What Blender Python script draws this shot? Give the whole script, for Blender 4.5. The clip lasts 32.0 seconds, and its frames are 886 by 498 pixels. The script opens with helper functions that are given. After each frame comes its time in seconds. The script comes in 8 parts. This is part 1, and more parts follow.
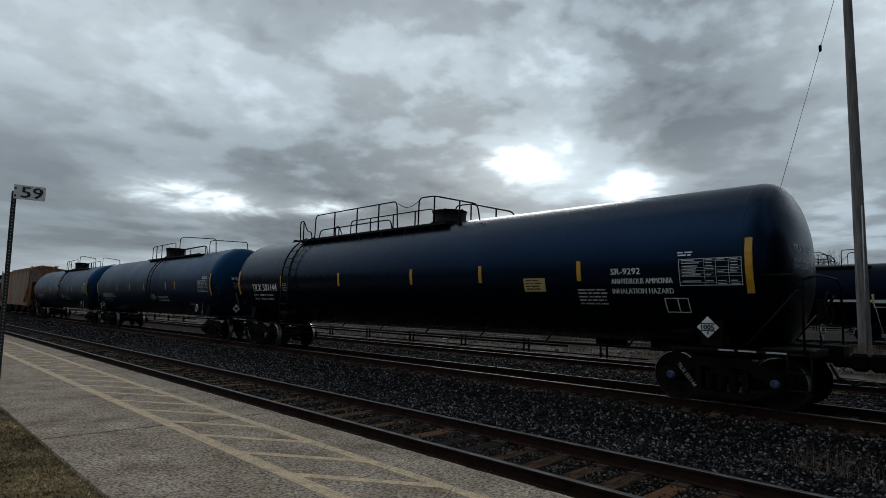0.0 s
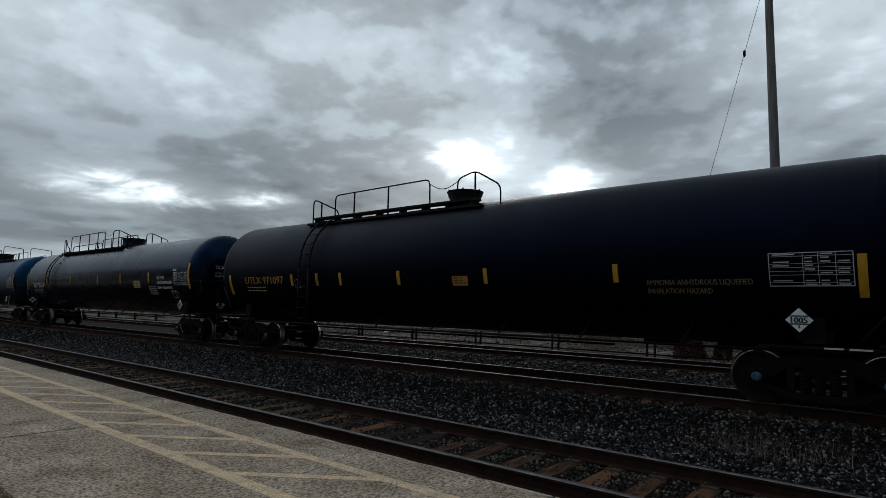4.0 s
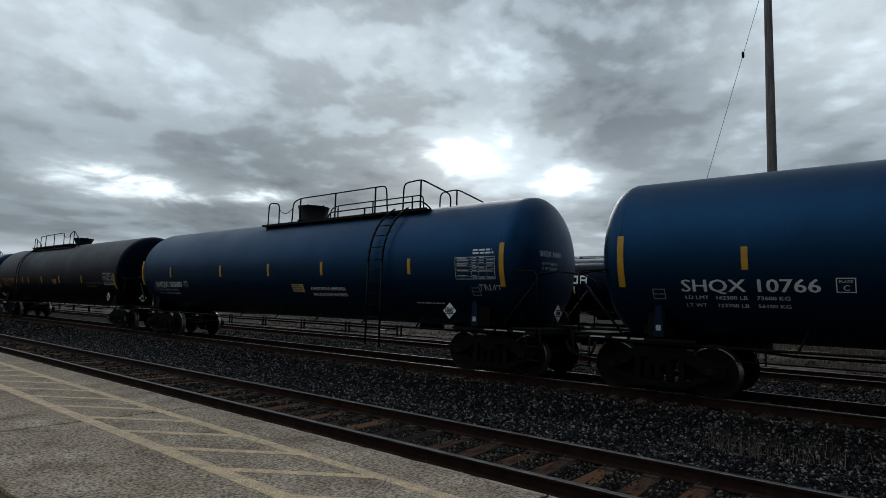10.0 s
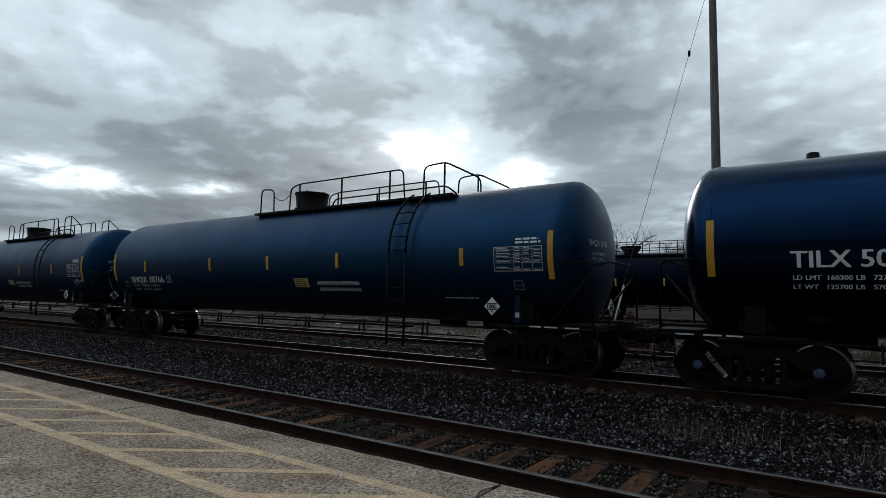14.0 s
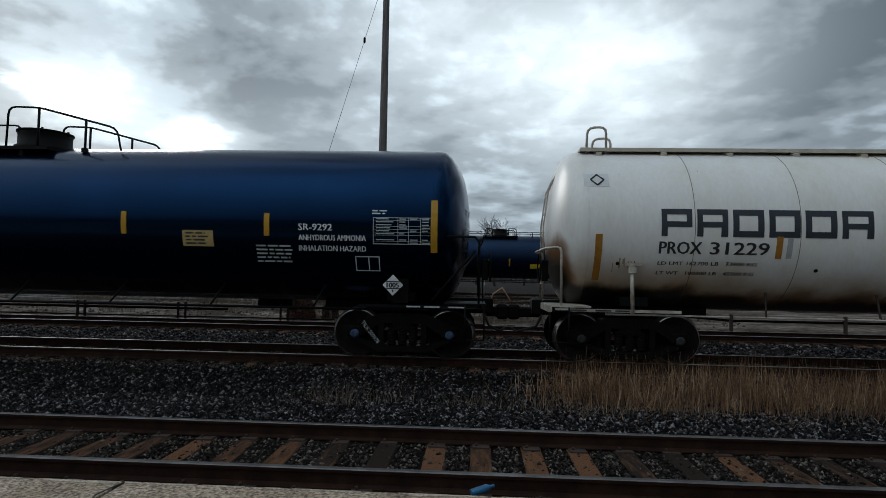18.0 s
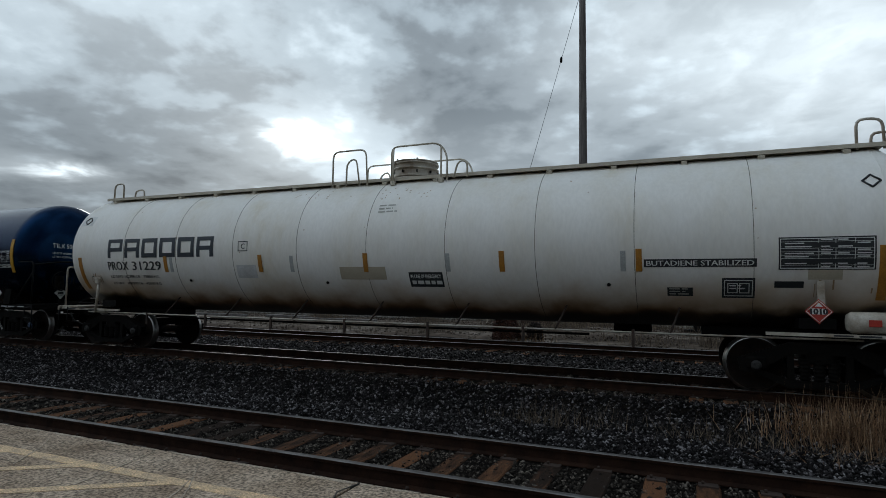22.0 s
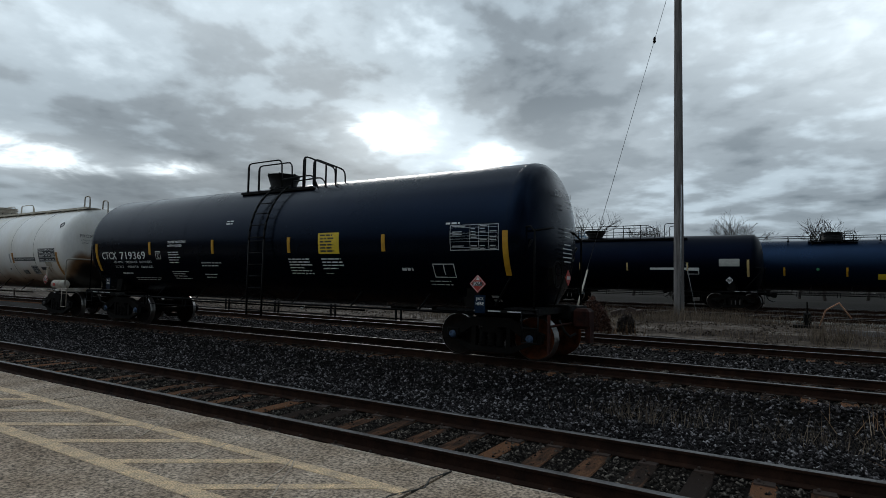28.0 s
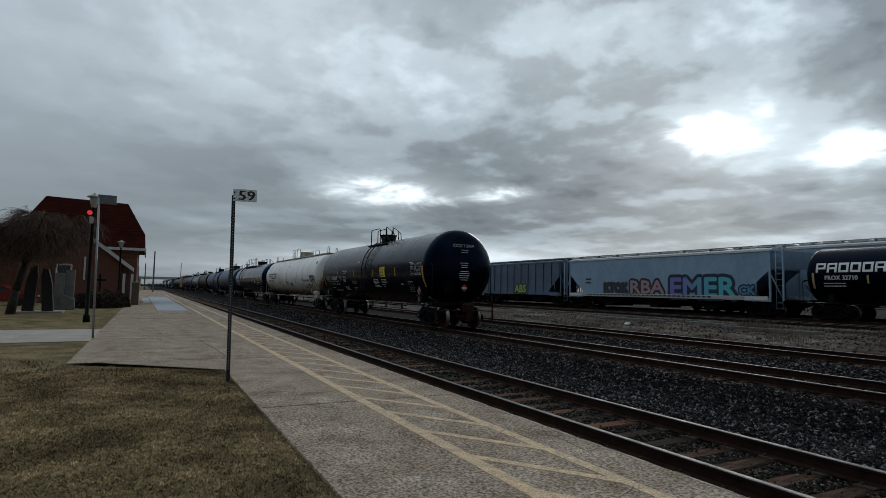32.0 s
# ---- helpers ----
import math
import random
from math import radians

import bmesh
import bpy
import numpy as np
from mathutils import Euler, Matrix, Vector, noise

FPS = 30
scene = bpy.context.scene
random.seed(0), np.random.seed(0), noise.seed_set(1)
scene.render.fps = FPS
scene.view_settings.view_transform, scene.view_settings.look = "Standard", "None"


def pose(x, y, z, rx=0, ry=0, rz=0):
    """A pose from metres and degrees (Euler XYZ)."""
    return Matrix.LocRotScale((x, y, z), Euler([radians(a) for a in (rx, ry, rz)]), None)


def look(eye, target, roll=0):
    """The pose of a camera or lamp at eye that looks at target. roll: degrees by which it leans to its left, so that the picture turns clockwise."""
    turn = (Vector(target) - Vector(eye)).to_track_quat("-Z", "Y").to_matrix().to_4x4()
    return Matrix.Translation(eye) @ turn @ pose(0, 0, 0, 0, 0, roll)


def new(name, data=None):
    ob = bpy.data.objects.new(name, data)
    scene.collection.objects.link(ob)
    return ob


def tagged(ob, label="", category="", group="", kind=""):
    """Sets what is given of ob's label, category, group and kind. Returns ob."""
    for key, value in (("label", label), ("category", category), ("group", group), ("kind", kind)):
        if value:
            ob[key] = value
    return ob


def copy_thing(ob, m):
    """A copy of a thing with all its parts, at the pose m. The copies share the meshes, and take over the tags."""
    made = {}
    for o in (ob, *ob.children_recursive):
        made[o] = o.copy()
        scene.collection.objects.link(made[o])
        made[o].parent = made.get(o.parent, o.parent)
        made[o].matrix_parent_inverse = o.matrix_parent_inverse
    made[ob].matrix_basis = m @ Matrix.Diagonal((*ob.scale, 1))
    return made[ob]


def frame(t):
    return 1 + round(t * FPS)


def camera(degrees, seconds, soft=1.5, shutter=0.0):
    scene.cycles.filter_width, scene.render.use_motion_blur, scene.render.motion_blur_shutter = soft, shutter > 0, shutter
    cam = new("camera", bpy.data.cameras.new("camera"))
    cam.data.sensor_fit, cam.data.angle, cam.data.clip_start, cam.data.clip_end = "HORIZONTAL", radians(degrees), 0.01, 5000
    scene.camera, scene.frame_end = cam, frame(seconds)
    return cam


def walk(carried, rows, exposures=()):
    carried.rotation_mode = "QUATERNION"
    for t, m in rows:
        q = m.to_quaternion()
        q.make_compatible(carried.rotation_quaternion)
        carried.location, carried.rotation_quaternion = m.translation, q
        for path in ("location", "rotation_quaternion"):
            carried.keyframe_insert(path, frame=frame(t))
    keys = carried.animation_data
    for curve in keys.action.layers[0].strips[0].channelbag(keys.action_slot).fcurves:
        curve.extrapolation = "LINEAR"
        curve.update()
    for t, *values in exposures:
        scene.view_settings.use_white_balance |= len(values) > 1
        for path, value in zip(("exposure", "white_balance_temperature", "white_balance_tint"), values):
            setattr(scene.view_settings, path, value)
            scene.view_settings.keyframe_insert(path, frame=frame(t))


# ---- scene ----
cam = camera(75.42, 32.0, soft=0.4)
PATH = [
    (0.0, pose(0.010, -0.103, 1.749, 96.14, -1.50, 45.07)),
    (0.5, pose(0.009, -0.108, 1.759, 95.70, -1.63, 45.08)),
    (1.0, pose(-0.004, -0.111, 1.746, 95.61, -1.75, 44.84)),
    (1.5, pose(0.001, -0.111, 1.754, 95.71, -1.47, 44.99)),
    (2.0, pose(-0.001, -0.111, 1.751, 96.07, -1.38, 44.95)),
    (2.5, pose(-0.008, -0.112, 1.753, 95.91, -1.64, 45.02)),
    (3.0, pose(0.002, -0.118, 1.751, 96.13, -1.21, 44.70)),
    (3.5, pose(0.006, -0.114, 1.760, 96.16, -1.21, 41.64)),
    (4.0, pose(0.002, -0.085, 1.743, 95.61, -1.11, 39.31)),
    (4.5, pose(-0.001, -0.073, 1.745, 95.09, -1.17, 38.70)),
    (6.5, pose(0.020, -0.085, 1.742, 95.60, -1.84, 37.53)),
    (7.0, pose(0.015, -0.087, 1.734, 95.83, -2.24, 38.25)),
    (7.5, pose(0.013, -0.091, 1.742, 96.08, -2.01, 38.75)),
    (8.0, pose(0.017, -0.084, 1.750, 95.98, -1.84, 38.84)),
    (8.5, pose(0.006, -0.078, 1.748, 95.70, -1.43, 38.66)),
    (9.0, pose(0.005, -0.072, 1.747, 95.62, -1.51, 38.12)),
    (9.5, pose(-0.003, -0.074, 1.748, 95.66, -1.62, 38.47)),
    (10.0, pose(0.009, -0.078, 1.741, 95.44, -1.64, 38.99)),
    (10.5, pose(0.006, -0.082, 1.738, 95.75, -1.59, 38.78)),
    (11.0, pose(0.022, -0.086, 1.739, 95.49, -1.75, 38.47)),
    (11.5, pose(0.004, -0.087, 1.741, 95.47, -1.53, 38.14)),
    (12.0, pose(0.012, -0.070, 1.735, 95.03, -1.37, 38.03)),
    (12.5, pose(0.007, -0.066, 1.739, 95.00, -1.45, 37.77)),
    (13.0, pose(0.013, -0.069, 1.731, 95.02, -1.39, 37.63)),
    (13.5, pose(0.018, -0.069, 1.741, 94.87, -1.26, 37.06)),
    (14.0, pose(0.031, -0.055, 1.741, 94.86, -1.07, 34.65)),
    (14.5, pose(0.056, -0.046, 1.732, 94.44, -0.81, 31.61)),
    (15.0, pose(0.101, -0.026, 1.734, 94.16, -0.89, 26.62)),
    (15.5, pose(0.154, -0.041, 1.733, 94.38, -0.39, 18.72)),
    (17.5, pose(0.248, 0.100, 1.757, 92.62, -0.62, -0.53)),
    (18.0, pose(0.222, 0.109, 1.769, 92.66, -1.09, 3.16)),
    (18.5, pose(0.222, 0.111, 1.765, 92.52, -0.85, 7.98)),
    (19.0, pose(0.210, 0.126, 1.760, 92.44, -0.66, 12.80)),
    (19.5, pose(0.177, 0.126, 1.756, 92.41, -0.80, 16.88)),
    (20.0, pose(0.170, 0.124, 1.756, 93.11, -0.76, 20.23)),
    (20.5, pose(0.177, 0.110, 1.757, 93.81, -0.75, 22.20)),
    (21.0, pose(0.171, 0.100, 1.763, 94.32, -0.70, 23.27)),
    (21.5, pose(0.175, 0.093, 1.774, 94.56, -0.66, 23.59)),
    (22.0, pose(0.164, 0.100, 1.770, 94.34, -0.80, 23.09)),
    (22.5, pose(0.152, 0.102, 1.767, 94.05, -0.94, 22.63)),
    (23.0, pose(0.154, 0.095, 1.759, 93.60, -0.85, 22.20)),
    (23.5, pose(0.151, 0.102, 1.772, 93.53, -0.94, 22.07)),
    (24.0, pose(0.154, 0.110, 1.772, 93.49, -0.94, 21.64)),
    (24.5, pose(0.171, 0.111, 1.767, 93.54, -0.93, 21.95)),
    (26.5, pose(0.140, 0.111, 1.766, 93.80, -1.17, 26.29)),
    (27.0, pose(0.134, 0.104, 1.780, 94.08, -0.89, 26.72)),
    (27.5, pose(0.121, 0.090, 1.779, 93.50, -1.17, 29.06)),
    (28.0, pose(0.110, 0.097, 1.768, 93.27, -1.13, 31.57)),
    (28.5, pose(0.071, 0.091, 1.769, 93.39, -0.68, 35.10)),
    (29.0, pose(0.056, 0.070, 1.766, 93.15, -1.86, 38.56)),
    (29.5, pose(0.051, 0.052, 1.773, 93.48, -2.00, 41.44)),
    (30.0, pose(0.055, 0.044, 1.786, 93.69, -2.10, 44.65)),
    (30.5, pose(0.010, 0.042, 1.787, 93.52, -1.86, 51.20)),
    (31.0, pose(-0.017, 0.046, 1.777, 93.88, -1.24, 56.21)),
    (31.5, pose(-0.043, 0.022, 1.772, 93.93, -1.13, 60.68)),
    (32.0, pose(-0.030, 0.010, 1.763, 94.18, -1.21, 62.67)),
]
walk(cam, PATH, ((0, -0.27), (4, -0.27), (8, -0.17), (12, -0.15), (15, 0.03), (17.5, 0.12), (20, 0.05), (22, -0.08), (24, -0.08), (27, 0.0), (29, -0.08), (30, -0.12), (32, -0.2)))

# ---- world: overcast sky with bright breaks, and a weak wide sun behind the train ----
SUN_AZ, SUN_EL = 39.0, 15.0     # degrees to the left of straight across the tracks, and up


def way(az, el):
    a, e = radians(az), radians(el)
    return Vector((-math.sin(a) * math.cos(e), math.cos(a) * math.cos(e), math.sin(e)))


def build_world():
    world = bpy.data.worlds.new("overcast_sky")
    world.use_nodes = True
    scene.world = world
    nt = world.node_tree
    nt.nodes.clear()
    N, L = nt.nodes.new, nt.links.new

    def math_node(op, a, b=None, clamp=False):
        n = N("ShaderNodeMath")
        n.operation, n.use_clamp = op, clamp
        for i, v in enumerate((a, b)):
            if v is None:
                continue
            if isinstance(v, (int, float)):
                n.inputs[i].default_value = v
            else:
                L(v, n.inputs[i])
        return n.outputs[0]

    def noise_node(vec, scale, detail, rough, dist=0.0):
        n = N("ShaderNodeTexNoise")
        n.inputs["Scale"].default_value, n.inputs["Detail"].default_value = scale, detail
        n.inputs["Roughness"].default_value, n.inputs["Distortion"].default_value = rough, dist
        L(vec, n.inputs["Vector"])
        return n.outputs["Fac"]

    def ramp(fac, stops):
        r = N("ShaderNodeValToRGB")
        r.color_ramp.interpolation = "EASE"
        while len(r.color_ramp.elements) < len(stops):
            r.color_ramp.elements.new(0.5)
        for e, (p, c) in zip(r.color_ramp.elements, stops):
            e.position, e.color = p, (*c, 1)
        L(fac, r.inputs[0])
        return r.outputs[0]

    tc = N("ShaderNodeTexCoord").outputs["Generated"]
    sep = N("ShaderNodeSeparateXYZ")
    L(tc, sep.inputs[0])
    up = math_node("MAXIMUM", sep.outputs[2], 0.0)
    # the deck seen from below: billows lie flatter the lower they stand
    rise = math_node("MULTIPLY", math_node("LOGARITHM", math_node("ADD", up, 0.1), 2.718), 0.85)
    comb = N("ShaderNodeCombineXYZ")
    L(sep.outputs[0], comb.inputs[0])
    L(sep.outputs[1], comb.inputs[1])
    L(rise, comb.inputs[2])
    layer = comb.outputs[0]
    big = noise_node(layer, 2.1, 2.0, 0.45, 0.2)
    mid = noise_node(layer, 4.6, 4.0, 0.46, 0.2)
    fine = noise_node(layer, 15.0, 4.0, 0.55, 0.0)
    # the same deck a step lower and towards the sun: folds that face it are lit
    step = N("ShaderNodeVectorMath")
    step.operation = "ADD"
    L(layer, step.inputs[0])
    step.inputs[1].default_value = (-0.015, 0.015, 0.035)
    mid2 = noise_node(step.outputs[0], 4.6, 4.0, 0.46, 0.2)
    fine2 = noise_node(step.outputs[0], 15.0, 4.0, 0.55, 0.0)
    fold = math_node("ADD", math_node("MULTIPLY", math_node("SUBTRACT", mid, mid2), 0.5), math_node("MULTIPLY", math_node("SUBTRACT", fine, fine2), 0.15))
    deck = math_node("ADD", math_node("MULTIPLY", big, 0.55), math_node("ADD", math_node("MULTIPLY", mid, 0.36), math_node("MULTIPLY", fine, 0.065)))
    deck = math_node("ADD", deck, fold)
    tear = noise_node(layer, 11.0, 4.0, 0.55, 0.4)
    grey = ramp(deck, ((0.35, CLOUD_DARK), (0.465, CLOUD_MID), (0.575, CLOUD_PALE), (0.74, CLOUD_WHITE)))

    # broad parts of the deck that are thinner or thicker than the rest
    gain = 1.0
    for az, el, width, flat, more in DRIFTS:
        off = N("ShaderNodeVectorMath")
        off.operation = "SUBTRACT"
        L(tc, off.inputs[0])
        off.inputs[1].default_value = way(az, el)
        wide = N("ShaderNodeVectorMath")
        wide.operation = "MULTIPLY"
        L(off.outputs[0], wide.inputs[0])
        wide.inputs[1].default_value = (1 / width, 1 / width, flat / width)
        ln = N("ShaderNodeVectorMath")
        ln.operation = "LENGTH"
        L(wide.outputs[0], ln.inputs[0])
        bell = math_node("POWER", 2.718, math_node("MULTIPLY", math_node("MULTIPLY", ln.outputs["Value"], ln.outputs["Value"]), -1.6))
        gain = math_node("ADD", gain, math_node("MULTIPLY", bell, more))
    scaled = N("ShaderNodeVectorMath")
    scaled.operation = "SCALE"
    L(grey, scaled.inputs[0])
    L(gain, scaled.inputs["Scale"])
    grey = scaled.outputs[0]

    # breaks in the deck, where the sun's light comes through
    def glow(az, el, width, flat, torn):
        d = way(az, el)
        off = N("ShaderNodeVectorMath")
        off.operation = "SUBTRACT"
        L(tc, off.inputs[0])
        off.inputs[1].default_value = d
        stretch = N("ShaderNodeVectorMath")
        stretch.operation = "MULTIPLY"
        L(off.outputs[0], stretch.inputs[0])
        stretch.inputs[1].default_value = (1, 1, flat)
        ln = N("ShaderNodeVectorMath")
        ln.operation = "LENGTH"
        L(stretch.outputs[0], ln.inputs[0])
        far = math_node("DIVIDE", ln.outputs["Value"], width)
        halo = math_node("POWER", 2.718, math_node("MULTIPLY", math_node("MULTIPLY", far, far), -1.5))
        # a ragged core in a soft halo: the edge of a break is as torn as the deck around it
        ragged = math_node("ADD", math_node("MULTIPLY", math_node("SUBTRACT", tear, 0.5), 5.5), math_node("MULTIPLY", math_node("SUBTRACT", fine, 0.5), 1.6))
        core = N("ShaderNodeMapRange")
        core.interpolation_type = "SMOOTHSTEP"
        core.inputs["From Min"].default_value, core.inputs["From Max"].default_value = 0.3, 1.35
        L(math_node("ADD", halo, math_node("MULTIPLY", ragged, math_node("ADD", math_node("MULTIPLY", halo, 0.6), 0.15))), core.inputs["Value"])
        return math_node("ADD", math_node("MULTIPLY", core.outputs[0], torn), math_node("MULTIPLY", halo, 1 - torn))

    total = None
    for az, el, width, flat, power in GLOWS:
        g = math_node("MULTIPLY", glow(az, el, width, flat, 0.7 if power > 0.9 else 0.15), power)
        total = g if total is None else math_node("ADD", total, g)
    bright = N("ShaderNodeMix")
    bright.data_type = "RGBA"
    bright.blend_type = "ADD"
    bright.inputs[0].default_value = 1.0
    L(grey, bright.inputs[6])
    tint = N("ShaderNodeMix")
    tint.data_type = "RGBA"
    tint.blend_type = "MULTIPLY"
    tint.inputs[0].default_value = 1.0
    tint.inputs[6].default_value = (0.88, 0.98, 1.03, 1)
    gcol = N("ShaderNodeCombineColor")
    for i in range(3):
        L(total, gcol.inputs[i])
    L(gcol.outputs[0], tint.inputs[7])
    L(tint.outputs[2], bright.inputs[7])

    # the deck thins out and brightens on the side behind the camera
    s = way(-28, 0)
    side = N("ShaderNodeVectorMath")
    side.operation = "DOT_PRODUCT"
    L(tc, side.inputs[0])
    side.inputs[1].default_value = s
    fall = N("ShaderNodeMapRange")
    fall.interpolation_type = "SMOOTHSTEP"
    for k, v in (("From Min", -0.85), ("From Max", 0.2), ("To Min", 0.0), ("To Max", 1.0)):
        fall.inputs[k].default_value = v
    L(side.outputs["Value"], fall.inputs["Value"])

    cloud = N("ShaderNodeBackground")
    calm = N("ShaderNodeMix")
    calm.data_type = "RGBA"
    calm.inputs[6].default_value = (*CLOUD_EVEN, 1)
    L(bright.outputs[2], calm.inputs[7])
    L(fall.outputs[0], calm.inputs[0])
    L(calm.outputs[2], cloud.inputs["Color"])
    # an even overcast there, three times as bright overhead as at the horizon
    even = math_node("ADD", math_node("MULTIPLY", up, BACK_SKY * 1.3), BACK_SKY * 0.3)
    crown = N("ShaderNodeMapRange")
    crown.interpolation_type = "SMOOTHSTEP"
    for k, v in (("From Min", 0.45), ("From Max", 1.0), ("To Min", 0.0), ("To Max", ZENITH)):
        crown.inputs[k].default_value = v
    L(up, crown.inputs["Value"])
    behind = math_node("MULTIPLY", even, math_node("SUBTRACT", 1.0, fall.outputs[0]))
    # and the deck grows thicker on the side away from the sun
    lee = N("ShaderNodeVectorMath")
    lee.operation = "DOT_PRODUCT"
    L(tc, lee.inputs[0])
    lee.inputs[1].default_value = way(-145, 0)
    thick = N("ShaderNodeMapRange")
    thick.interpolation_type = "SMOOTHSTEP"
    for k, v in (("From Min", 0.2), ("From Max", 1.0), ("To Min", 1.0), ("To Max", 0.44)):
        thick.inputs[k].default_value = v
    L(lee.outputs["Value"], thick.inputs["Value"])
    level = math_node("MULTIPLY", math_node("ADD", math_node("ADD", fall.outputs[0], behind), crown.outputs[0]), thick.outputs[0])
    L(math_node("MULTIPLY", level, CLOUD_POWER), cloud.inputs["Strength"])
    sky = N("ShaderNodeTexSky")
    sky.sky_type, sky.sun_disc = "NISHITA", False
    sky.sun_elevation, sky.sun_rotation = radians(SUN_EL), radians(-SUN_AZ)
    clear = N("ShaderNodeBackground")
    L(sky.outputs[0], clear.inputs["Color"])
    clear.inputs["Strength"].default_value = 0.05
    both = N("ShaderNodeMixShader")
    both.inputs[0].default_value = 0.96
    L(clear.outputs[0], both.inputs[1])
    L(cloud.outputs[0], both.inputs[2])
    out = N("ShaderNodeOutputWorld")
    L(both.outputs[0], out.inputs["Surface"])


CLOUD_DARK, CLOUD_MID = (0.083, 0.108, 0.133), (0.168, 0.205, 0.238)
CLOUD_PALE, CLOUD_WHITE = (0.315, 0.385, 0.44), (0.58, 0.69, 0.77)
CLOUD_EVEN = (0.33, 0.385, 0.43)
CLOUD_POWER, BACK_SKY, ZENITH = 1.1, 1.9, 0.8
DRIFTS = ((25, 22, 0.6, 1.0, 0.25), (14, 6, 0.5, 3.0, 0.25), (-15, 20, 0.5, 1.2, 0.15), (78, 8, 0.5, 2.4, -0.12), (86, 26, 0.4, 1.5, 0.18))      # azimuth, height, width, flatness, gain
GLOWS = (            # azimuth, height, width, flatness, strength
    (36.6, 14.6, 0.095, 1.9, 1.75), (26.5, 12.2, 0.075, 2.2, 1.5), (57, 9.6, 0.08, 4.0, 1.1), (69, 9.6, 0.14, 3.6, 1.6), (80, 23, 0.32, 1.8, 0.5),
    (-12, 20, 0.26, 1.5, 0.85), (50, 25, 0.3, 1.6, 0.3), (5, 24, 0.24, 1.8, 0.4), (14, 13, 0.2, 2.0, 0.2), (35, 13, 0.28, 2.2, 0.24), (84, 2.2, 0.5, 16.0, 0.55), (62, 3.4, 0.3, 12.0, 0.6), (30, 4.0, 0.4, 6.0, 0.22))
build_world()

sun = new("sun", bpy.data.lights.new("sun", "SUN"))
sun.data.energy, sun.data.angle, sun.data.color = 0.5, radians(20), (1.0, 0.96, 0.9)
sun.matrix_world = look(way(SUN_AZ, 22) * 50, (0, 0, 0))


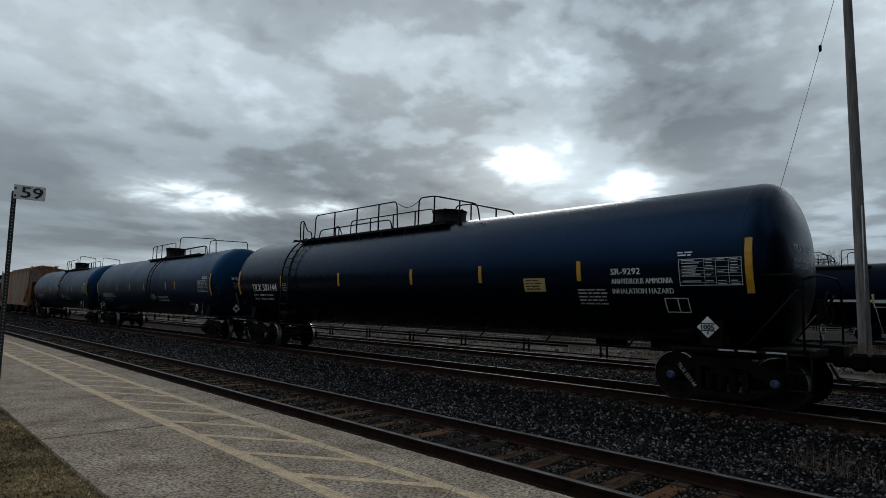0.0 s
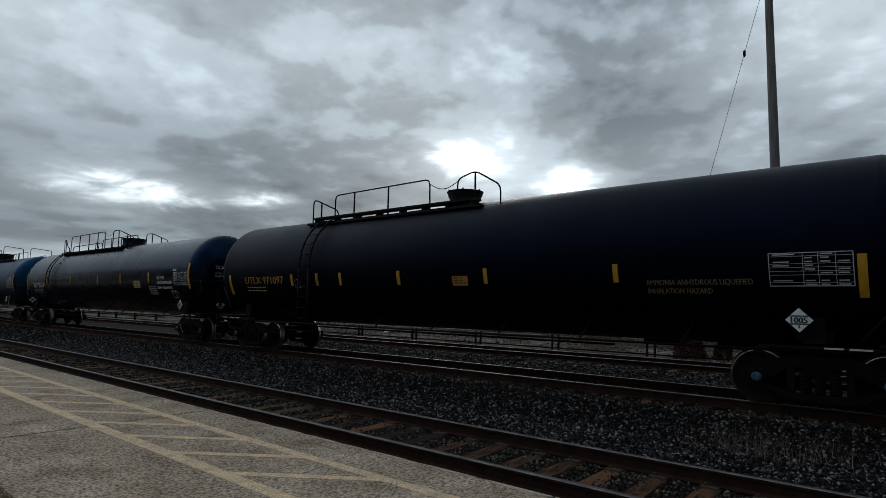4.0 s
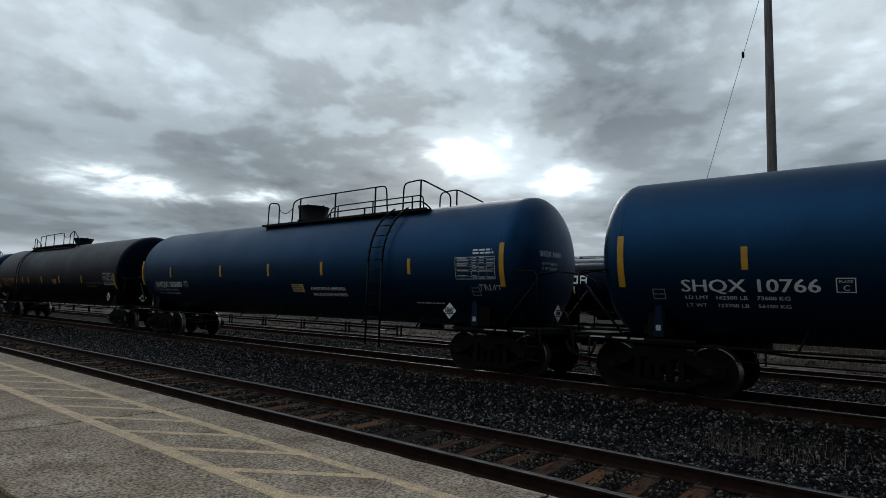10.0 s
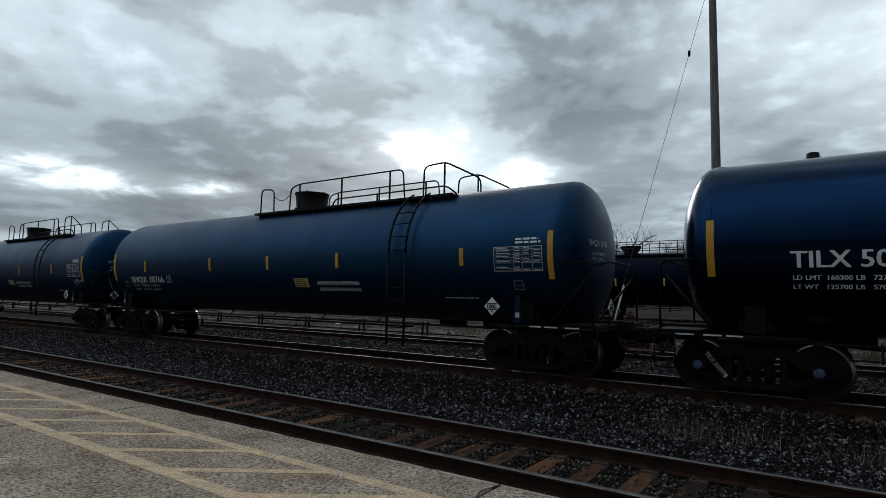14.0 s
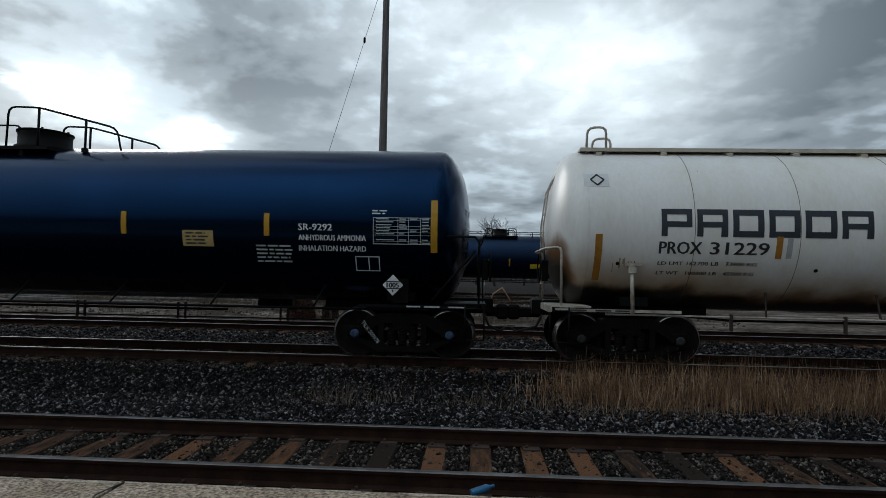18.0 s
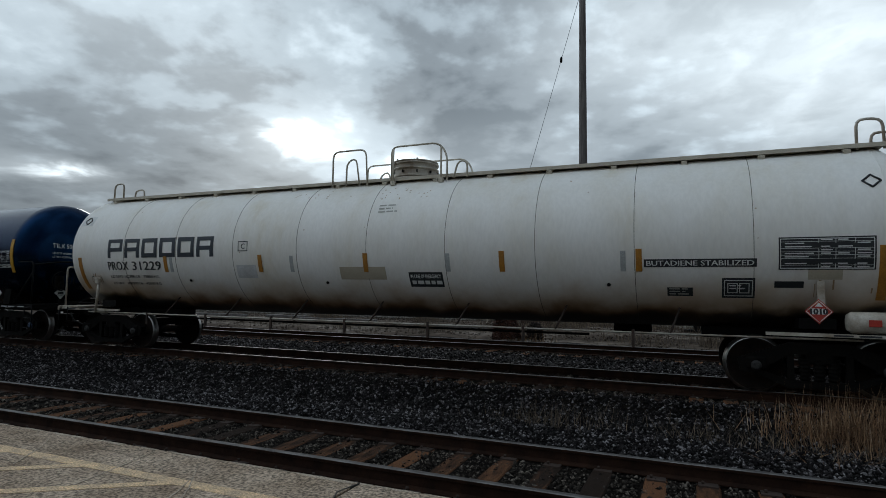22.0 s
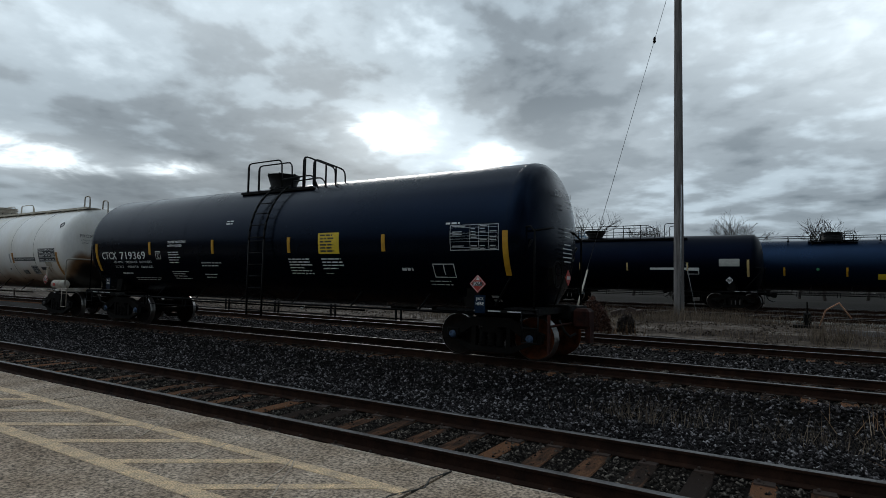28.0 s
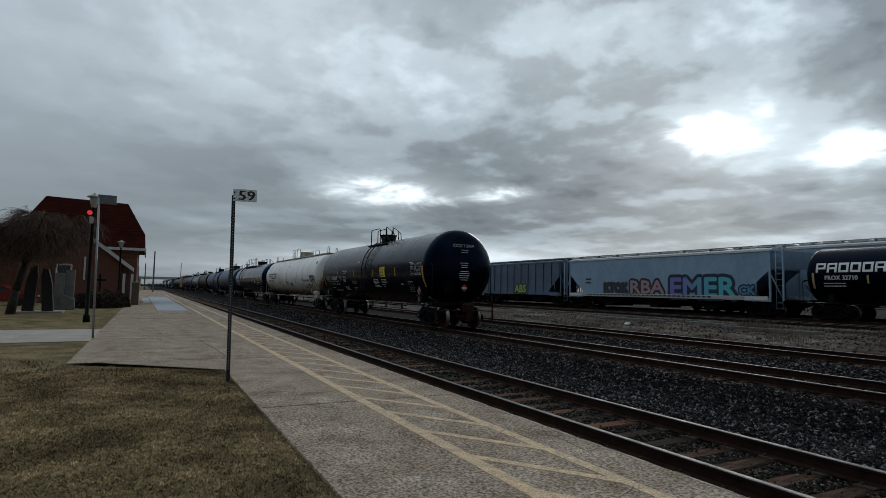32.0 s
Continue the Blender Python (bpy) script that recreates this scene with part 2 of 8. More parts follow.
# ---- materials ----
def paint(name, col, col2=None, rough=0.6, metal=0.0, scale=3.0, fine=45.0, bump=0.15, spec=0.5, grit=0.13, coat=0.0, rnd=0.0, island=False, stretch=(1, 1, 1), stops=None, cracks=None, splash_shade=None):
    """A surface with broad stains from col to col2, fine grain and relief. scale, fine: per metre."""
    m = bpy.data.materials.new(name)
    m.use_nodes = True
    nt = m.node_tree
    N, L = nt.nodes.new, nt.links.new
    b = nt.nodes["Principled BSDF"]
    b.inputs["Roughness"].default_value, b.inputs["Metallic"].default_value = rough, metal
    b.inputs["Specular IOR Level"].default_value = spec
    b.inputs["Coat Weight"].default_value = coat
    b.inputs["Coat Roughness"].default_value = 0.15
    col2 = col2 or tuple(c * 0.65 for c in col)
    tc = N("ShaderNodeTexCoord").outputs["Object"]
    mp = N("ShaderNodeMapping")
    mp.inputs["Scale"].default_value = stretch
    L(tc, mp.inputs["Vector"])
    n1, n2 = N("ShaderNodeTexNoise"), N("ShaderNodeTexNoise")
    for n, s, d in ((n1, scale, 5.0), (n2, fine, 3.0)):
        n.inputs["Scale"].default_value, n.inputs["Detail"].default_value = s, d
        n.inputs["Roughness"].default_value = 0.6
        L(mp.outputs[0], n.inputs["Vector"])
    r = N("ShaderNodeValToRGB")
    r.color_ramp.elements[0].position, r.color_ramp.elements[1].position = 0.35, 0.68
    r.color_ramp.elements[0].color, r.color_ramp.elements[1].color = (*col2, 1), (*col, 1)
    if stops:
        while len(r.color_ramp.elements) < len(stops):
            r.color_ramp.elements.new(0.5)
        for e, (p, c) in zip(r.color_ramp.elements, stops):
            e.position, e.color = p, (*c, 1)
    fac = n1.outputs["Fac"]
    if rnd:
        oi = N("ShaderNodeNewGeometry").outputs["Random Per Island"] if island else N("ShaderNodeObjectInfo").outputs["Random"]
        mr = N("ShaderNodeMapRange")
        mr.inputs["To Min"].default_value, mr.inputs["To Max"].default_value = -rnd, rnd
        L(oi, mr.inputs["Value"])
        ad = N("ShaderNodeMath")
        L(fac, ad.inputs[0])
        L(mr.outputs[0], ad.inputs[1])
        fac = ad.outputs[0]
    L(fac, r.inputs[0])
    mr2 = N("ShaderNodeMapRange")
    mr2.inputs["From Min"].default_value, mr2.inputs["From Max"].default_value = 0.36, 0.64
    mr2.inputs["To Min"].default_value, mr2.inputs["To Max"].default_value = 1 - grit, 1 + grit
    L(n2.outputs["Fac"], mr2.inputs["Value"])
    mx = N("ShaderNodeMix")
    mx.data_type, mx.blend_type = "RGBA", "MULTIPLY"
    mx.inputs[0].default_value = 1.0
    L(r.outputs[0], mx.inputs[6])
    cc = N("ShaderNodeCombineColor")
    for i in range(3):
        L(mr2.outputs[0], cc.inputs[i])
    L(cc.outputs[0], mx.inputs[7])
    colour = mx.outputs[2]
    if cracks:
        # hairlines: edges of large warped cells
        warp = N("ShaderNodeTexNoise")
        warp.inputs["Scale"].default_value, warp.inputs["Detail"].default_value = 2.2, 6.0
        L(mp.outputs[0], warp.inputs["Vector"])
        wadd = N("ShaderNodeMix")
        wadd.data_type, wadd.blend_type = "RGBA", "ADD"
        wadd.inputs[0].default_value = 0.7
        L(mp.outputs[0], wadd.inputs[6])
        L(warp.outputs["Color"], wadd.inputs[7])
        for size, width, tone in cracks:
            vo = N("ShaderNodeTexVoronoi")
            vo.feature = "DISTANCE_TO_EDGE"
            vo.inputs["Scale"].default_value = size
            L(wadd.outputs[2], vo.inputs["Vector"])
            cr = N("ShaderNodeMapRange")
            cr.inputs["From Max"].default_value = width
            cr.inputs["To Min"].default_value, cr.inputs["To Max"].default_value = tone, 1.0
            L(vo.outputs["Distance"], cr.inputs["Value"])
            sc = N("ShaderNodeVectorMath")
            sc.operation = "SCALE"
            L(colour, sc.inputs[0])
            L(cr.outputs[0], sc.inputs["Scale"])
            colour = sc.outputs[0]
    for top, bottom, rise, ragged, dirt, near, far in splash_shade or ():
        # road dirt off the wheels, in ragged tongues climbing endwards, with belly shade painted in
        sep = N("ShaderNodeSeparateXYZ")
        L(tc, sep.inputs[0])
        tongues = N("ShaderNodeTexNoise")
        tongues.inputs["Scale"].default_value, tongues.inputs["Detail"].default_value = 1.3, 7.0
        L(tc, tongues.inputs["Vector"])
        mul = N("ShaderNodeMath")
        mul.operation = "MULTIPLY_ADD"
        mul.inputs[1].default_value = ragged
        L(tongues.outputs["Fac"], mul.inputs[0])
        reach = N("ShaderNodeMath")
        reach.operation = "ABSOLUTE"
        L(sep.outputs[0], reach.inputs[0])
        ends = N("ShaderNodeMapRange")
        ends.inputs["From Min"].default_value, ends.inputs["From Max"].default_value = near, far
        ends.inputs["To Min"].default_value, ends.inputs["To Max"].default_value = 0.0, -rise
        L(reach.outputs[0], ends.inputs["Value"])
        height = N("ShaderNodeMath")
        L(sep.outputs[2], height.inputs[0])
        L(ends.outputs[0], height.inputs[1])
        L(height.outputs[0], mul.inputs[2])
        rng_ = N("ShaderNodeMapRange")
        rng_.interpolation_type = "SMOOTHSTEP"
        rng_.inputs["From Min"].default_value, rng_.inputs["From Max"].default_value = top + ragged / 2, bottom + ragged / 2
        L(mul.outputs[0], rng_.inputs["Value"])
        mud_shade = N("ShaderNodeMix")
        mud_shade.data_type = "RGBA"
        mud_shade.inputs[7].default_value = (*dirt, 1)
        L(rng_.outputs[0], mud_shade.inputs[0])
        L(colour, mud_shade.inputs[6])
        colour = mud_shade.outputs[2]
    L(colour, b.inputs["Base Color"])
    rr = N("ShaderNodeMapRange")
    rr.inputs["To Min"].default_value, rr.inputs["To Max"].default_value = min(1, rough + 0.12), max(0.05, rough - 0.12)
    L(n1.outputs["Fac"], rr.inputs["Value"])
    L(rr.outputs[0], b.inputs["Roughness"])
    if bump:
        bp = N("ShaderNodeBump")
        bp.inputs["Strength"].default_value, bp.inputs["Distance"].default_value = bump, 0.01
        L(n2.outputs["Fac"], bp.inputs["Height"])
        L(bp.outputs[0], b.inputs["Normal"])
    return m


def fade(name, low, high, x0, x1):
    """Spray paint that fades from one colour to another along its thing."""
    m = bpy.data.materials.new(name)
    m.use_nodes = True
    nt = m.node_tree
    N, L = nt.nodes.new, nt.links.new
    b = nt.nodes["Principled BSDF"]
    b.inputs["Roughness"].default_value = 0.6
    tc = N("ShaderNodeTexCoord").outputs["Object"]
    sep = N("ShaderNodeSeparateXYZ")
    L(tc, sep.inputs[0])
    cloud = N("ShaderNodeTexNoise")
    cloud.inputs["Scale"].default_value = 2.0
    L(tc, cloud.inputs["Vector"])
    add = N("ShaderNodeMath")
    L(sep.outputs[0], add.inputs[0])
    L(cloud.outputs["Fac"], add.inputs[1])
    mr = N("ShaderNodeMapRange")
    mr.inputs["From Min"].default_value, mr.inputs["From Max"].default_value = x0 + 0.5, x1 + 0.5
    L(add.outputs[0], mr.inputs["Value"])
    mx = N("ShaderNodeMix")
    mx.data_type = "RGBA"
    mx.inputs[6].default_value, mx.inputs[7].default_value = (*low, 1), (*high, 1)
    L(mr.outputs[0], mx.inputs[0])
    L(mx.outputs[2], b.inputs["Base Color"])
    return m


def glass(name):
    m = bpy.data.materials.new(name)
    m.use_nodes = True
    b = m.node_tree.nodes["Principled BSDF"]
    b.inputs["Base Color"].default_value = (0.04, 0.05, 0.06, 1)
    b.inputs["Roughness"].default_value = 0.06
    return m


# dark bed and wide stone tones put crevice shade and lit tops into colour
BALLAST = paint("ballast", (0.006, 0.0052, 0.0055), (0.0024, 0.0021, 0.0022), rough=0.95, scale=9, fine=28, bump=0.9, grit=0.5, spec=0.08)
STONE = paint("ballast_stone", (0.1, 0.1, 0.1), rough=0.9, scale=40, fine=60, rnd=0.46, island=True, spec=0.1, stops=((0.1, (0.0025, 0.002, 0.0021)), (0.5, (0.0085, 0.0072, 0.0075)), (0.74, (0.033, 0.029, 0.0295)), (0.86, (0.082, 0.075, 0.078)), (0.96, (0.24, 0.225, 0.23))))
RUSTY_STONE = paint("oily_ballast_stone", (0.1, 0.1, 0.1), rough=0.9, scale=40, fine=60, rnd=0.46, island=True, spec=0.1, stops=((0.1, (0.0045, 0.0036, 0.003)), (0.5, (0.023, 0.0185, 0.0155)), (0.8, (0.058, 0.049, 0.041)), (0.97, (0.18, 0.155, 0.13))))
DARK_BED = paint("dark_ballast", (0.009, 0.0068, 0.0052), (0.004, 0.003, 0.0024), rough=0.95, scale=5, fine=30, bump=0.9, grit=0.5, spec=0.06)
DIRT = paint("packed_dirt", (0.12, 0.11, 0.1), rough=0.95, scale=0.9, fine=9, bump=0.7, grit=0.5, stretch=(0.3, 1, 1), spec=0.08, stops=((0.36, (0.03, 0.0215, 0.0165)), (0.5, (0.071, 0.0545, 0.043)), (0.6, (0.122, 0.1, 0.083)), (0.7, (0.2, 0.172, 0.15))))
PALE_RUBBLE = paint("pale_rubble", (0.2, 0.19, 0.17), (0.07, 0.064, 0.056), rough=0.95, scale=2, rnd=0.3, island=True, spec=0.1)
LAWN = paint("winter_turf", (0.12, 0.094, 0.047), rough=0.95, scale=1.1, fine=25, bump=1.0, grit=0.5, spec=0.1, stops=((0.36, (0.1, 0.068, 0.036)), (0.48, (0.15, 0.115, 0.054)), (0.62, (0.225, 0.168, 0.082))))
BLADE = paint("grass_blade", (0.2, 0.16, 0.08), rough=0.9, scale=1.1, fine=14, rnd=0.2, island=True, bump=0, spec=0.15, grit=0.6, stops=((0.24, (0.06, 0.04, 0.022)), (0.38, (0.15, 0.108, 0.048)), (0.52, (0.26, 0.176, 0.09)), (0.66, (0.44, 0.31, 0.17)), (0.8, (0.66, 0.51, 0.32))))
FIELD = paint("far_field", (0.015, 0.013, 0.01), (0.008, 0.007, 0.0055), rough=0.95, scale=0.05, fine=1.0, bump=0.2, spec=0.05)
CONCRETE = paint("platform_concrete", (0.285, 0.258, 0.222), rough=0.9, scale=1.9, fine=36, bump=1.0, grit=0.65, spec=0.2, cracks=((0.5, 0.008, 0.6), (2.6, 0.02, 1.2), (1.3, 0.008, 0.8)), stops=((0.3, (0.19, 0.135, 0.094)), (0.43, (0.29, 0.218, 0.157)), (0.57, (0.335, 0.258, 0.192)), (0.7, (0.42, 0.33, 0.25))))
EDGE = paint("chipped_pale_concrete", (0.46, 0.38, 0.3), (0.3, 0.245, 0.19), rough=0.9, scale=6, fine=70, grit=0.4, spec=0.2)
SLAB = paint("pavement_concrete", (0.4, 0.35, 0.295), (0.31, 0.27, 0.225), rough=0.85, scale=1.2, fine=60, bump=0.3)
GAP = paint("joint_dirt", (0.07, 0.065, 0.055), rough=0.95)
LINE = paint("worn_yellow_paint", (0.72, 0.51, 0.3), (0.44, 0.33, 0.23), rough=0.8, scale=7, fine=60, grit=0.38, spec=0.2)
BLUE_PAD = paint("pale_blue_paint", (0.36, 0.385, 0.42), (0.32, 0.335, 0.35), rough=0.7, scale=2)
RAIL_SIDE = paint("rusty_rail", (0.034, 0.0158, 0.0095), (0.015, 0.008, 0.0057), rough=0.9, scale=4, fine=60, bump=0.3, spec=0.12)
RAIL_TOP = paint("worn_steel", (0.2, 0.19, 0.185), (0.11, 0.1, 0.095), rough=0.55, metal=1.0, scale=3, fine=80, bump=0.05, grit=0.1)
TIE = paint("weathered_tie", (0.135, 0.062, 0.031), (0.022, 0.014, 0.0105), rough=0.9, scale=2.5, fine=30, bump=0.6, rnd=0.32, grit=0.45, stretch=(6, 1, 6), spec=0.12)
PLATE = paint("rusty_plate", (0.055, 0.03, 0.02), (0.02, 0.013, 0.01), rough=0.8)
POLE_WOOD = paint("weathered_pole", (0.205, 0.188, 0.18), (0.085, 0.077, 0.074), rough=0.9, scale=3, fine=40, bump=0.6, stretch=(4, 4, 0.3))
GALV = paint("galvanised_steel", (0.34, 0.35, 0.36), (0.24, 0.25, 0.26), rough=0.5, metal=0.7, scale=6)
BLACK_STEEL = paint("black_steel", (0.004, 0.004, 0.0043), (0.0022, 0.0022, 0.0022), rough=0.65, scale=4, spec=0.14)
GRIME = paint("grimy_steel", (0.0056, 0.0045, 0.0036), (0.0018, 0.0016, 0.0014), rough=0.8, scale=5, bump=0.3, spec=0.12)
WHEEL = paint("wheel_steel", (0.017, 0.0105, 0.0075), (0.0045, 0.0035, 0.003), rough=0.75, scale=5, bump=0.2, spec=0.12)
RUSTY_WHEEL = paint("fresh_orange_rust", (0.12, 0.034, 0.012), (0.035, 0.012, 0.006), rough=0.9, scale=5, bump=0.3, spec=0.1)
TREAD = paint("polished_tread", (0.35, 0.34, 0.33), (0.25, 0.24, 0.23), rough=0.35, metal=1.0)
HUB_BLUE = paint("blue_hub", (0.05, 0.11, 0.22), (0.012, 0.022, 0.04), rough=0.6, scale=9)
HUB_GREY = paint("grey_hub", (0.03, 0.029, 0.027), (0.01, 0.01, 0.01), rough=0.7, scale=9)
HUB_RUST = paint("rusty_hub", (0.028, 0.009, 0.006), (0.008, 0.004, 0.0035), rough=0.8, scale=9, spec=0.1)
RUST_RED = paint("rusty_red_steel", (0.045, 0.012, 0.008), (0.016, 0.007, 0.006), rough=0.8, scale=5, spec=0.15)
TANK_NAVY = paint("glossy_navy_metallic_paint", (0.0042, 0.0205, 0.057), (0.0035, 0.0172, 0.048), rough=0.2, metal=0.9, scale=0.6, fine=20, bump=0.008, grit=0.04, spec=0.16)
TANK_DARK = paint("weathered_dark_navy_paint", (0.0055, 0.0155, 0.036), (0.0045, 0.0128, 0.03), rough=0.27, metal=0.85, scale=0.6, fine=20, bump=0.01, grit=0.06, spec=0.18)
TANK_INKY = paint("blue_black_tank_paint", (0.003, 0.0078, 0.0185), (0.0025, 0.0065, 0.0155), rough=0.25, metal=0.75, scale=0.6, fine=20, bump=0.01, grit=0.06, spec=0.14)
YARD_NAVY = paint("dull_navy_paint", (0.007, 0.021, 0.052), (0.005, 0.016, 0.04), rough=0.3, metal=0.7, scale=0.6, fine=20, bump=0.02, spec=0.25)
TANK_BLUE = paint("dusty_blue_paint", (0.0085, 0.041, 0.096), (0.0066, 0.033, 0.078), rough=0.42, metal=0.76, scale=0.7, fine=25, bump=0.02, grit=0.08, spec=0.16)
TANK_BLACK = paint("black_tank_paint", (0.0011, 0.0034, 0.0105), (0.0009, 0.0028, 0.0088), rough=0.45, metal=0.7, scale=0.6, fine=20, bump=0.01, grit=0.08, spec=0.08)
# the near-black layers put the belly's shade into the paint along with its grime
TANK_WHITE = paint("dirty_white_paint", (0.8, 0.765, 0.7), splash_shade=((1.95, 1.0, 0.3, 1.0, (0.46, 0.32, 0.19), 5.0, 9.0), (1.5, 1.1, 1.0, 0.7, (0.2, 0.1, 0.045), 9.02, 9.4), (1.3, 1.1, 0.26, 0.45, (0.012, 0.009, 0.007), 5.0, 9.0), (1.25, 1.0, 0.85, 0.5, (0.012, 0.009, 0.007), 9.0, 9.4)), rough=0.34, scale=1.1, fine=18, bump=0.02, grit=0.03, stretch=(1, 1, 0.3), stops=((0.3, (0.68, 0.63, 0.54)), (0.42, (0.755, 0.73, 0.68)), (0.56, (0.79, 0.775, 0.745)), (0.7, (0.82, 0.81, 0.79))))
WHITE_STEEL = paint("dirty_white_steel", (0.58, 0.55, 0.49), (0.25, 0.2, 0.15), rough=0.55, scale=3, grit=0.08)
BEIGE = paint("beige_walkway", (0.55, 0.51, 0.43), (0.42, 0.38, 0.31), rough=0.7, scale=3, grit=0.06)
HOPPER_PALE = paint("pale_blue_grey_paint", (0.24, 0.35, 0.46), (0.18, 0.27, 0.365), rough=0.6, scale=0.5, fine=8, grit=0.05, bump=0.03, stretch=(1, 1, 0.4))
HOPPER_GREY = paint("grey_blue_paint", (0.085, 0.125, 0.185), (0.06, 0.085, 0.125), rough=0.65, scale=0.5, fine=8, grit=0.08, bump=0.03)
HOPPER_RUST = paint("rust_streaked_paint", (0.2, 0.19, 0.17), rough=0.8, scale=0.9, fine=12, stretch=(2.0, 1, 0.3), stops=((0.4, (0.2, 0.06, 0.016)), (0.5, (0.24, 0.1, 0.035)), (0.56, (0.2, 0.17, 0.135)), (0.66, (0.13, 0.15, 0.15))))
WHITE_ROOF = paint("white_roof_paint", (0.6, 0.61, 0.62), (0.48, 0.48, 0.48), rough=0.6)
YELLOW = paint("yellow_reflective_tape", (0.55, 0.29, 0.015), (0.42, 0.21, 0.012), rough=0.45, scale=6, fine=90, bump=0.05, grit=0.1)
ORANGE = paint("faded_amber_tape", (0.43, 0.19, 0.022), (0.32, 0.14, 0.02), rough=0.5, scale=6)
SILVER = paint("silver_tape", (0.42, 0.44, 0.44), (0.35, 0.36, 0.36), rough=0.4, scale=6)
LABEL_TAN = paint("tan_label", (0.5, 0.36, 0.14), (0.42, 0.3, 0.12), rough=0.6, scale=6)
FADED_TAN = paint("faded_tan_lettering", (0.2, 0.125, 0.06), (0.13, 0.085, 0.045), rough=0.6, scale=6, bump=0)
LABEL_YELLOW = paint("bright_yellow_label", (0.68, 0.48, 0.02), (0.6, 0.42, 0.02), rough=0.5, scale=6)
WHITE = paint("white_lettering", (0.7, 0.71, 0.7), (0.6, 0.61, 0.6), rough=0.6, scale=6, grit=0.08, bump=0)
INK = paint("dark_lettering", (0.025, 0.028, 0.033), rough=0.6, scale=6, bump=0)
DULL_WHITE = paint("faded_white_lettering", (0.5, 0.51, 0.515), (0.4, 0.41, 0.41), rough=0.6, scale=6, grit=0.08, bump=0)
SLATE = paint("slate_blue_emblem", (0.03, 0.04, 0.055), rough=0.5, scale=4, bump=0)
PATCH_TAN = paint("tan_repaint", (0.47, 0.42, 0.33), (0.4, 0.35, 0.27), rough=0.6, scale=3, grit=0.04)
RUST_STAIN = paint("rust_stain", (0.26, 0.14, 0.065), (0.4, 0.3, 0.19), rough=0.7, scale=5, stretch=(3, 1, 0.5))
WELD_GREY = paint("dirty_weld", (0.2, 0.18, 0.15), (0.1, 0.09, 0.075), rough=0.7, scale=2)
PALE_GREY = paint("pale_patch", (0.4, 0.4, 0.37), (0.34, 0.34, 0.31), rough=0.6, scale=5)
RED = paint("red_placard", (0.42, 0.035, 0.02), (0.36, 0.03, 0.02), rough=0.5, scale=8, bump=0)
LAMP_RED = paint("lit_red_lens", (0.5, 0.02, 0.03), rough=0.3, bump=0)
lens = LAMP_RED.node_tree.nodes["Principled BSDF"]
lens.inputs["Emission Color"].default_value, lens.inputs["Emission Strength"].default_value = (1.0, 0.06, 0.09, 1), 0.55
GREEN = paint("green_valve", (0.03, 0.2, 0.08), rough=0.5)
TEAL = paint("teal_spray", (0.05, 0.27, 0.34), (0.06, 0.2, 0.32), rough=0.6, scale=1.2, bump=0)
EMER_FILL = fade("lilac_to_teal_spray", (0.17, 0.15, 0.4), (0.07, 0.4, 0.46), 2.6, 5.6)
EMER_RIM = paint("dark_blue_spray", (0.008, 0.02, 0.055), rough=0.6, bump=0)
BROWN_RIM = paint("dark_brown_spray", (0.03, 0.02, 0.022), rough=0.6, bump=0)
SALMON = paint("salmon_spray", (0.4, 0.24, 0.23), (0.3, 0.21, 0.25), rough=0.6, scale=1.2, bump=0)
LIME = paint("lime_spray", (0.22, 0.42, 0.08), (0.42, 0.42, 0.08), rough=0.6, scale=1.5, bump=0)
BRICK = paint("red_brick", (0.2, 0.074, 0.042), (0.13, 0.05, 0.03), rough=0.85, scale=2, fine=30, rnd=0.2, bump=0.2)
ROOF_RED = paint("dark_red_shingle", (0.07, 0.0125, 0.0068), (0.044, 0.009, 0.0055), rough=0.9, scale=1.5, fine=14, bump=0.4, spec=0.15)
TRIM_WHITE = paint("white_trim", (0.6, 0.6, 0.58), (0.5, 0.5, 0.48), rough=0.6)
BARK = paint("dark_bark", (0.035, 0.026, 0.021), (0.016, 0.012, 0.01), rough=0.95, scale=4, fine=30, bump=0.8)
TWIG = paint("brown_twig", (0.17, 0.1, 0.064), (0.045, 0.03, 0.023), rough=0.95, scale=2, bump=0, rnd=0.3, island=True)
GREY_TWIG = paint("grey_twig", (0.075, 0.07, 0.062), (0.05, 0.045, 0.04), rough=0.95, scale=2, bump=0)
YEW = paint("dark_evergreen", (0.03, 0.024, 0.015), (0.042, 0.023, 0.016), rough=0.9, scale=4, rnd=0.3, island=True, bump=0)
RUSTBUSH = paint("rust_brown_foliage", (0.085, 0.03, 0.016), (0.028, 0.013, 0.009), rough=0.9, scale=4, rnd=0.3, island=True, bump=0)
DARK_BRUSH = paint("dark_brown_foliage", (0.035, 0.02, 0.014), (0.012, 0.008, 0.006), rough=0.9, scale=4, rnd=0.3, island=True, bump=0)
STRAW = paint("dry_straw", (0.22, 0.13, 0.066), rough=0.9, scale=2, rnd=0.34, island=True, bump=0, stops=((0.2, (0.075, 0.036, 0.017)), (0.5, (0.2, 0.104, 0.05)), (0.78, (0.36, 0.225, 0.125)), (0.92, (0.56, 0.43, 0.3))))
STRAW_PALE = paint("pale_straw", (0.18, 0.132, 0.088), (0.065, 0.047, 0.034), rough=0.9, scale=2, rnd=0.3, island=True, bump=0)
GRANITE = paint("dark_stone", (0.009, 0.008, 0.008), (0.005, 0.0045, 0.0045), rough=0.6, scale=3)
CAR_RED = paint("red_car_paint", (0.22, 0.015, 0.015), rough=0.25, coat=0.6, bump=0)
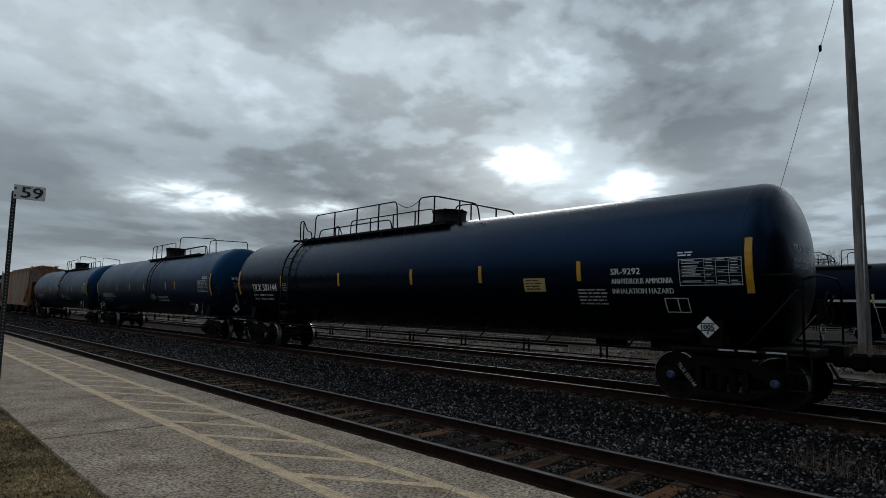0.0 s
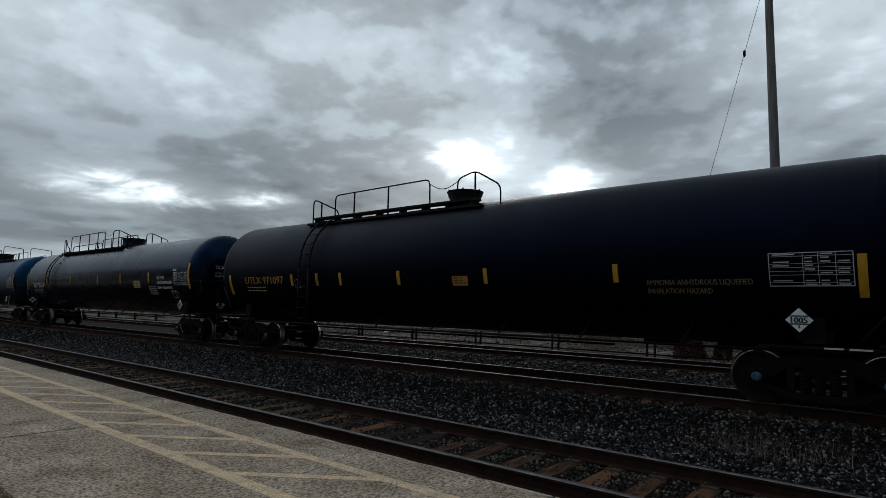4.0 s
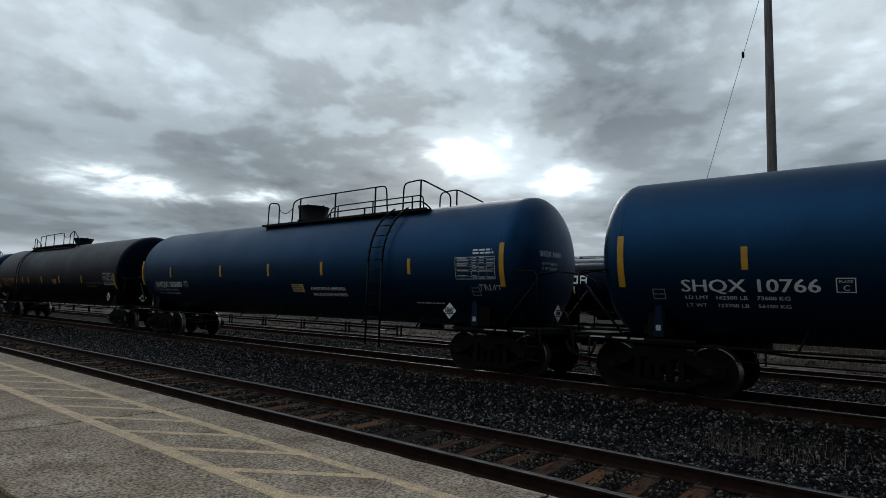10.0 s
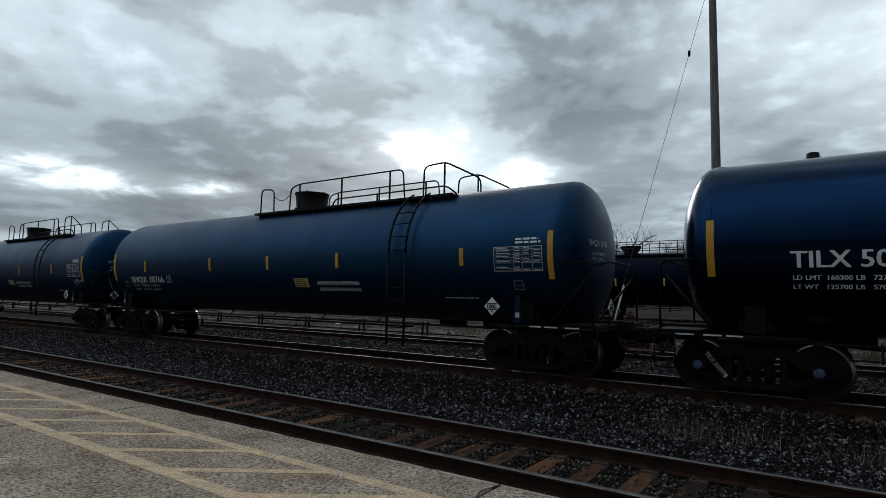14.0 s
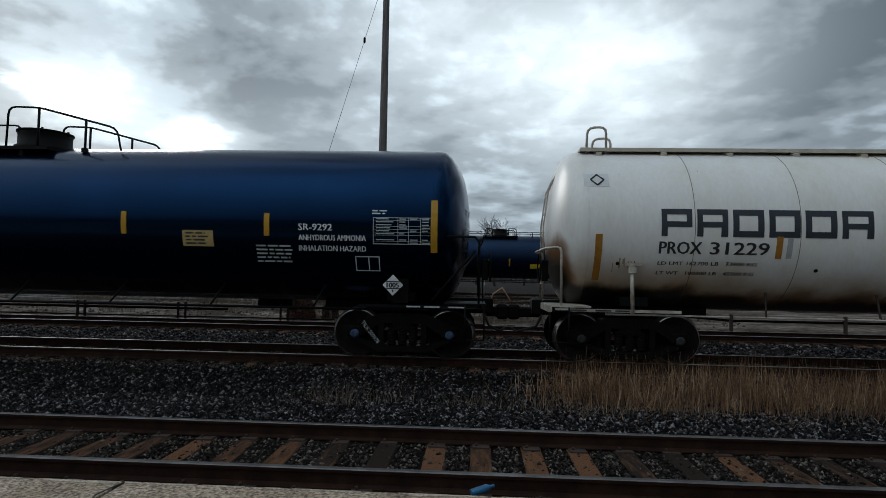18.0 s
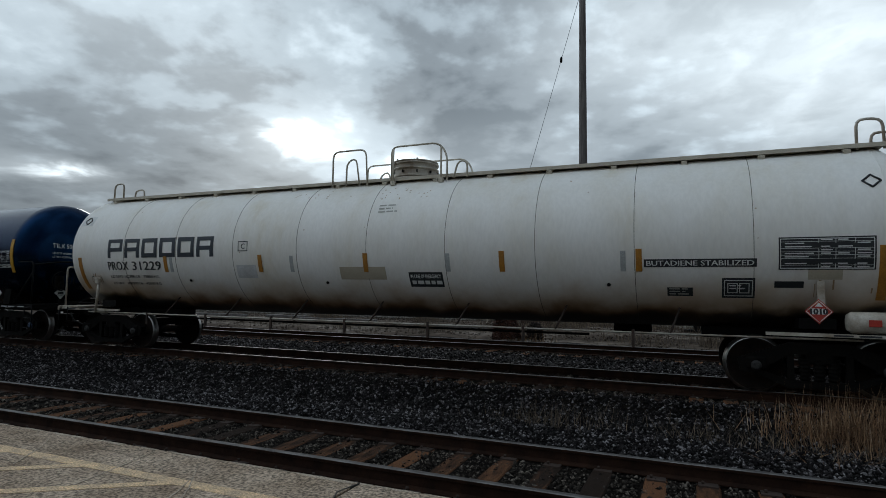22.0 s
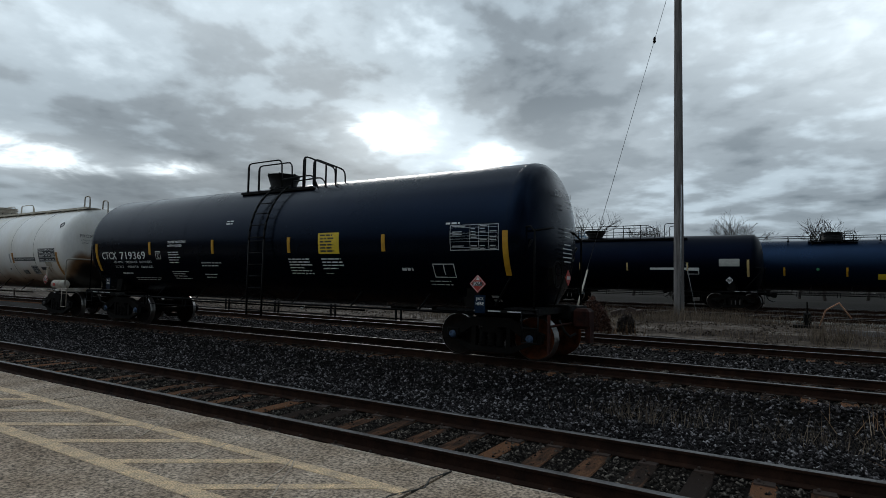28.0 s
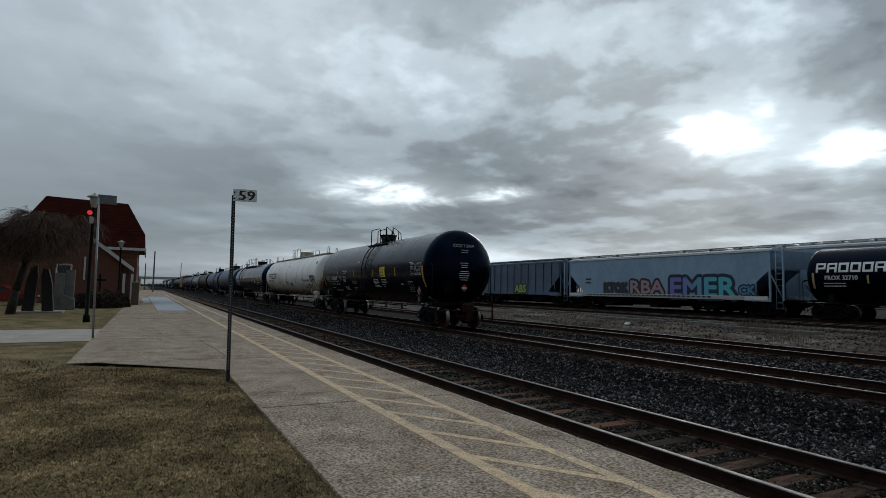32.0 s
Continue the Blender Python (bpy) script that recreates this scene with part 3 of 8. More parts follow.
RUBBER = paint("rubber", (0.015, 0.015, 0.015), rough=0.9)
GLASS = glass("dark_window_glass")
SIGN_WHITE = paint("sign_white", (0.8, 0.81, 0.82), (0.74, 0.75, 0.76), rough=0.5, scale=5, grit=0.04)


# ---- building blocks ----
def box(bm, c, s, rz=0.0, ry=0.0, rx=0.0, bevel=0.0):
    m = pose(*c, rx, ry, rz) @ Matrix.Diagonal((*s, 1))
    vs = [bm.verts.new(m @ Vector((x, y, z))) for x in (-0.5, 0.5) for y in (-0.5, 0.5) for z in (-0.5, 0.5)]
    fs = [bm.faces.new([vs[i] for i in f]) for f in ((0, 1, 3, 2), (4, 6, 7, 5), (0, 4, 5, 1), (2, 3, 7, 6), (0, 2, 6, 4), (1, 5, 7, 3))]
    if bevel:
        es = list({e for f in fs for e in f.edges})
        bmesh.ops.bevel(bm, geom=es, offset=bevel, segments=1, affect="EDGES")
    return vs


def rod(bm, p0, p1, r0, r1=None, seg=6, caps=True):
    p0, p1 = Vector(p0), Vector(p1)
    r1 = r0 if r1 is None else r1
    d = (p1 - p0).normalized()
    a = d.orthogonal().normalized()
    b = d.cross(a)
    rings = []
    for p, r in ((p0, r0), (p1, r1)):
        rings.append([bm.verts.new(p + (a * math.cos(k) + b * math.sin(k)) * r) for k in (2 * math.pi * i / seg for i in range(seg))])
    for i in range(seg):
        f = bm.faces.new((rings[0][i], rings[0][(i + 1) % seg], rings[1][(i + 1) % seg], rings[1][i]))
        f.smooth = True
    if caps:
        bm.faces.new(rings[0][::-1])
        bm.faces.new(rings[1])


def pipe(bm, pts, r, seg=6):
    """One bent tube through the points, mitred at the bends."""
    pts = [Vector(q) for q in pts]
    ways = [(q - p).normalized() for p, q in zip(pts[:-1], pts[1:])]
    up = ways[0].orthogonal().normalized()
    old = None
    for i, p in enumerate(pts):
        d = ways[min(i, len(ways) - 1)] + ways[max(i - 1, 0)]
        d = d.normalized() if d.length > 0.05 else ways[min(i, len(ways) - 1)]
        up = (up - d * up.dot(d)).normalized()
        side = d.cross(up)
        ring = [bm.verts.new(p + (up * math.cos(k) + side * math.sin(k)) * r) for k in (2 * math.pi * j / seg for j in range(seg))]
        if old:
            for j in range(seg):
                bm.faces.new((old[j], old[(j + 1) % seg], ring[(j + 1) % seg], ring[j])).smooth = True
        else:
            bm.faces.new(ring[::-1])
        old = ring
    bm.faces.new(old)


def lathe(bm, profile, axis="x", seg=40, c=(0, 0, 0)):
    """Turns (along, radius) pairs about an axis through c."""
    rings = []
    for x, r in profile:
        ring = []
        for i in range(seg):
            k = 2 * math.pi * i / seg
            u, v = r * math.cos(k), r * math.sin(k)
            p = {"x": (x, u, v), "y": (u, x, v), "z": (u, v, x)}[axis]
            ring.append(bm.verts.new(Vector(p) + Vector(c)))
        rings.append(ring)
    for a, b in zip(rings[:-1], rings[1:]):
        for i in range(seg):
            f = bm.faces.new((a[i], a[(i + 1) % seg], b[(i + 1) % seg], b[i]))
            f.smooth = True
    bm.faces.new(rings[0][::-1])
    bm.faces.new(rings[-1])


def prism(bm, poly, y0, y1, plane="xz"):
    """A flat outline given thickness. plane xz: from y0 to y1; yz: from x = y0 to y1; xy: from z = y0 to y1."""
    put = {"xz": lambda a, b, d: (a, d, b), "yz": lambda a, b, d: (d, a, b), "xy": lambda a, b, d: (a, b, d)}[plane]
    f = [bm.verts.new(put(a, b, y0)) for a, b in poly]
    g = [bm.verts.new(put(a, b, y1)) for a, b in poly]
    bm.faces.new(f)
    bm.faces.new(g[::-1])
    n = len(poly)
    for i in range(n):
        bm.faces.new((f[i], g[i], g[(i + 1) % n], f[(i + 1) % n]))


def mesh_of(name, bm, material):
    bmesh.ops.recalc_face_normals(bm, faces=bm.faces)
    me = bpy.data.meshes.new(name)
    bm.to_mesh(me)
    bm.free()
    for m in material if isinstance(material, (list, tuple)) else (material,):
        me.materials.append(m)
    return me


def part(name, bm, material, parent, label="", at=None):
    me = bm if isinstance(bm, bpy.types.Mesh) else mesh_of(name, bm, material)
    ob = new(name, me)
    ob.parent = parent
    if at is not None:
        ob.matrix_basis = at
    if label:
        ob["label"] = label
    return ob


def thing(name, at, label, category, group="", kind="", bm=None, material=None):
    ob = new(name, mesh_of(name, bm, material) if bm is not None else None)
    ob.matrix_basis = at
    return tagged(ob, label, category, group, kind)


def raw_mesh(name, verts, faces, material, smooth=False):
    """A mesh from whole arrays; faces is an n x 3 or n x 4 array."""
    me = bpy.data.meshes.new(name)
    verts, faces = np.asarray(verts, "f"), np.asarray(faces, "i")
    n, k = faces.shape
    me.vertices.add(len(verts))
    me.vertices.foreach_set("co", verts.ravel())
    me.loops.add(n * k)
    me.loops.foreach_set("vertex_index", faces.ravel())
    me.polygons.add(n)
    me.polygons.foreach_set("loop_start", np.arange(0, n * k, k))
    me.polygons.foreach_set("loop_total", np.full(n, k))
    me.update(calc_edges=True)
    me.materials.append(material)
    if smooth:
        me.shade_smooth()
    return me


LETTERS = {}


def letters(text):
    """The outline mesh of a line of text: points scaled to a cap height of 1, from x = 0, and its faces."""
    if text not in LETTERS:
        cu = bpy.data.curves.new("lettering", "FONT")
        cu.body, cu.size, cu.resolution_u = text, 1.0, 2
        ob = bpy.data.objects.new("lettering", cu)
        me = bpy.data.meshes.new_from_object(ob)
        bpy.data.objects.remove(ob)
        pts = np.array([v.co[:2] for v in me.vertices])
        pts[:, 0] -= pts[:, 0].min()
        pts /= 0.69
        LETTERS[text] = pts, [tuple(p.vertices) for p in me.polygons]
        bpy.data.meshes.remove(me)
    return LETTERS[text]


# ---- ground, tracks, platform ----
TRACKS = ((6.12, 0.0), (11.9, 0.2), (18.1, 0.18), (31.0, 0.5), (36.0, 0.55), (40.6, 0.6))    # centre line, height of the rail tops
PROFILE = ((-2500, 0.1), (-60, 0.1), (1.46, 0.1), (1.5, -0.12), (4.3, -0.2), (7.6, -0.185), (8.3, -0.22), (9.3, -0.27), (10.1, -0.12), (10.45, 0.0), (13.4, 0.01),
           (14.2, -0.05), (15.4, -0.09), (16.4, -0.02), (19.7, -0.01), (20.6, 0.02), (21.6, 0.2), (24.5, 0.36), (27.4, 0.38), (29.3, 0.31), (43, 0.4), (47, 0.3), (70, 0.4), (2500, 0.5))


def ground_z(y):
    return float(np.interp(y, [p[0] for p in PROFILE], [p[1] for p in PROFILE]))


def build_ground():
    ys = sorted({p[0] for p in PROFILE} | {20.9, 22.4, 23.4, 25.5, 26.5, 28.3, 45, 55, -8, -20})
    xs = sorted(set(np.linspace(-60, 30, 121).tolist()) | {-2500, -900, -400, -250, -160, -110, -80, 45, 70, 120, 250, 600, 2500})
    verts, faces, mats = [], [], []
    for y in ys:
        for x in xs:
            rough = 0.05 if 20.3 < y < 28.6 else 0.012 if 7 < y < 60 else 0.0
            verts.append((x, y, ground_z(y) + rough * noise.noise((x * 0.8, y * 0.8, 0)) * 2))
    n = len(xs)
    for j in range(len(ys) - 1):
        ym = (ys[j] + ys[j + 1]) / 2
        # dark bed along the tracks, and over the yard floor out to y = 70
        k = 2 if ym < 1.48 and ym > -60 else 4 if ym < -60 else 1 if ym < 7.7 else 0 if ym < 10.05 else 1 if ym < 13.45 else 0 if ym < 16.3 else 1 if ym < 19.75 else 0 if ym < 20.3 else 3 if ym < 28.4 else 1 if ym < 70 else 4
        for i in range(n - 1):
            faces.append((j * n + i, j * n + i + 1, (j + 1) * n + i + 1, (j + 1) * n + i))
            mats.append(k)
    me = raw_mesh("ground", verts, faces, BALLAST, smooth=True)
    for m in (DARK_BED, LAWN, DIRT, FIELD):
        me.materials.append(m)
    me.polygons.foreach_set("material_index", mats)
    tagged(new("ground", me), "dark ballast, pale dirt strip and winter lawn", "ground", kind="structure")


build_ground()

RAIL_SHAPE = ((-0.075, -0.172), (0.075, -0.172), (0.075, -0.16), (0.012, -0.14), (0.012, -0.045), (0.036, -0.035), (0.037, -0.008), (0.028, 0.0), (-0.028, 0.0), (-0.037, -0.008), (-0.036, -0.035), (-0.012, -0.045), (-0.012, -0.14), (-0.075, -0.16))


def rail_mesh(x0, x1):
    bm = bmesh.new()
    prism(bm, RAIL_SHAPE, x0, x1, "yz")
    me = mesh_of("rail", bm, (RAIL_SIDE, RAIL_TOP))
    for p in me.polygons:
        if abs(p.center.z) < 0.006 and abs(p.normal.z) > 0.5:
            p.material_index = 1
    return me


def tie_mesh():
    bm = bmesh.new()
    box(bm, (0, 0, -0.09), (0.23, 2.6, 0.18), bevel=0.012)
    return mesh_of("tie", bm, TIE)


def plate_mesh():
    bm = bmesh.new()
    for y in (-0.7525, 0.7525):
        box(bm, (0, y, 0.008), (0.19, 0.34, 0.018))
        for s in (-1, 1):
            rod(bm, (0.05 * s, y + 0.1 * s, 0.015), (0.05 * s, y + 0.1 * s, 0.045), 0.016, seg=5)
    return mesh_of("tie_plate", bm, PLATE)


RAIL_LONG, TIE_ONE, PLATE_ONE = rail_mesh(-420, 160), tie_mesh(), plate_mesh()


def build_track(k, y, z, near_ties, far_x):
    """near_ties: stretch of single ties; the others lie in one mesh."""
    label = ("jointed main track on rust-brown wooden ties", "main track under the passing train", "empty siding on half-buried ties", "empty yard track", "yard track under standing cars", "yard track farthest back")[k]
    t = thing("railway_track", pose(0, y, z), label, "railway track", "parallel tracks", "structure")
    for s in (-1, 1):
        part("rail", RAIL_LONG, None, t, "steel rail with bright running surface", pose(0, 0.7525 * s, 0))
    rng = random.Random(40 + k)
    top = -0.176
    more = bmesh.new()
    x = far_x[0]
    while x < far_x[1]:
        dx, dz, a = rng.uniform(-0.03, 0.03), rng.uniform(-0.012, 0.004), rng.uniform(-1.2, 1.2)
        if near_ties[0] < x < near_ties[1]:
            tie = part("tie", TIE_ONE, None, t, "", pose(x + dx, rng.uniform(-0.04, 0.04), top + dz, 0, 0, a))
            part("tie_plate", PLATE_ONE, None, tie)
        else:
            box(more, (x + dx, 0, top + dz - 0.09), (0.23, 2.6, 0.18), rz=a)
        x += 0.535
    if len(more.verts):
        tagged(part("distant_ties", more, TIE, t), kind="stuff")
    else:
        more.free()
    return t


for k, (y, z) in enumerate(TRACKS):
    build_track(k, y, z, ((-60, 22), (-22, 16), (-14, 14), (0, 0), (0, 0), (0, 0))[k], ((-150, 40), (-80, 40), (-60, 40), (-40, 25), (-60, 10), (-20, 20))[k])


def scatter(name, count, xr, yr, size, mat, label, seed, zoff=0.0, skip=None, power=1.0):
    """Many small angular stones on the ground in one mesh."""
    rng = np.random.default_rng(seed)
    u = rng.random(count)
    x = xr[0] + (xr[1] - xr[0]) * u
    y = yr[0] + (yr[1] - yr[0]) * rng.random(count)
    if skip is not None:
        ok = ~skip(x, y, rng)
        x, y = x[ok], y[ok]
    n = len(x)
    z = np.interp(y, [p[0] for p in PROFILE], [p[1] for p in PROFILE]) + zoff
    s = size * (0.45 + 0.9 * rng.random(n) ** 2)
    base = np.array([(1, 0, 0), (-1, 0, 0), (0, 1, 0), (0, -1, 0), (0, 0, 1), (0, 0, -1)], float)
    v = base[None] * (0.6 + 0.6 * rng.random((n, 6, 1))) + rng.normal(0, 0.22, (n, 6, 3))
    v *= s[:, None, None]
    a = rng.random(n) * 6.283
    c, q = np.cos(a)[:, None], np.sin(a)[:, None]
    v = np.stack([v[..., 0] * c - v[..., 1] * q, v[..., 0] * q + v[..., 1] * c, v[..., 2] * 0.8], -1)
    v += np.stack([x, y, z + s * 0.3], 1)[:, None]
    f = np.array([(0, 2, 4), (2, 1, 4), (1, 3, 4), (3, 0, 4), (2, 0, 5), (1, 2, 5), (3, 1, 5), (0, 3, 5)])
    faces = (f[None] + (np.arange(n) * 6)[:, None, None]).reshape(-1, 3)
    me = raw_mesh(name, v.reshape(-1, 3), faces, mat)
    return tagged(new(name, me), label, "ballast", kind="stuff")


def near_tie(x, y, rng):
    q = np.abs((x + 150 + 0.2675) % 0.535 - 0.2675) < 0.13
    return q & (rng.random(len(x)) < 0.85) | (np.abs(np.abs(y - 6.12) - 0.7525) < 0.09)


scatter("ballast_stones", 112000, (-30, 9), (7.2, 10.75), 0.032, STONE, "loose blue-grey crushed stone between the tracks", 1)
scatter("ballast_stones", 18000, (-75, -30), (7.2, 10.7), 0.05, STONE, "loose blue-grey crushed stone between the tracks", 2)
scatter("ballast_stones", 56000, (-9, 8), (4.6, 7.5), 0.024, RUSTY_STONE, "oily brown crushed stone between the ties", 3, skip=near_tie)
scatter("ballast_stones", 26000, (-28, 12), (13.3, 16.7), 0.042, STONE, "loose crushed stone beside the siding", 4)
scatter("ballast_stones", 20000, (-30, 10), (10.6, 13.3), 0.04, RUSTY_STONE, "loose crushed stone under the passing train", 5)
scatter("ballast_stones", 9000, (-50, -16), (4.6, 7.5), 0.045, RUSTY_STONE, "oily brown crushed stone between the ties", 8, skip=near_tie)
scatter("ballast_stones", 14000, (-28, 10), (16.7, 20.4), 0.045, RUSTY_STONE, "dark crushed stone in the siding", 7)
scatter("ballast_stones", 13000, (-16, -9), (4.6, 7.5), 0.032, RUSTY_STONE, "oily brown crushed stone between the ties", 10, skip=near_tie)
scatter("dirt_rubble", 9000, (-42, 4), (26.8, 28.6), 0.055, PALE_RUBBLE, "pale broken stone along the bank of the dirt strip", 9, 0.02)
scatter("dirt_rubble", 9000, (-34, 10), (20.6, 28.4), 0.05, DIRT, "scattered rubble on the dirt strip", 6)


def build_platform():
    p = thing("platform", pose(0, 0, 0), "weathered concrete station platform with yellow hatching", "platform", kind="structure")
    top, low = 0.13, -0.3
    joints = [12.0, 6.2, 0.0 - 2.45, -8.15, -13.95, -19.75, -25.5, -31.3, -37.0, -48, -60, -75, -95, -130, -190]
    rng = random.Random(5)
    for a, b in zip(joints[1:], joints[:-1]):
        bm = bmesh.new()
        inner = 1.46
        if b > -13:
            outline = [(a, inner), (b, inner), (b, 4.47), (a, 4.47)]
        else:
            outline = [(a, -1.35), (b, -1.35), (b, 4.47), (a, 4.47)]
        if b > -13 and a < -13:
            outline = [(a, -1.25), (-14.25, -1.2), (-12.1, 1.46), (b, 1.46), (b, 4.47), (a, 4.47)]
        sx = 0.016
        outline = [(x + (sx if x == a else -sx if x == b else 0), y) for x, y in outline]
        prism(bm, outline, low, top + rng.uniform(-0.003, 0.003), "xy")
        part("slab", bm, CONCRETE, p)
    bm = bmesh.new()
    prism(bm, [(-190, 1.6), (12, 1.6), (12, 4.4), (-190, 4.4)], low + 0.05, top - 0.03, "xy")
    part("joint_fill", bm, GAP, p)
    for y0, y1, x0, x1 in ((2.835, 2.985, -120, -2.5), (3.765, 3.895, -120, -2.5)):
        bm = bmesh.new()
        prism(bm, [(x0, y0), (x1, y0), (x1, y1), (x0, y1)], top - 0.02, top + 0.006, "xy")
        part("safety_line", bm, LINE, p, "worn pale yellow painted line")
    x = -4.01 - 19 * 1.117
    while x < -2.95:
        w = 0.11
        bm = bmesh.new()
        prism(bm, [(x, 2.975), (x + w * 1.7, 2.975), (min(x + w * 1.7 + 1.12, -2.5), 3.775), (min(x + 1.12, -2.5), 3.775)], top - 0.02, top + 0.0065, "xy")
        part("hatch_bar", bm, LINE, p)
        x += 1.117
    bm = bmesh.new()
    er = random.Random(17)
    x = -45.0
    while x < 6.0:
        a = er.uniform(0.12, 0.7)
        w0, w1 = er.uniform(0.015, 0.06), er.uniform(0.015, 0.06)
        prism(bm, [(x, 4.468), (x + a, 4.468), (x + a * 0.9, 4.468 - w1), (x + a * 0.2, 4.468 - w0)], top - 0.02, top + 0.006, "xy")
        x += a * er.uniform(0.9, 1.6)
    tagged(part("worn_edge", bm, EDGE, p, "chipped pale edge of the platform"), kind="stuff")
    bm = bmesh.new()
    prism(bm, [(-88, 0.3), (-41, 0.75), (-41, 2.55), (-88, 2.5)], top - 0.02, top + 0.006, "xy")
    part("boarding_mark", bm, BLUE_PAD, p, "pale blue-grey painted rectangle")
    bm = bmesh.new()
    prism(bm, [(-80, -0.35), (-58, -0.2), (-58, 0.45), (-80, 0.25)], top - 0.02, top + 0.006, "xy")
    part("boarding_mark", bm, BLUE_PAD, p, "pale blue-grey painted rectangle")
    for x0, y0, x1, y1 in ((-4.55, 3.4, -4.8, 4.4), (-3.5, 3.25, -3.85, 4.0), (-3.2, 3.1, -4.1, 4.3), (-5.6, 3.55, -6.3, 4.35), (-4.2, 4.0, -5.4, 4.25)):
        bm = bmesh.new()
        d = 0.008
        prism(bm, [(x0 - d, y0), (x0 + d, y0), ((x0 + x1) / 2 + d, (y0 + y1) / 2 + 0.06), (x1 + d * 0.4, y1), (x1 - d * 0.4, y1), ((x0 + x1) / 2 - d, (y0 + y1) / 2 + 0.06)], top - 0.02, top + 0.0074, "xy")
        part("scratch", bm, EDGE, p, "pale scrape in the concrete")
    # a crack that wanders from the edge
    bm = bmesh.new()
    pts = [(-2.45, 4.46), (-2.5, 4.2), (-2.42, 4.0), (-2.55, 3.7), (-2.47, 3.3), (-2.6, 2.8), (-2.44, 2.2), (-2.5, 1.5)]
    for (x0, y0), (x1, y1) in zip(pts[:-1], pts[1:]):
        prism(bm, [(x0 - 0.006, y0), (x0 + 0.006, y0), (x1 + 0.006, y1), (x1 - 0.006, y1)], top - 0.02, top + 0.007, "xy")
    part("crack", bm, GAP, p)
    bm = bmesh.new()
    rr = random.Random(8)
    for k in range(2):
        x0, y0 = -23 + 4 * k, 0.4 + 1.1 * k
        for i in range(9):
            x1, y1 = x0 + rr.uniform(0.4, 0.8), y0 + rr.uniform(-0.1, 0.1)
            prism(bm, [(x0, y0 - 0.005), (x1, y1 - 0.005), (x1, y1 + 0.005), (x0, y0 + 0.005)], top - 0.02, top + 0.0065, "xy")
            x0, y0 = x1, y1
    part("crack", bm, GAP, p)
    return p


build_platform()
path = thing("pavement", pose(0, 0, 0), "pale concrete footpath slabs across the lawn", "footpath", kind="structure")
for i in range(9):
    bm = bmesh.new()
    x0 = -1.35 - i * 1.9
    sk = 0.12
    prism(bm, [(-19.3 + i * sk, x0), (-24.3 + i * sk * 0.4, x0), (-24.3 + (i + 1) * sk * 0.4, x0 - 1.88), (-19.3 + (i + 1) * sk, x0 - 1.88)], 0.0, 0.125, "xy")
    part("slab", bm, SLAB, path)


def blades(name, count, place, height, width, mat, label, category, seed, lean=0.35):
    """Thin upright leaves or stems, each one triangle, in one mesh."""
    rng = np.random.default_rng(seed)
    x, y, z = place(rng, count)
    n = len(x)
    h = height * (0.45 + 0.75 * rng.random(n))
    a, b = rng.random(n) * 6.283, rng.random(n) * 6.283
    w = width * (0.6 + 0.8 * rng.random(n))
    dx, dy = np.cos(a) * w / 2, np.sin(a) * w / 2
    t = lean * rng.random(n) * h
    p0, p1 = np.stack([x - dx, y - dy, z], 1), np.stack([x + dx, y + dy, z], 1)
    p2 = np.stack([x + np.cos(b) * t, y + np.sin(b) * t, z + h], 1)
    me = raw_mesh(name, np.stack([p0, p1, p2], 1).reshape(-1, 3), np.arange(3 * n).reshape(-1, 3), mat)
    return tagged(new(name, me), label, category, kind="stuff")


def lawn_place(xr, yr, z):
    def f(rng, n):
        x, y = rng.uniform(*xr, n), rng.uniform(*yr, n)
        ok = (y < 1.45 - np.maximum(0, -(x + 12.1)) * 1.25) & ~((x > -24.6) & (x < -18.2) & (y < -1.3) & (x < -12.1) & (x > -24.4) & (x < -19.1)) & ((x > -14.2) | (y < -1.45))
        return x[ok], y[ok], np.full(ok.sum(), z)
    return f


blades("lawn_grass", 150000, lawn_place((-13, -2.2), (-4, 1.44), 0.09), 0.032, 0.02, BLADE, "short patchy brown and green winter turf", "grass", 11, 1.6)
blades("lawn_grass", 60000, lawn_place((-45, -12), (-14, 1.44), 0.09), 0.06, 0.03, BLADE, "short patchy brown and green winter turf", "grass", 12, 0.9)


def weeds_place(cx, cy, sx, sy):
    def f(rng, n):
        x, y = rng.normal(cx, sx, n), rng.normal(cy, sy, n)
        return x, y, np.interp(y, [p[0] for p in PROFILE], [p[1] for p in PROFILE])
    return f


def band_place(x0, x1, y0, y1):
    def f(rng, n):
        x = x0 + (x1 - x0) * rng.beta(1.5, 1.15, n)
        y = rng.uniform(y0, y1, n)
        return x, y, np.interp(y, [p[0] for p in PROFILE], [p[1] for p in PROFILE])
    return f


def clumped_place(x0, x1, y0, y1, seed, tight):
    """Stems gathered in clumps of uneven size, thinning out towards the far end."""
    def f(rng, n):
        own = np.random.default_rng(seed)
        k = 46
        cx, cy = x0 + (x1 - x0) * own.beta(0.9, 1.3, k), own.uniform(y0, y1, k)
        weight = own.random(k) ** 1.5 + 0.08
        pick = rng.choice(k, n, p=weight / weight.sum())
        x, y = cx[pick] + rng.normal(0, tight, n), cy[pick] + rng.normal(0, tight * 0.45, n)
        return x, y, np.interp(y, [p[0] for p in PROFILE], [p[1] for p in PROFILE])
    return f


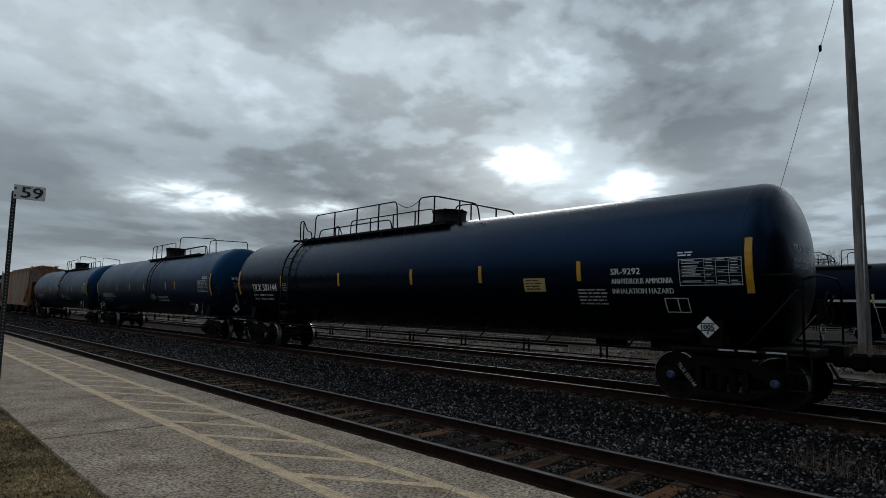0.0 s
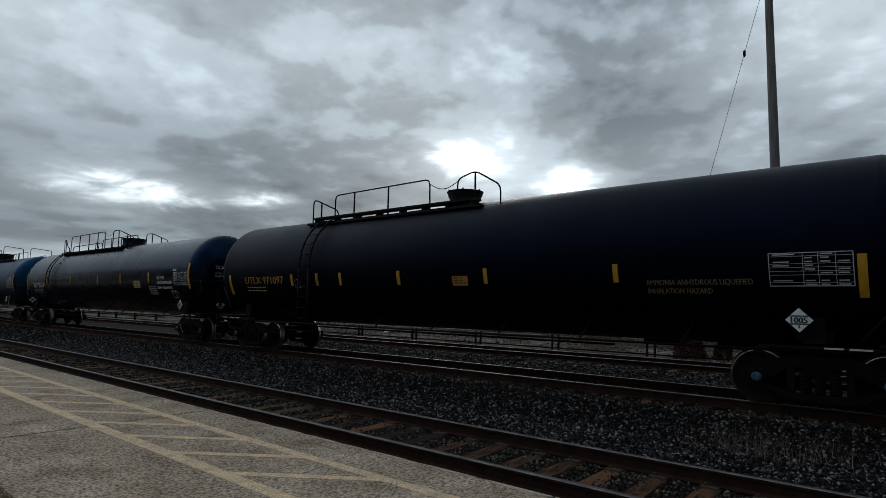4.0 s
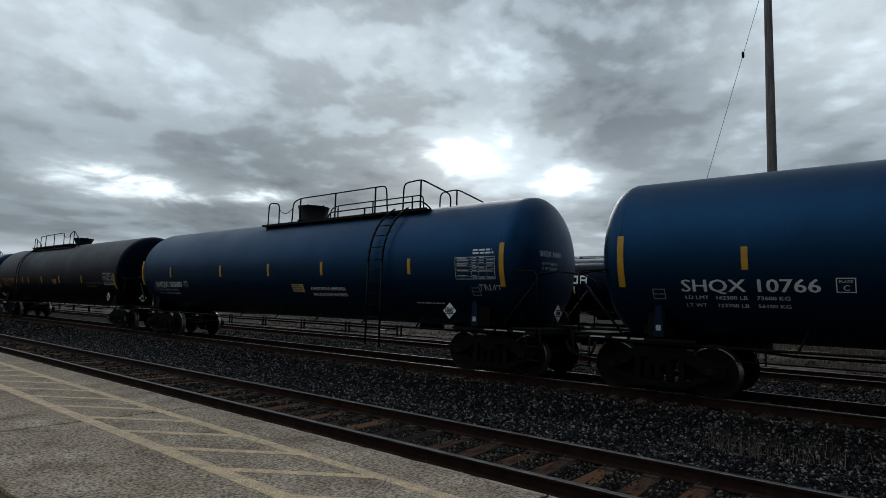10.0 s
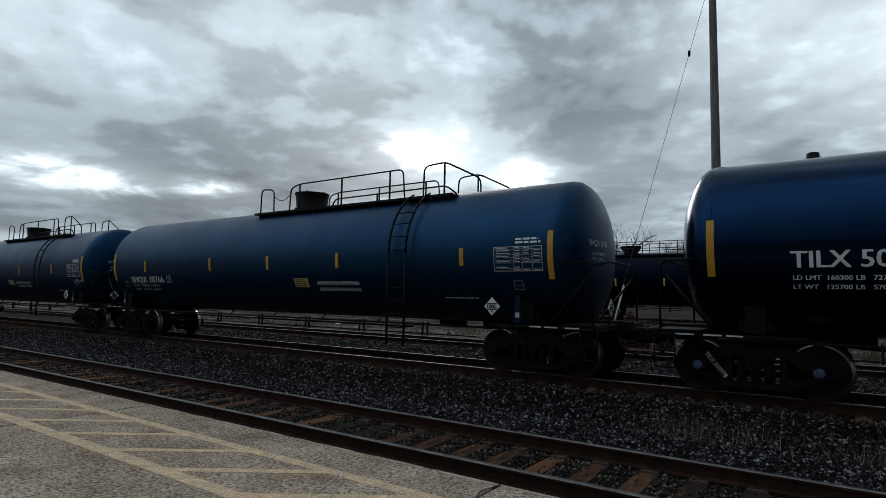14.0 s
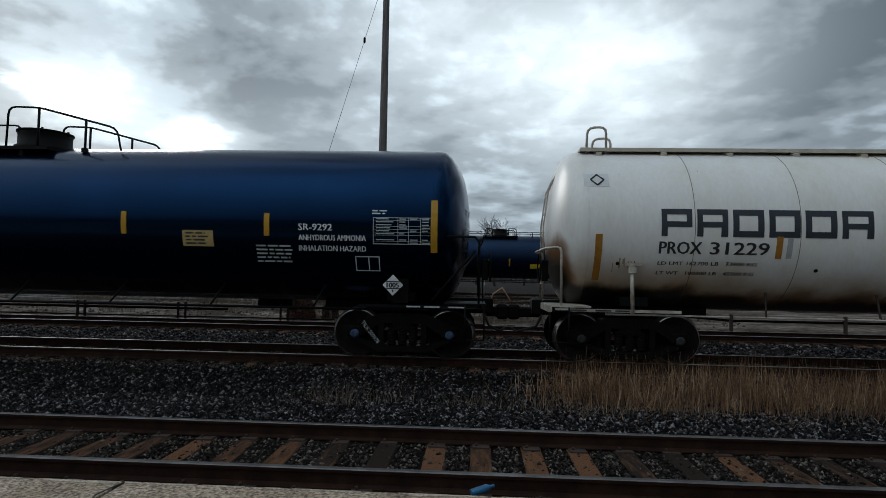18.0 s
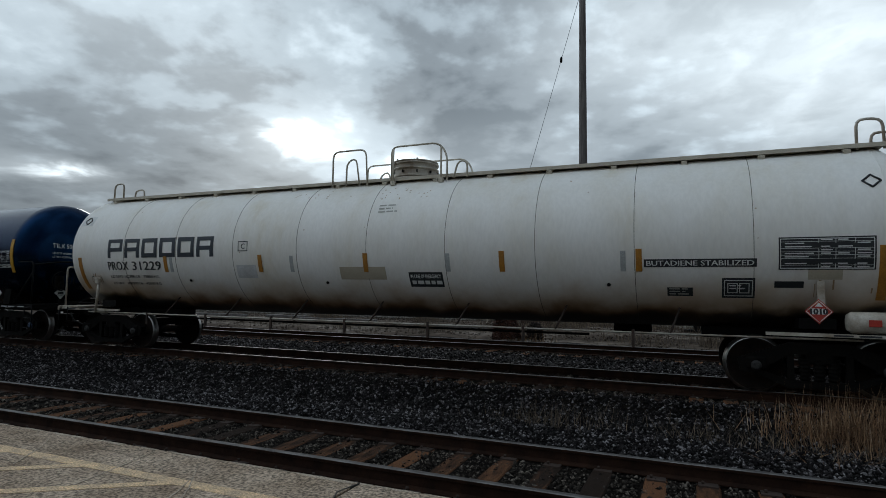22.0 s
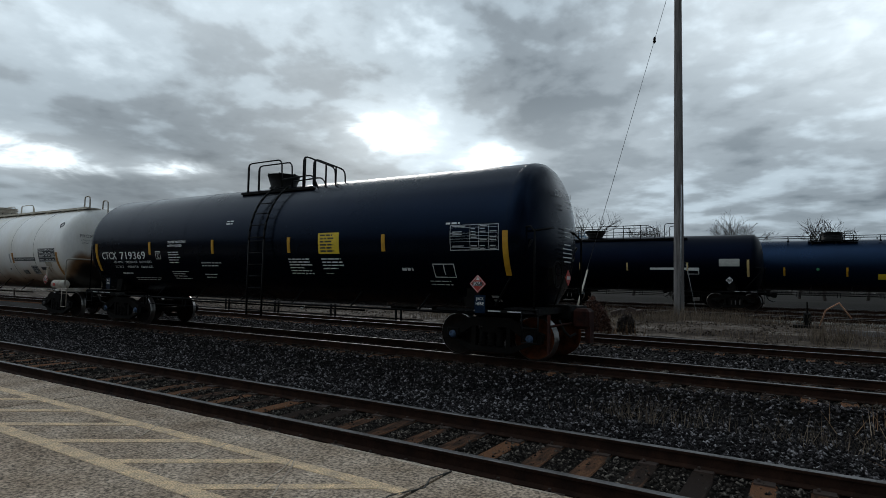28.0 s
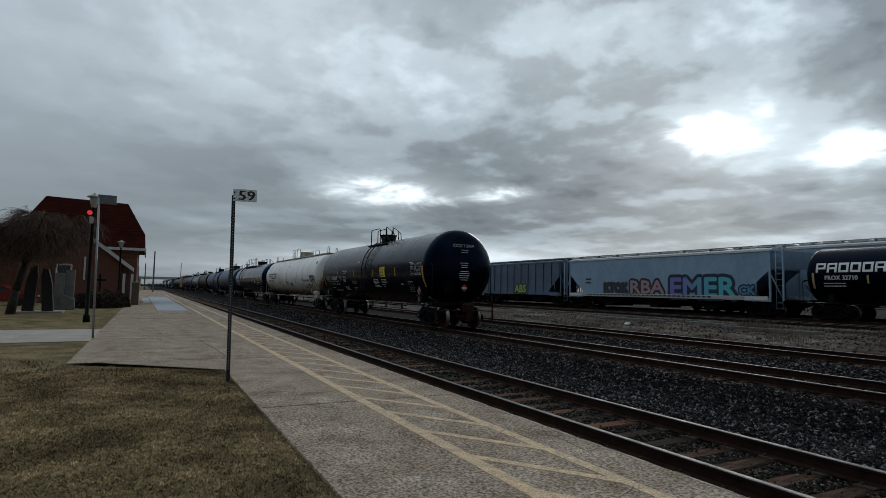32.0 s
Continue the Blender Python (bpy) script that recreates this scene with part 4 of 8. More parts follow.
blades("dry_weeds", 2600, clumped_place(1.75, 9.6, 9.3, 10.25, 5, 0.34), 0.62, 0.011, STRAW, "tall dry brown weeds beside the track", "weeds", 21, 0.3)
blades("dry_weeds", 4200, clumped_place(1.7, 9.8, 9.2, 10.3, 6, 0.4), 0.36, 0.013, STRAW, "dense reddish base growth of the dry weeds", "weeds", 23, 0.8)
blades("dry_weeds", 700, clumped_place(0.3, 9.5, 8.75, 9.5, 7, 0.4), 0.26, 0.01, STRAW_PALE, "low dry straw-coloured weeds in ballast", "weeds", 22, 1.1)
blades("fallen_straw", 420, clumped_place(1.5, 8.5, 8.4, 9.3, 8, 0.5), 0.1, 0.012, STRAW, "broken straw lying on the ballast", "weeds", 24, 6.0)
for i, (cx, cy, n, h) in enumerate(((-1.85, 9.1, 150, 0.34), (-1.0, 9.4, 70, 0.26), (-2.6, 9.3, 45, 0.22), (0.2, 9.2, 80, 0.28))):
    blades("dry_weeds", n, weeds_place(cx, cy, 0.32, 0.25), h * 1.05, 0.008, STRAW_PALE, "small tuft of pale dry weeds in ballast", "weeds", 30 + i, 0.8)
for i, (cx, cy, n, h, s) in enumerate(((-13.5, 21.6, 260, 0.5, 0.5), (-9.6, 22.0, 260, 0.5, 0.5), (-4.4, 27.0, 500, 0.6, 0.7), (1.2, 21.5, 420, 0.8, 0.5), (-6.5, 22.5, 300, 0.5, 0.8), (3.5, 22.0, 300, 0.6, 0.7), (-1.5, 21.3, 260, 0.4, 1.4), (-8.0, 27.0, 400, 0.6, 1.0), (-2.4, 25.6, 1300, 0.55, 1.2), (-5.0, 24.6, 700, 0.4, 0.8), (-16.5, 24.2, 500, 0.5, 0.5), (-11.6, 25.8, 350, 0.5, 0.4))):
    blades("dry_weeds", n, weeds_place(cx, cy, s, 0.4), h, 0.014, STRAW_PALE, "clump of dry weeds on the dirt strip", "weeds", 40 + i, 0.6)
blades("dry_weeds", 2500, band_place(-40, 8, 20.4, 28.4), 0.22, 0.02, STRAW_PALE, "sparse dry grass on the dirt strip", "weeds", 52, 0.9)


# ---- rail cars ----
ZC = 2.56       # height of a tank's axis over the rails


class Skin:
    """The side of a tank that faces the platform: marks are laid on it by the distance along and the height."""

    def __init__(self, R, zc=ZC):
        self.R, self.zc = R, zc

    def at(self, x, v, lift):
        k = v / self.R
        return Vector((x, -(self.R + lift) * math.cos(k), self.zc + (self.R + lift) * math.sin(k)))

    def arc(self, z):
        return self.R * math.asin(max(-1, min(1, (z - self.zc) / self.R)))

    def rect(self, bm, x0, x1, z0, z1, lift=0.006, thick=True, steps=4):
        va, vb = self.arc(z0), self.arc(z1)
        cols = []
        for i in range(steps + 1):
            v = va + (vb - va) * i / steps
            cols.append((bm.verts.new(self.at(x0, v, lift)), bm.verts.new(self.at(x1, v, lift)), bm.verts.new(self.at(x0, v, -0.004)), bm.verts.new(self.at(x1, v, -0.004))))
        for a, b in zip(cols[:-1], cols[1:]):
            bm.faces.new((a[0], a[1], b[1], b[0]))
            if thick:
                bm.faces.new((a[2], a[0], b[0], b[2]))
                bm.faces.new((a[1], a[3], b[3], b[1]))
        if thick:
            for c in (cols[0], cols[-1]):
                bm.faces.new((c[0], c[1], c[3], c[2]))

    def text(self, bm, s, x, z, h, width=None, lift=0.007):
        """x: the left end; z: the middle of the letters."""
        pts, faces = letters(s)
        kx = width / pts[:, 0].max() if width else h
        v0 = self.arc(z) - h / 2
        for dx, up in ((-0.035, 0.0), (0.035, 0.0008)):
            vs = [bm.verts.new(self.at(x + a * kx + dx * h, v0 + b * h, lift + up)) for a, b in pts]
            for f in faces:
                try:
                    bm.faces.new([vs[i] for i in f])
                except ValueError:
                    pass


def ring_block(sk, bm, x0, x1, z0, z1, w, lift=0.007):
    sk.rect(bm, x0, x1, z1 - w, z1, lift, False)
    sk.rect(bm, x0, x1, z0, z0 + w, lift, False)
    sk.rect(bm, x0, x0 + w, z0 + w, z1 - w, lift, False)
    sk.rect(bm, x1 - w, x1, z0 + w, z1 - w, lift, False)


def data_panel(car, sk, x, z, w, h, back=None, ink=None):
    if back:
        bm = bmesh.new()
        sk.rect(bm, x - w / 2 - 0.02, x + w / 2 + 0.02, z - h / 2 - 0.02, z + h / 2 + 0.02, 0.004)
        car_part = part("panel_back", bm, back, car)
    bm = bmesh.new()
    ring_block(sk, bm, x - w / 2, x + w / 2, z - h / 2, z + h / 2, 0.012)
    rng = random.Random(int(w * 1000 + h * 100))
    cols = (0, 0.42, 0.6, 0.8, 1.0)
    for c in cols[1:-1]:
        sk.rect(bm, x - w / 2 + c * w - 0.004, x - w / 2 + c * w + 0.004, z - h / 2, z + h / 2, 0.007, False, 2)
    rows = 9
    for i in range(rows):
        zz = z + h / 2 - (i + 0.5) * h / rows
        if i not in (1, 6):
            sk.rect(bm, x - w / 2, x + w / 2, zz - h / rows / 2 - 0.003, zz - h / rows / 2 + 0.003, 0.007, False, 1)
        for a, b in zip(cols[:-1], cols[1:]):
            if rng.random() < 0.75 and i != 6:
                ww = (b - a) * w
                sk.rect(bm, x - w / 2 + a * w + ww * 0.12, x - w / 2 + a * w + ww * rng.uniform(0.6, 0.88), zz - 0.009, zz + 0.009, 0.007, False, 1)
    part("data_panel", bm, ink or DULL_WHITE, car, "white printed test-data table")


def text_bars(car, sk, x, z, w, lines, mat, seed, step=0.06, h=0.022):
    """Small print that is too fine to read."""
    bm = bmesh.new()
    rng = random.Random(seed)
    for i in range(lines):
        ww = w * rng.uniform(0.65, 1.0)
        a = x
        while a < x + ww:
            b = min(a + rng.uniform(0.08, 0.22), x + ww)
            sk.rect(bm, a, b, z - i * step - h / 2, z - i * step + h / 2, 0.006, False, 1)
            a = b + 0.03
    return part("small_print", bm, mat, car)


def lettering(car, sk, rows, mat, label=""):
    """rows: text, left end, height of its middle, letter height, width."""
    for s, x, z, h, w in rows:
        bm = bmesh.new()
        sk.text(bm, s, x, z, h, w)
        part("lettering", bm, mat, car, label)


def head_lettering(car, L, R, rows, mat, side=1, bulge=0.5):
    """Lines of text on a rounded tank head. rows: text, left end across, height, letter height, width."""
    for s, y, z, h, w in rows:
        pts, faces = letters(s)
        k = w / pts[:, 0].max()
        bm = bmesh.new()
        vs = []
        for a, b in pts:
            py, pz = y + a * k, z - h / 2 + b * h
            q = min(0.999, (math.hypot(py, pz - ZC) / R) ** (1 / 0.9))
            vs.append(bm.verts.new((side * (L / 2 + bulge * math.sqrt(1 - q * q) + 0.012), side * py, pz)))
        for f in faces:
            bm.faces.new([vs[i] for i in f])
        part("lettering", bm, mat, car)


def placard(car, x, y, z, number, red):
    a = 0.19
    bm = bmesh.new()
    prism(bm, [(x - a, z), (x, z - a), (x + a, z), (x, z + a)], y, y - 0.012)
    p = part("placard", bm, RED if red else WHITE, car, "red diamond hazard placard" if red else "white diamond hazard placard")
    bm = bmesh.new()
    b = a * 0.88
    for (p0, p1) in () if not red else (((x - b, z), (x, z - b)), ((x, z - b), (x + b, z)), ((x + b, z), (x, z + b)), ((x, z + b), (x - b, z))):
        rod(bm, (p0[0], y - 0.013, p0[1]), (p1[0], y - 0.013, p1[1]), 0.007, seg=4)
    if red:
        prism(bm, [(x - 0.05, z + 0.075), (x + 0.05, z + 0.075), (x, z + 0.14)], y - 0.012, y - 0.016)
    if not red:
        for q in (-0.062, 0.062):
            box(bm, (x, y - 0.014, z + q), (0.26, 0.004, 0.022))
        box(bm, (x, y - 0.014, z - 0.105), (0.025, 0.004, 0.045))
    if red:
        prism(bm, [(x - 0.1, z - 0.045), (x + 0.1, z - 0.045), (x + 0.1, z + 0.045), (x - 0.1, z + 0.045)], y - 0.012, y - 0.0145)
    part("placard_mark", bm, WHITE if red else INK, p)
    pts, faces = letters(number)
    k = 0.22 / pts[:, 0].max()
    bm = bmesh.new()
    for j, q in enumerate((-0.007, 0.0, 0.007)):
        vs = [bm.verts.new((x - 0.11 + u * k + q, y - 0.018 - j * 0.0008, z - 0.045 + v * 0.09)) for u, v in pts]
        for f in faces:
            bm.faces.new([vs[i] for i in f])
    part("placard_number", bm, INK, p)


def side_frame_mesh():
    bm = bmesh.new()
    prism(bm, [(-1.12, 0.36), (-1.16, 0.56), (-0.86, 0.67), (-0.42, 0.84), (0.42, 0.84), (0.86, 0.67), (1.16, 0.56), (1.12, 0.36), (0.98, 0.34), (0.62, 0.52), (0.42, 0.66), (-0.42, 0.66), (-0.62, 0.52), (-0.98, 0.34)], -0.07, 0.07)
    prism(bm, [(-0.98, 0.36), (-0.78, 0.36), (-0.4, 0.24), (0.4, 0.24), (0.78, 0.36), (0.98, 0.36), (0.46, 0.13), (-0.46, 0.13)], -0.06, 0.06)
    for s in (-1, 1):
        box(bm, (s * 0.4, 0, 0.42), (0.1, 0.12, 0.6))
        box(bm, (s * 0.89, 0, 0.5), (0.32, 0.2, 0.2), bevel=0.03)
    return mesh_of("side_frame", bm, GRIME)


def spring_mesh():
    bm = bmesh.new()
    lathe(bm, [(0.25 + k * 0.02, 0.088 if k % 3 else 0.066) for k in range(18)], "z", 10)
    return mesh_of("spring", bm, GRIME)


def wheelset_mesh(hub):
    """Two wheels on their axle, turning about y."""
    bm = bmesh.new()
    rod(bm, (0, -1.0, 0), (0, 1.0, 0), 0.08, seg=10)
    for s in (-1, 1):
        prof = [(-0.005, 0.13), (0.0, 0.2), (-0.03, 0.24), (-0.03, 0.37), (-0.065, 0.4), (-0.07, 0.428), (-0.05, 0.447), (0.0, 0.457), (0.045, 0.462), (0.06, 0.485), (0.072, 0.48), (0.072, 0.4), (0.02, 0.36), (0.02, 0.22), (0.07, 0.18), (0.07, 0.1)]
        lathe(bm, [(a * -s + s * 0.7525, r) for a, r in (prof if s < 0 else prof)], "y", 28)
        box(bm, (0.16, s * 0.785, 0.22), (0.05, 0.012, 0.05))
    me = mesh_of("wheelset", bm, (WHEEL, TREAD))
    for p in me.polygons:
        r = math.hypot(p.center.x, p.center.z)
        if 0.434 < r < 0.475 and abs(p.normal.y) < 0.85:
            p.material_index = 1
    return me


def cap_mesh(mat):
    bm = bmesh.new()
    lathe(bm, [(-0.09, 0.04), (-0.085, 0.075), (0.0, 0.1), (0.06, 0.1)], "y", 14)
    for i in range(3):
        k = i * 2.094 + 0.4
        rod(bm, (0.045 * math.cos(k), -0.105, 0.045 * math.sin(k)), (0.045 * math.cos(k), -0.08, 0.045 * math.sin(k)), 0.014, seg=6)
    return mesh_of("bearing_cap", bm, mat)


FRAME_M, SPRING_M, WHEEL_M = side_frame_mesh(), spring_mesh(), wheelset_mesh(None)
CAPS = {"blue": cap_mesh(HUB_BLUE), "grey": cap_mesh(HUB_GREY), "rust": cap_mesh(HUB_RUST), "dark": cap_mesh(GRIME)}
WHEELSETS = []


def truck(car, x, cap="dark", moving=True, light=False):
    bm = bmesh.new()
    box(bm, (0, 0, 0.62), (0.4, 2.1, 0.22), bevel=0.03)
    rod(bm, (0, 0, 0.7), (0, 0, 0.86), 0.2, seg=12)
    if not light:
        for s in (-1, 1):
            box(bm, (s * 0.42, 0, 0.42), (0.09, 1.7, 0.12))
            box(bm, (s * 0.44, -0.7525, 0.42), (0.09, 0.1, 0.3))
    t = part("truck", bm, GRIME, car, "grimy cast-steel wheel truck", pose(x, 0, 0))
    for y in (-0.98, 0.98):
        part("side_frame", FRAME_M, None, t, "", pose(0, y, 0))
        if y < 0 and not light:
            for q in (-0.2, 0.0, 0.2):
                part("spring", SPRING_M, None, t, "", pose(q, y, 0))
    for s in (-1, 1):
        w = part("wheelset", WHEEL_M, None, t, "", pose(0.89 * s, 0, 0.457))
        if moving:
            WHEELSETS.append(w)
        part("bearing_cap", CAPS[cap], None, t, "", pose(0.89 * s, -1.02, 0.457))
    return t


def handrail(car, pts, ys, mat, r=0.021, base=3.92, posts=()):
    for y in ys:
        bm = bmesh.new()
        pipe(bm, [(x, y, z) for x, z in pts], r)
        part("handrail", bm, mat, car)
        for px in posts:
            zt = float(np.interp(px, [p[0] for p in pts], [p[1] for p in pts]))
            bm = bmesh.new()
            rod(bm, (px, y, base), (px, y, zt), r * 1.15, seg=6)
            box(bm, (px, y, base + 0.03), (0.1, 0.08, 0.09))
            part("post", bm, mat, car)


def rounded(pts, r=0.16, n=3):
    out = [pts[0]]
    for a, b, c in zip(pts[:-2], pts[1:-1], pts[2:]):
        a, b, c = Vector(a), Vector(b), Vector(c)
        ra = min(r, (a - b).length / 2)
        rc = min(r, (c - b).length / 2)
        p, q = b + (a - b).normalized() * ra, b + (c - b).normalized() * rc
        for i in range(n + 1):
            t = i / n
            out.append(tuple(p * (1 - t) ** 2 + b * 2 * t * (1 - t) + q * t * t))
    return out + [pts[-1]]


def chain(car, a, b, y=-0.78):
    """A slack safety chain across an opening in the railing."""
    bm = bmesh.new()
    pts = []
    for i in range(9):
        f = i / 8
        pts.append((a[0] + (b[0] - a[0]) * f, y, a[1] + (b[1] - a[1]) * f - 0.16 * math.sin(f * math.pi)))
    pipe(bm, pts, 0.011, 5)
    part("safety_chain", bm, BLACK_STEEL, car)


def end_placard(car, L):
    """The diamond on the end of the car, faced along the track."""
    x, y, z, a = L / 2 + 0.6, -0.68, 1.4, 0.18
    bm = bmesh.new()
    prism(bm, [(y - a, z), (y, z - a), (y + a, z), (y, z + a)], x, x + 0.012, "yz")
    p = part("placard", bm, WHITE, car, "white diamond hazard placard")
    for q, w in ((0.06, 0.24), (-0.06, 0.24), (0.0, 0.16)):
        bm = bmesh.new()
        box(bm, (x + 0.014, y, z + q), (0.004, w, 0.022 if q else 0.06))
        part("placard_mark", bm, INK, p)
    bm = bmesh.new()
    box(bm, (x - 0.02, y, z - 0.1), (0.03, 0.08, 0.6))
    part("placard_holder", bm, BLACK_STEEL, car)


def truck_stencil(car, x, text):
    """White stencilled mark down the slope of the cast side frame."""
    pts, faces = letters(text)
    k = 0.5 / pts[:, 0].max()
    c, q = math.cos(-0.9), math.sin(-0.9)
    bm = bmesh.new()
    vs = []
    for a, b in pts:
        u, v = a * k, b * 0.075
        vs.append(bm.verts.new((x - 0.78 + u * c - v * q, -1.062, 0.66 + u * q + v * c)))
    for f in faces:
        bm.faces.new([vs[i] for i in f])
    part("frame_stencil", bm, DULL_WHITE, car, "white stencilled mark on the side frame")


def ladder(car, sk, x0, x1, z0, z1, mat):
    va, vb = sk.arc(max(z0, sk.zc - sk.R * 0.75)), sk.arc(min(z1, sk.zc + sk.R * 0.93))
    for x in (x0, x1):
        bm = bmesh.new()
        pts = [(x, -(sk.R + 0.14) * math.cos(0), z0)] if z0 < sk.zc - sk.R * 0.5 else []
        vstart = 0.0 if pts else va
        for i in range(9):
            pts.append(tuple(sk.at(x, vstart + (vb - vstart) * i / 8, 0.14)))
        for p, q in zip(pts[:-1], pts[1:]):
            rod(bm, p, q, 0.028, seg=4)
        part("ladder_rail", bm, mat, car)
    bmr = bmesh.new()
    rod(bmr, (x0, 0, 0), (x1, 0, 0), 0.014, seg=6)
    rung = mesh_of("rung", bmr, mat)
    z = z0 + 0.1
    while z < sk.zc:
        part("rung", rung, None, car, "", pose(0, -(sk.R + 0.14), z))
        z += 0.3
    v = 0.05
    while v < vb:
        p = sk.at(0, v, 0.14)
        part("rung", rung, None, car, "", pose(0, p.y, p.z))
        v += 0.3


def end_gear(car, L, s, mat, coupling, brake=False, zt=2.28):
    """Stub sill, coupler, end platform and grab irons at one end; s is the side."""
    e = L / 2
    bm = bmesh.new()
    box(bm, (s * (e - 0.9), 0, 0.98), (3.4, 0.5, 0.3), bevel=0.02)
    box(bm, (s * (e - 0.95), 0, 1.16), (0.5, 2.3, 0.16))
    part("stub_sill", bm, GRIME if mat is not WHITE_STEEL else BLACK_STEEL, car)
    bm = bmesh.new()
    box(bm, (s * (e + 0.25), 0, 1.06), (0.75, 2.9, 0.03))
    box(bm, (s * (e + 0.6), 0, 1.01), (0.07, 2.95, 0.1))
    box(bm, (s * (e - 0.6), -1.42, 1.0), (2.2, 0.05, 0.05))
    part("end_platform", bm, mat, car)
    bm = bmesh.new()
    x0 = e + 0.6
    x1 = e + coupling
    box(bm, (s * (x0 + x1) / 2, 0, 0.86), (x1 - x0, 0.16, 0.2), bevel=0.03)
    box(bm, (s * (x1 - 0.06), 0.05, 0.86), (0.26, 0.28, 0.3), bevel=0.05)
    part("coupler", bm, GRIME, car)
    bm = bmesh.new()
    pipe(bm, [(s * (x0 + 0.02), -0.35, 0.82), (s * (x0 + 0.12), -0.32, 0.6), (s * (x1 - 0.1), -0.2, 0.48), (s * x1, -0.12, 0.55)], 0.028, 6)
    part("air_hose", bm, RUBBER, car)
    bm = bmesh.new()
    if mat is WHITE_STEEL:
        pipe(bm, rounded([(s * (e + 0.4), -1.42, 1.05), (s * (e + 0.4), -1.42, zt), (s * (e + 0.62), -1.0, zt), (s * (e + 0.62), 1.0, zt), (s * (e + 0.4), 1.42, zt), (s * (e + 0.4), 1.42, 1.05)], 0.12), 0.024)
    else:
        pipe(bm, [(s * (e + 0.5), -1.42, 1.05), (s * (e + 0.5), -1.42, zt - 0.1), (s * (e + 0.42), -1.42, zt), (s * (e - 0.1), -1.46, zt)], 0.022)
        pipe(bm, [(s * (e + 0.5), -1.42, zt - 0.08), (s * (e + 0.55), -0.6, zt + 0.04), (s * (e + 0.58), 0.6, zt + 0.04), (s * (e + 0.5), 1.42, zt - 0.08), (s * (e + 0.5), 1.42, 1.05)], 0.022)
    part("end_handrail", bm, mat, car)
    for y in (-1.38, 1.38) if mat is not WHITE_STEEL else ():
        bm = bmesh.new()
        rod(bm, (s * (e - 0.35), y, 1.1), (s * (e + 0.42), y * 0.98, zt - 0.25), 0.026, seg=5)
        part("end_brace", bm, mat, car)
    bm = bmesh.new()
    for z in (0.42, 0.7, 0.98) if mat is not WHITE_STEEL else (0.42, 0.98):
        rod(bm, (s * (e + 0.26), -1.45, z), (s * (e + 0.6), -1.45, z), 0.016)
    for x in (0.26, 0.6):
        rod(bm, (s * (e + x), -1.45, 0.42), (s * (e + x), -1.45, 1.05), 0.016)
    part("step", bm, mat if mat is not WHITE_STEEL or s > 0 else BLACK_STEEL, car)
    if brake:
        bm = bmesh.new()
        pipe(bm, [(s * (e + 0.72), -0.75 + 0.27 * math.cos(i * 0.3927), 1.75 + 0.27 * math.sin(i * 0.3927)) for i in range(17)], 0.016, 5)
        for k in (0, 2.09, 4.19):
            rod(bm, (s * (e + 0.7), -0.75, 1.75), (s * (e + 0.72), -0.75 + 0.27 * math.cos(k), 1.75 + 0.27 * math.sin(k)), 0.012, seg=5)
        part("brake_wheel", bm, GRIME, car)
        bm = bmesh.new()
        box(bm, (s * (e + 0.62), -0.75, 1.7), (0.12, 0.22, 0.4), bevel=0.02)
        part("brake_housing", bm, GRIME, car)


def tank_shell(L, R, head=0.5):
    bm = bmesh.new()
    prof = []
    for i in range(9):
        k = math.pi / 2 * i / 8
        prof.append((-L / 2 - head * math.cos(k), max(0.02, R * math.sin(k) ** 0.9)))
    prof += [(-L / 2 + 0.05, R)] + [(x, R) for x in np.linspace(-L / 2 + 1, L / 2 - 1, 7)] + [(L / 2 - 0.05, R)]
    prof += [(-x, r) for x, r in prof[8::-1]]
    lathe(bm, prof, "x", 64, (0, 0, ZC))
    return bm


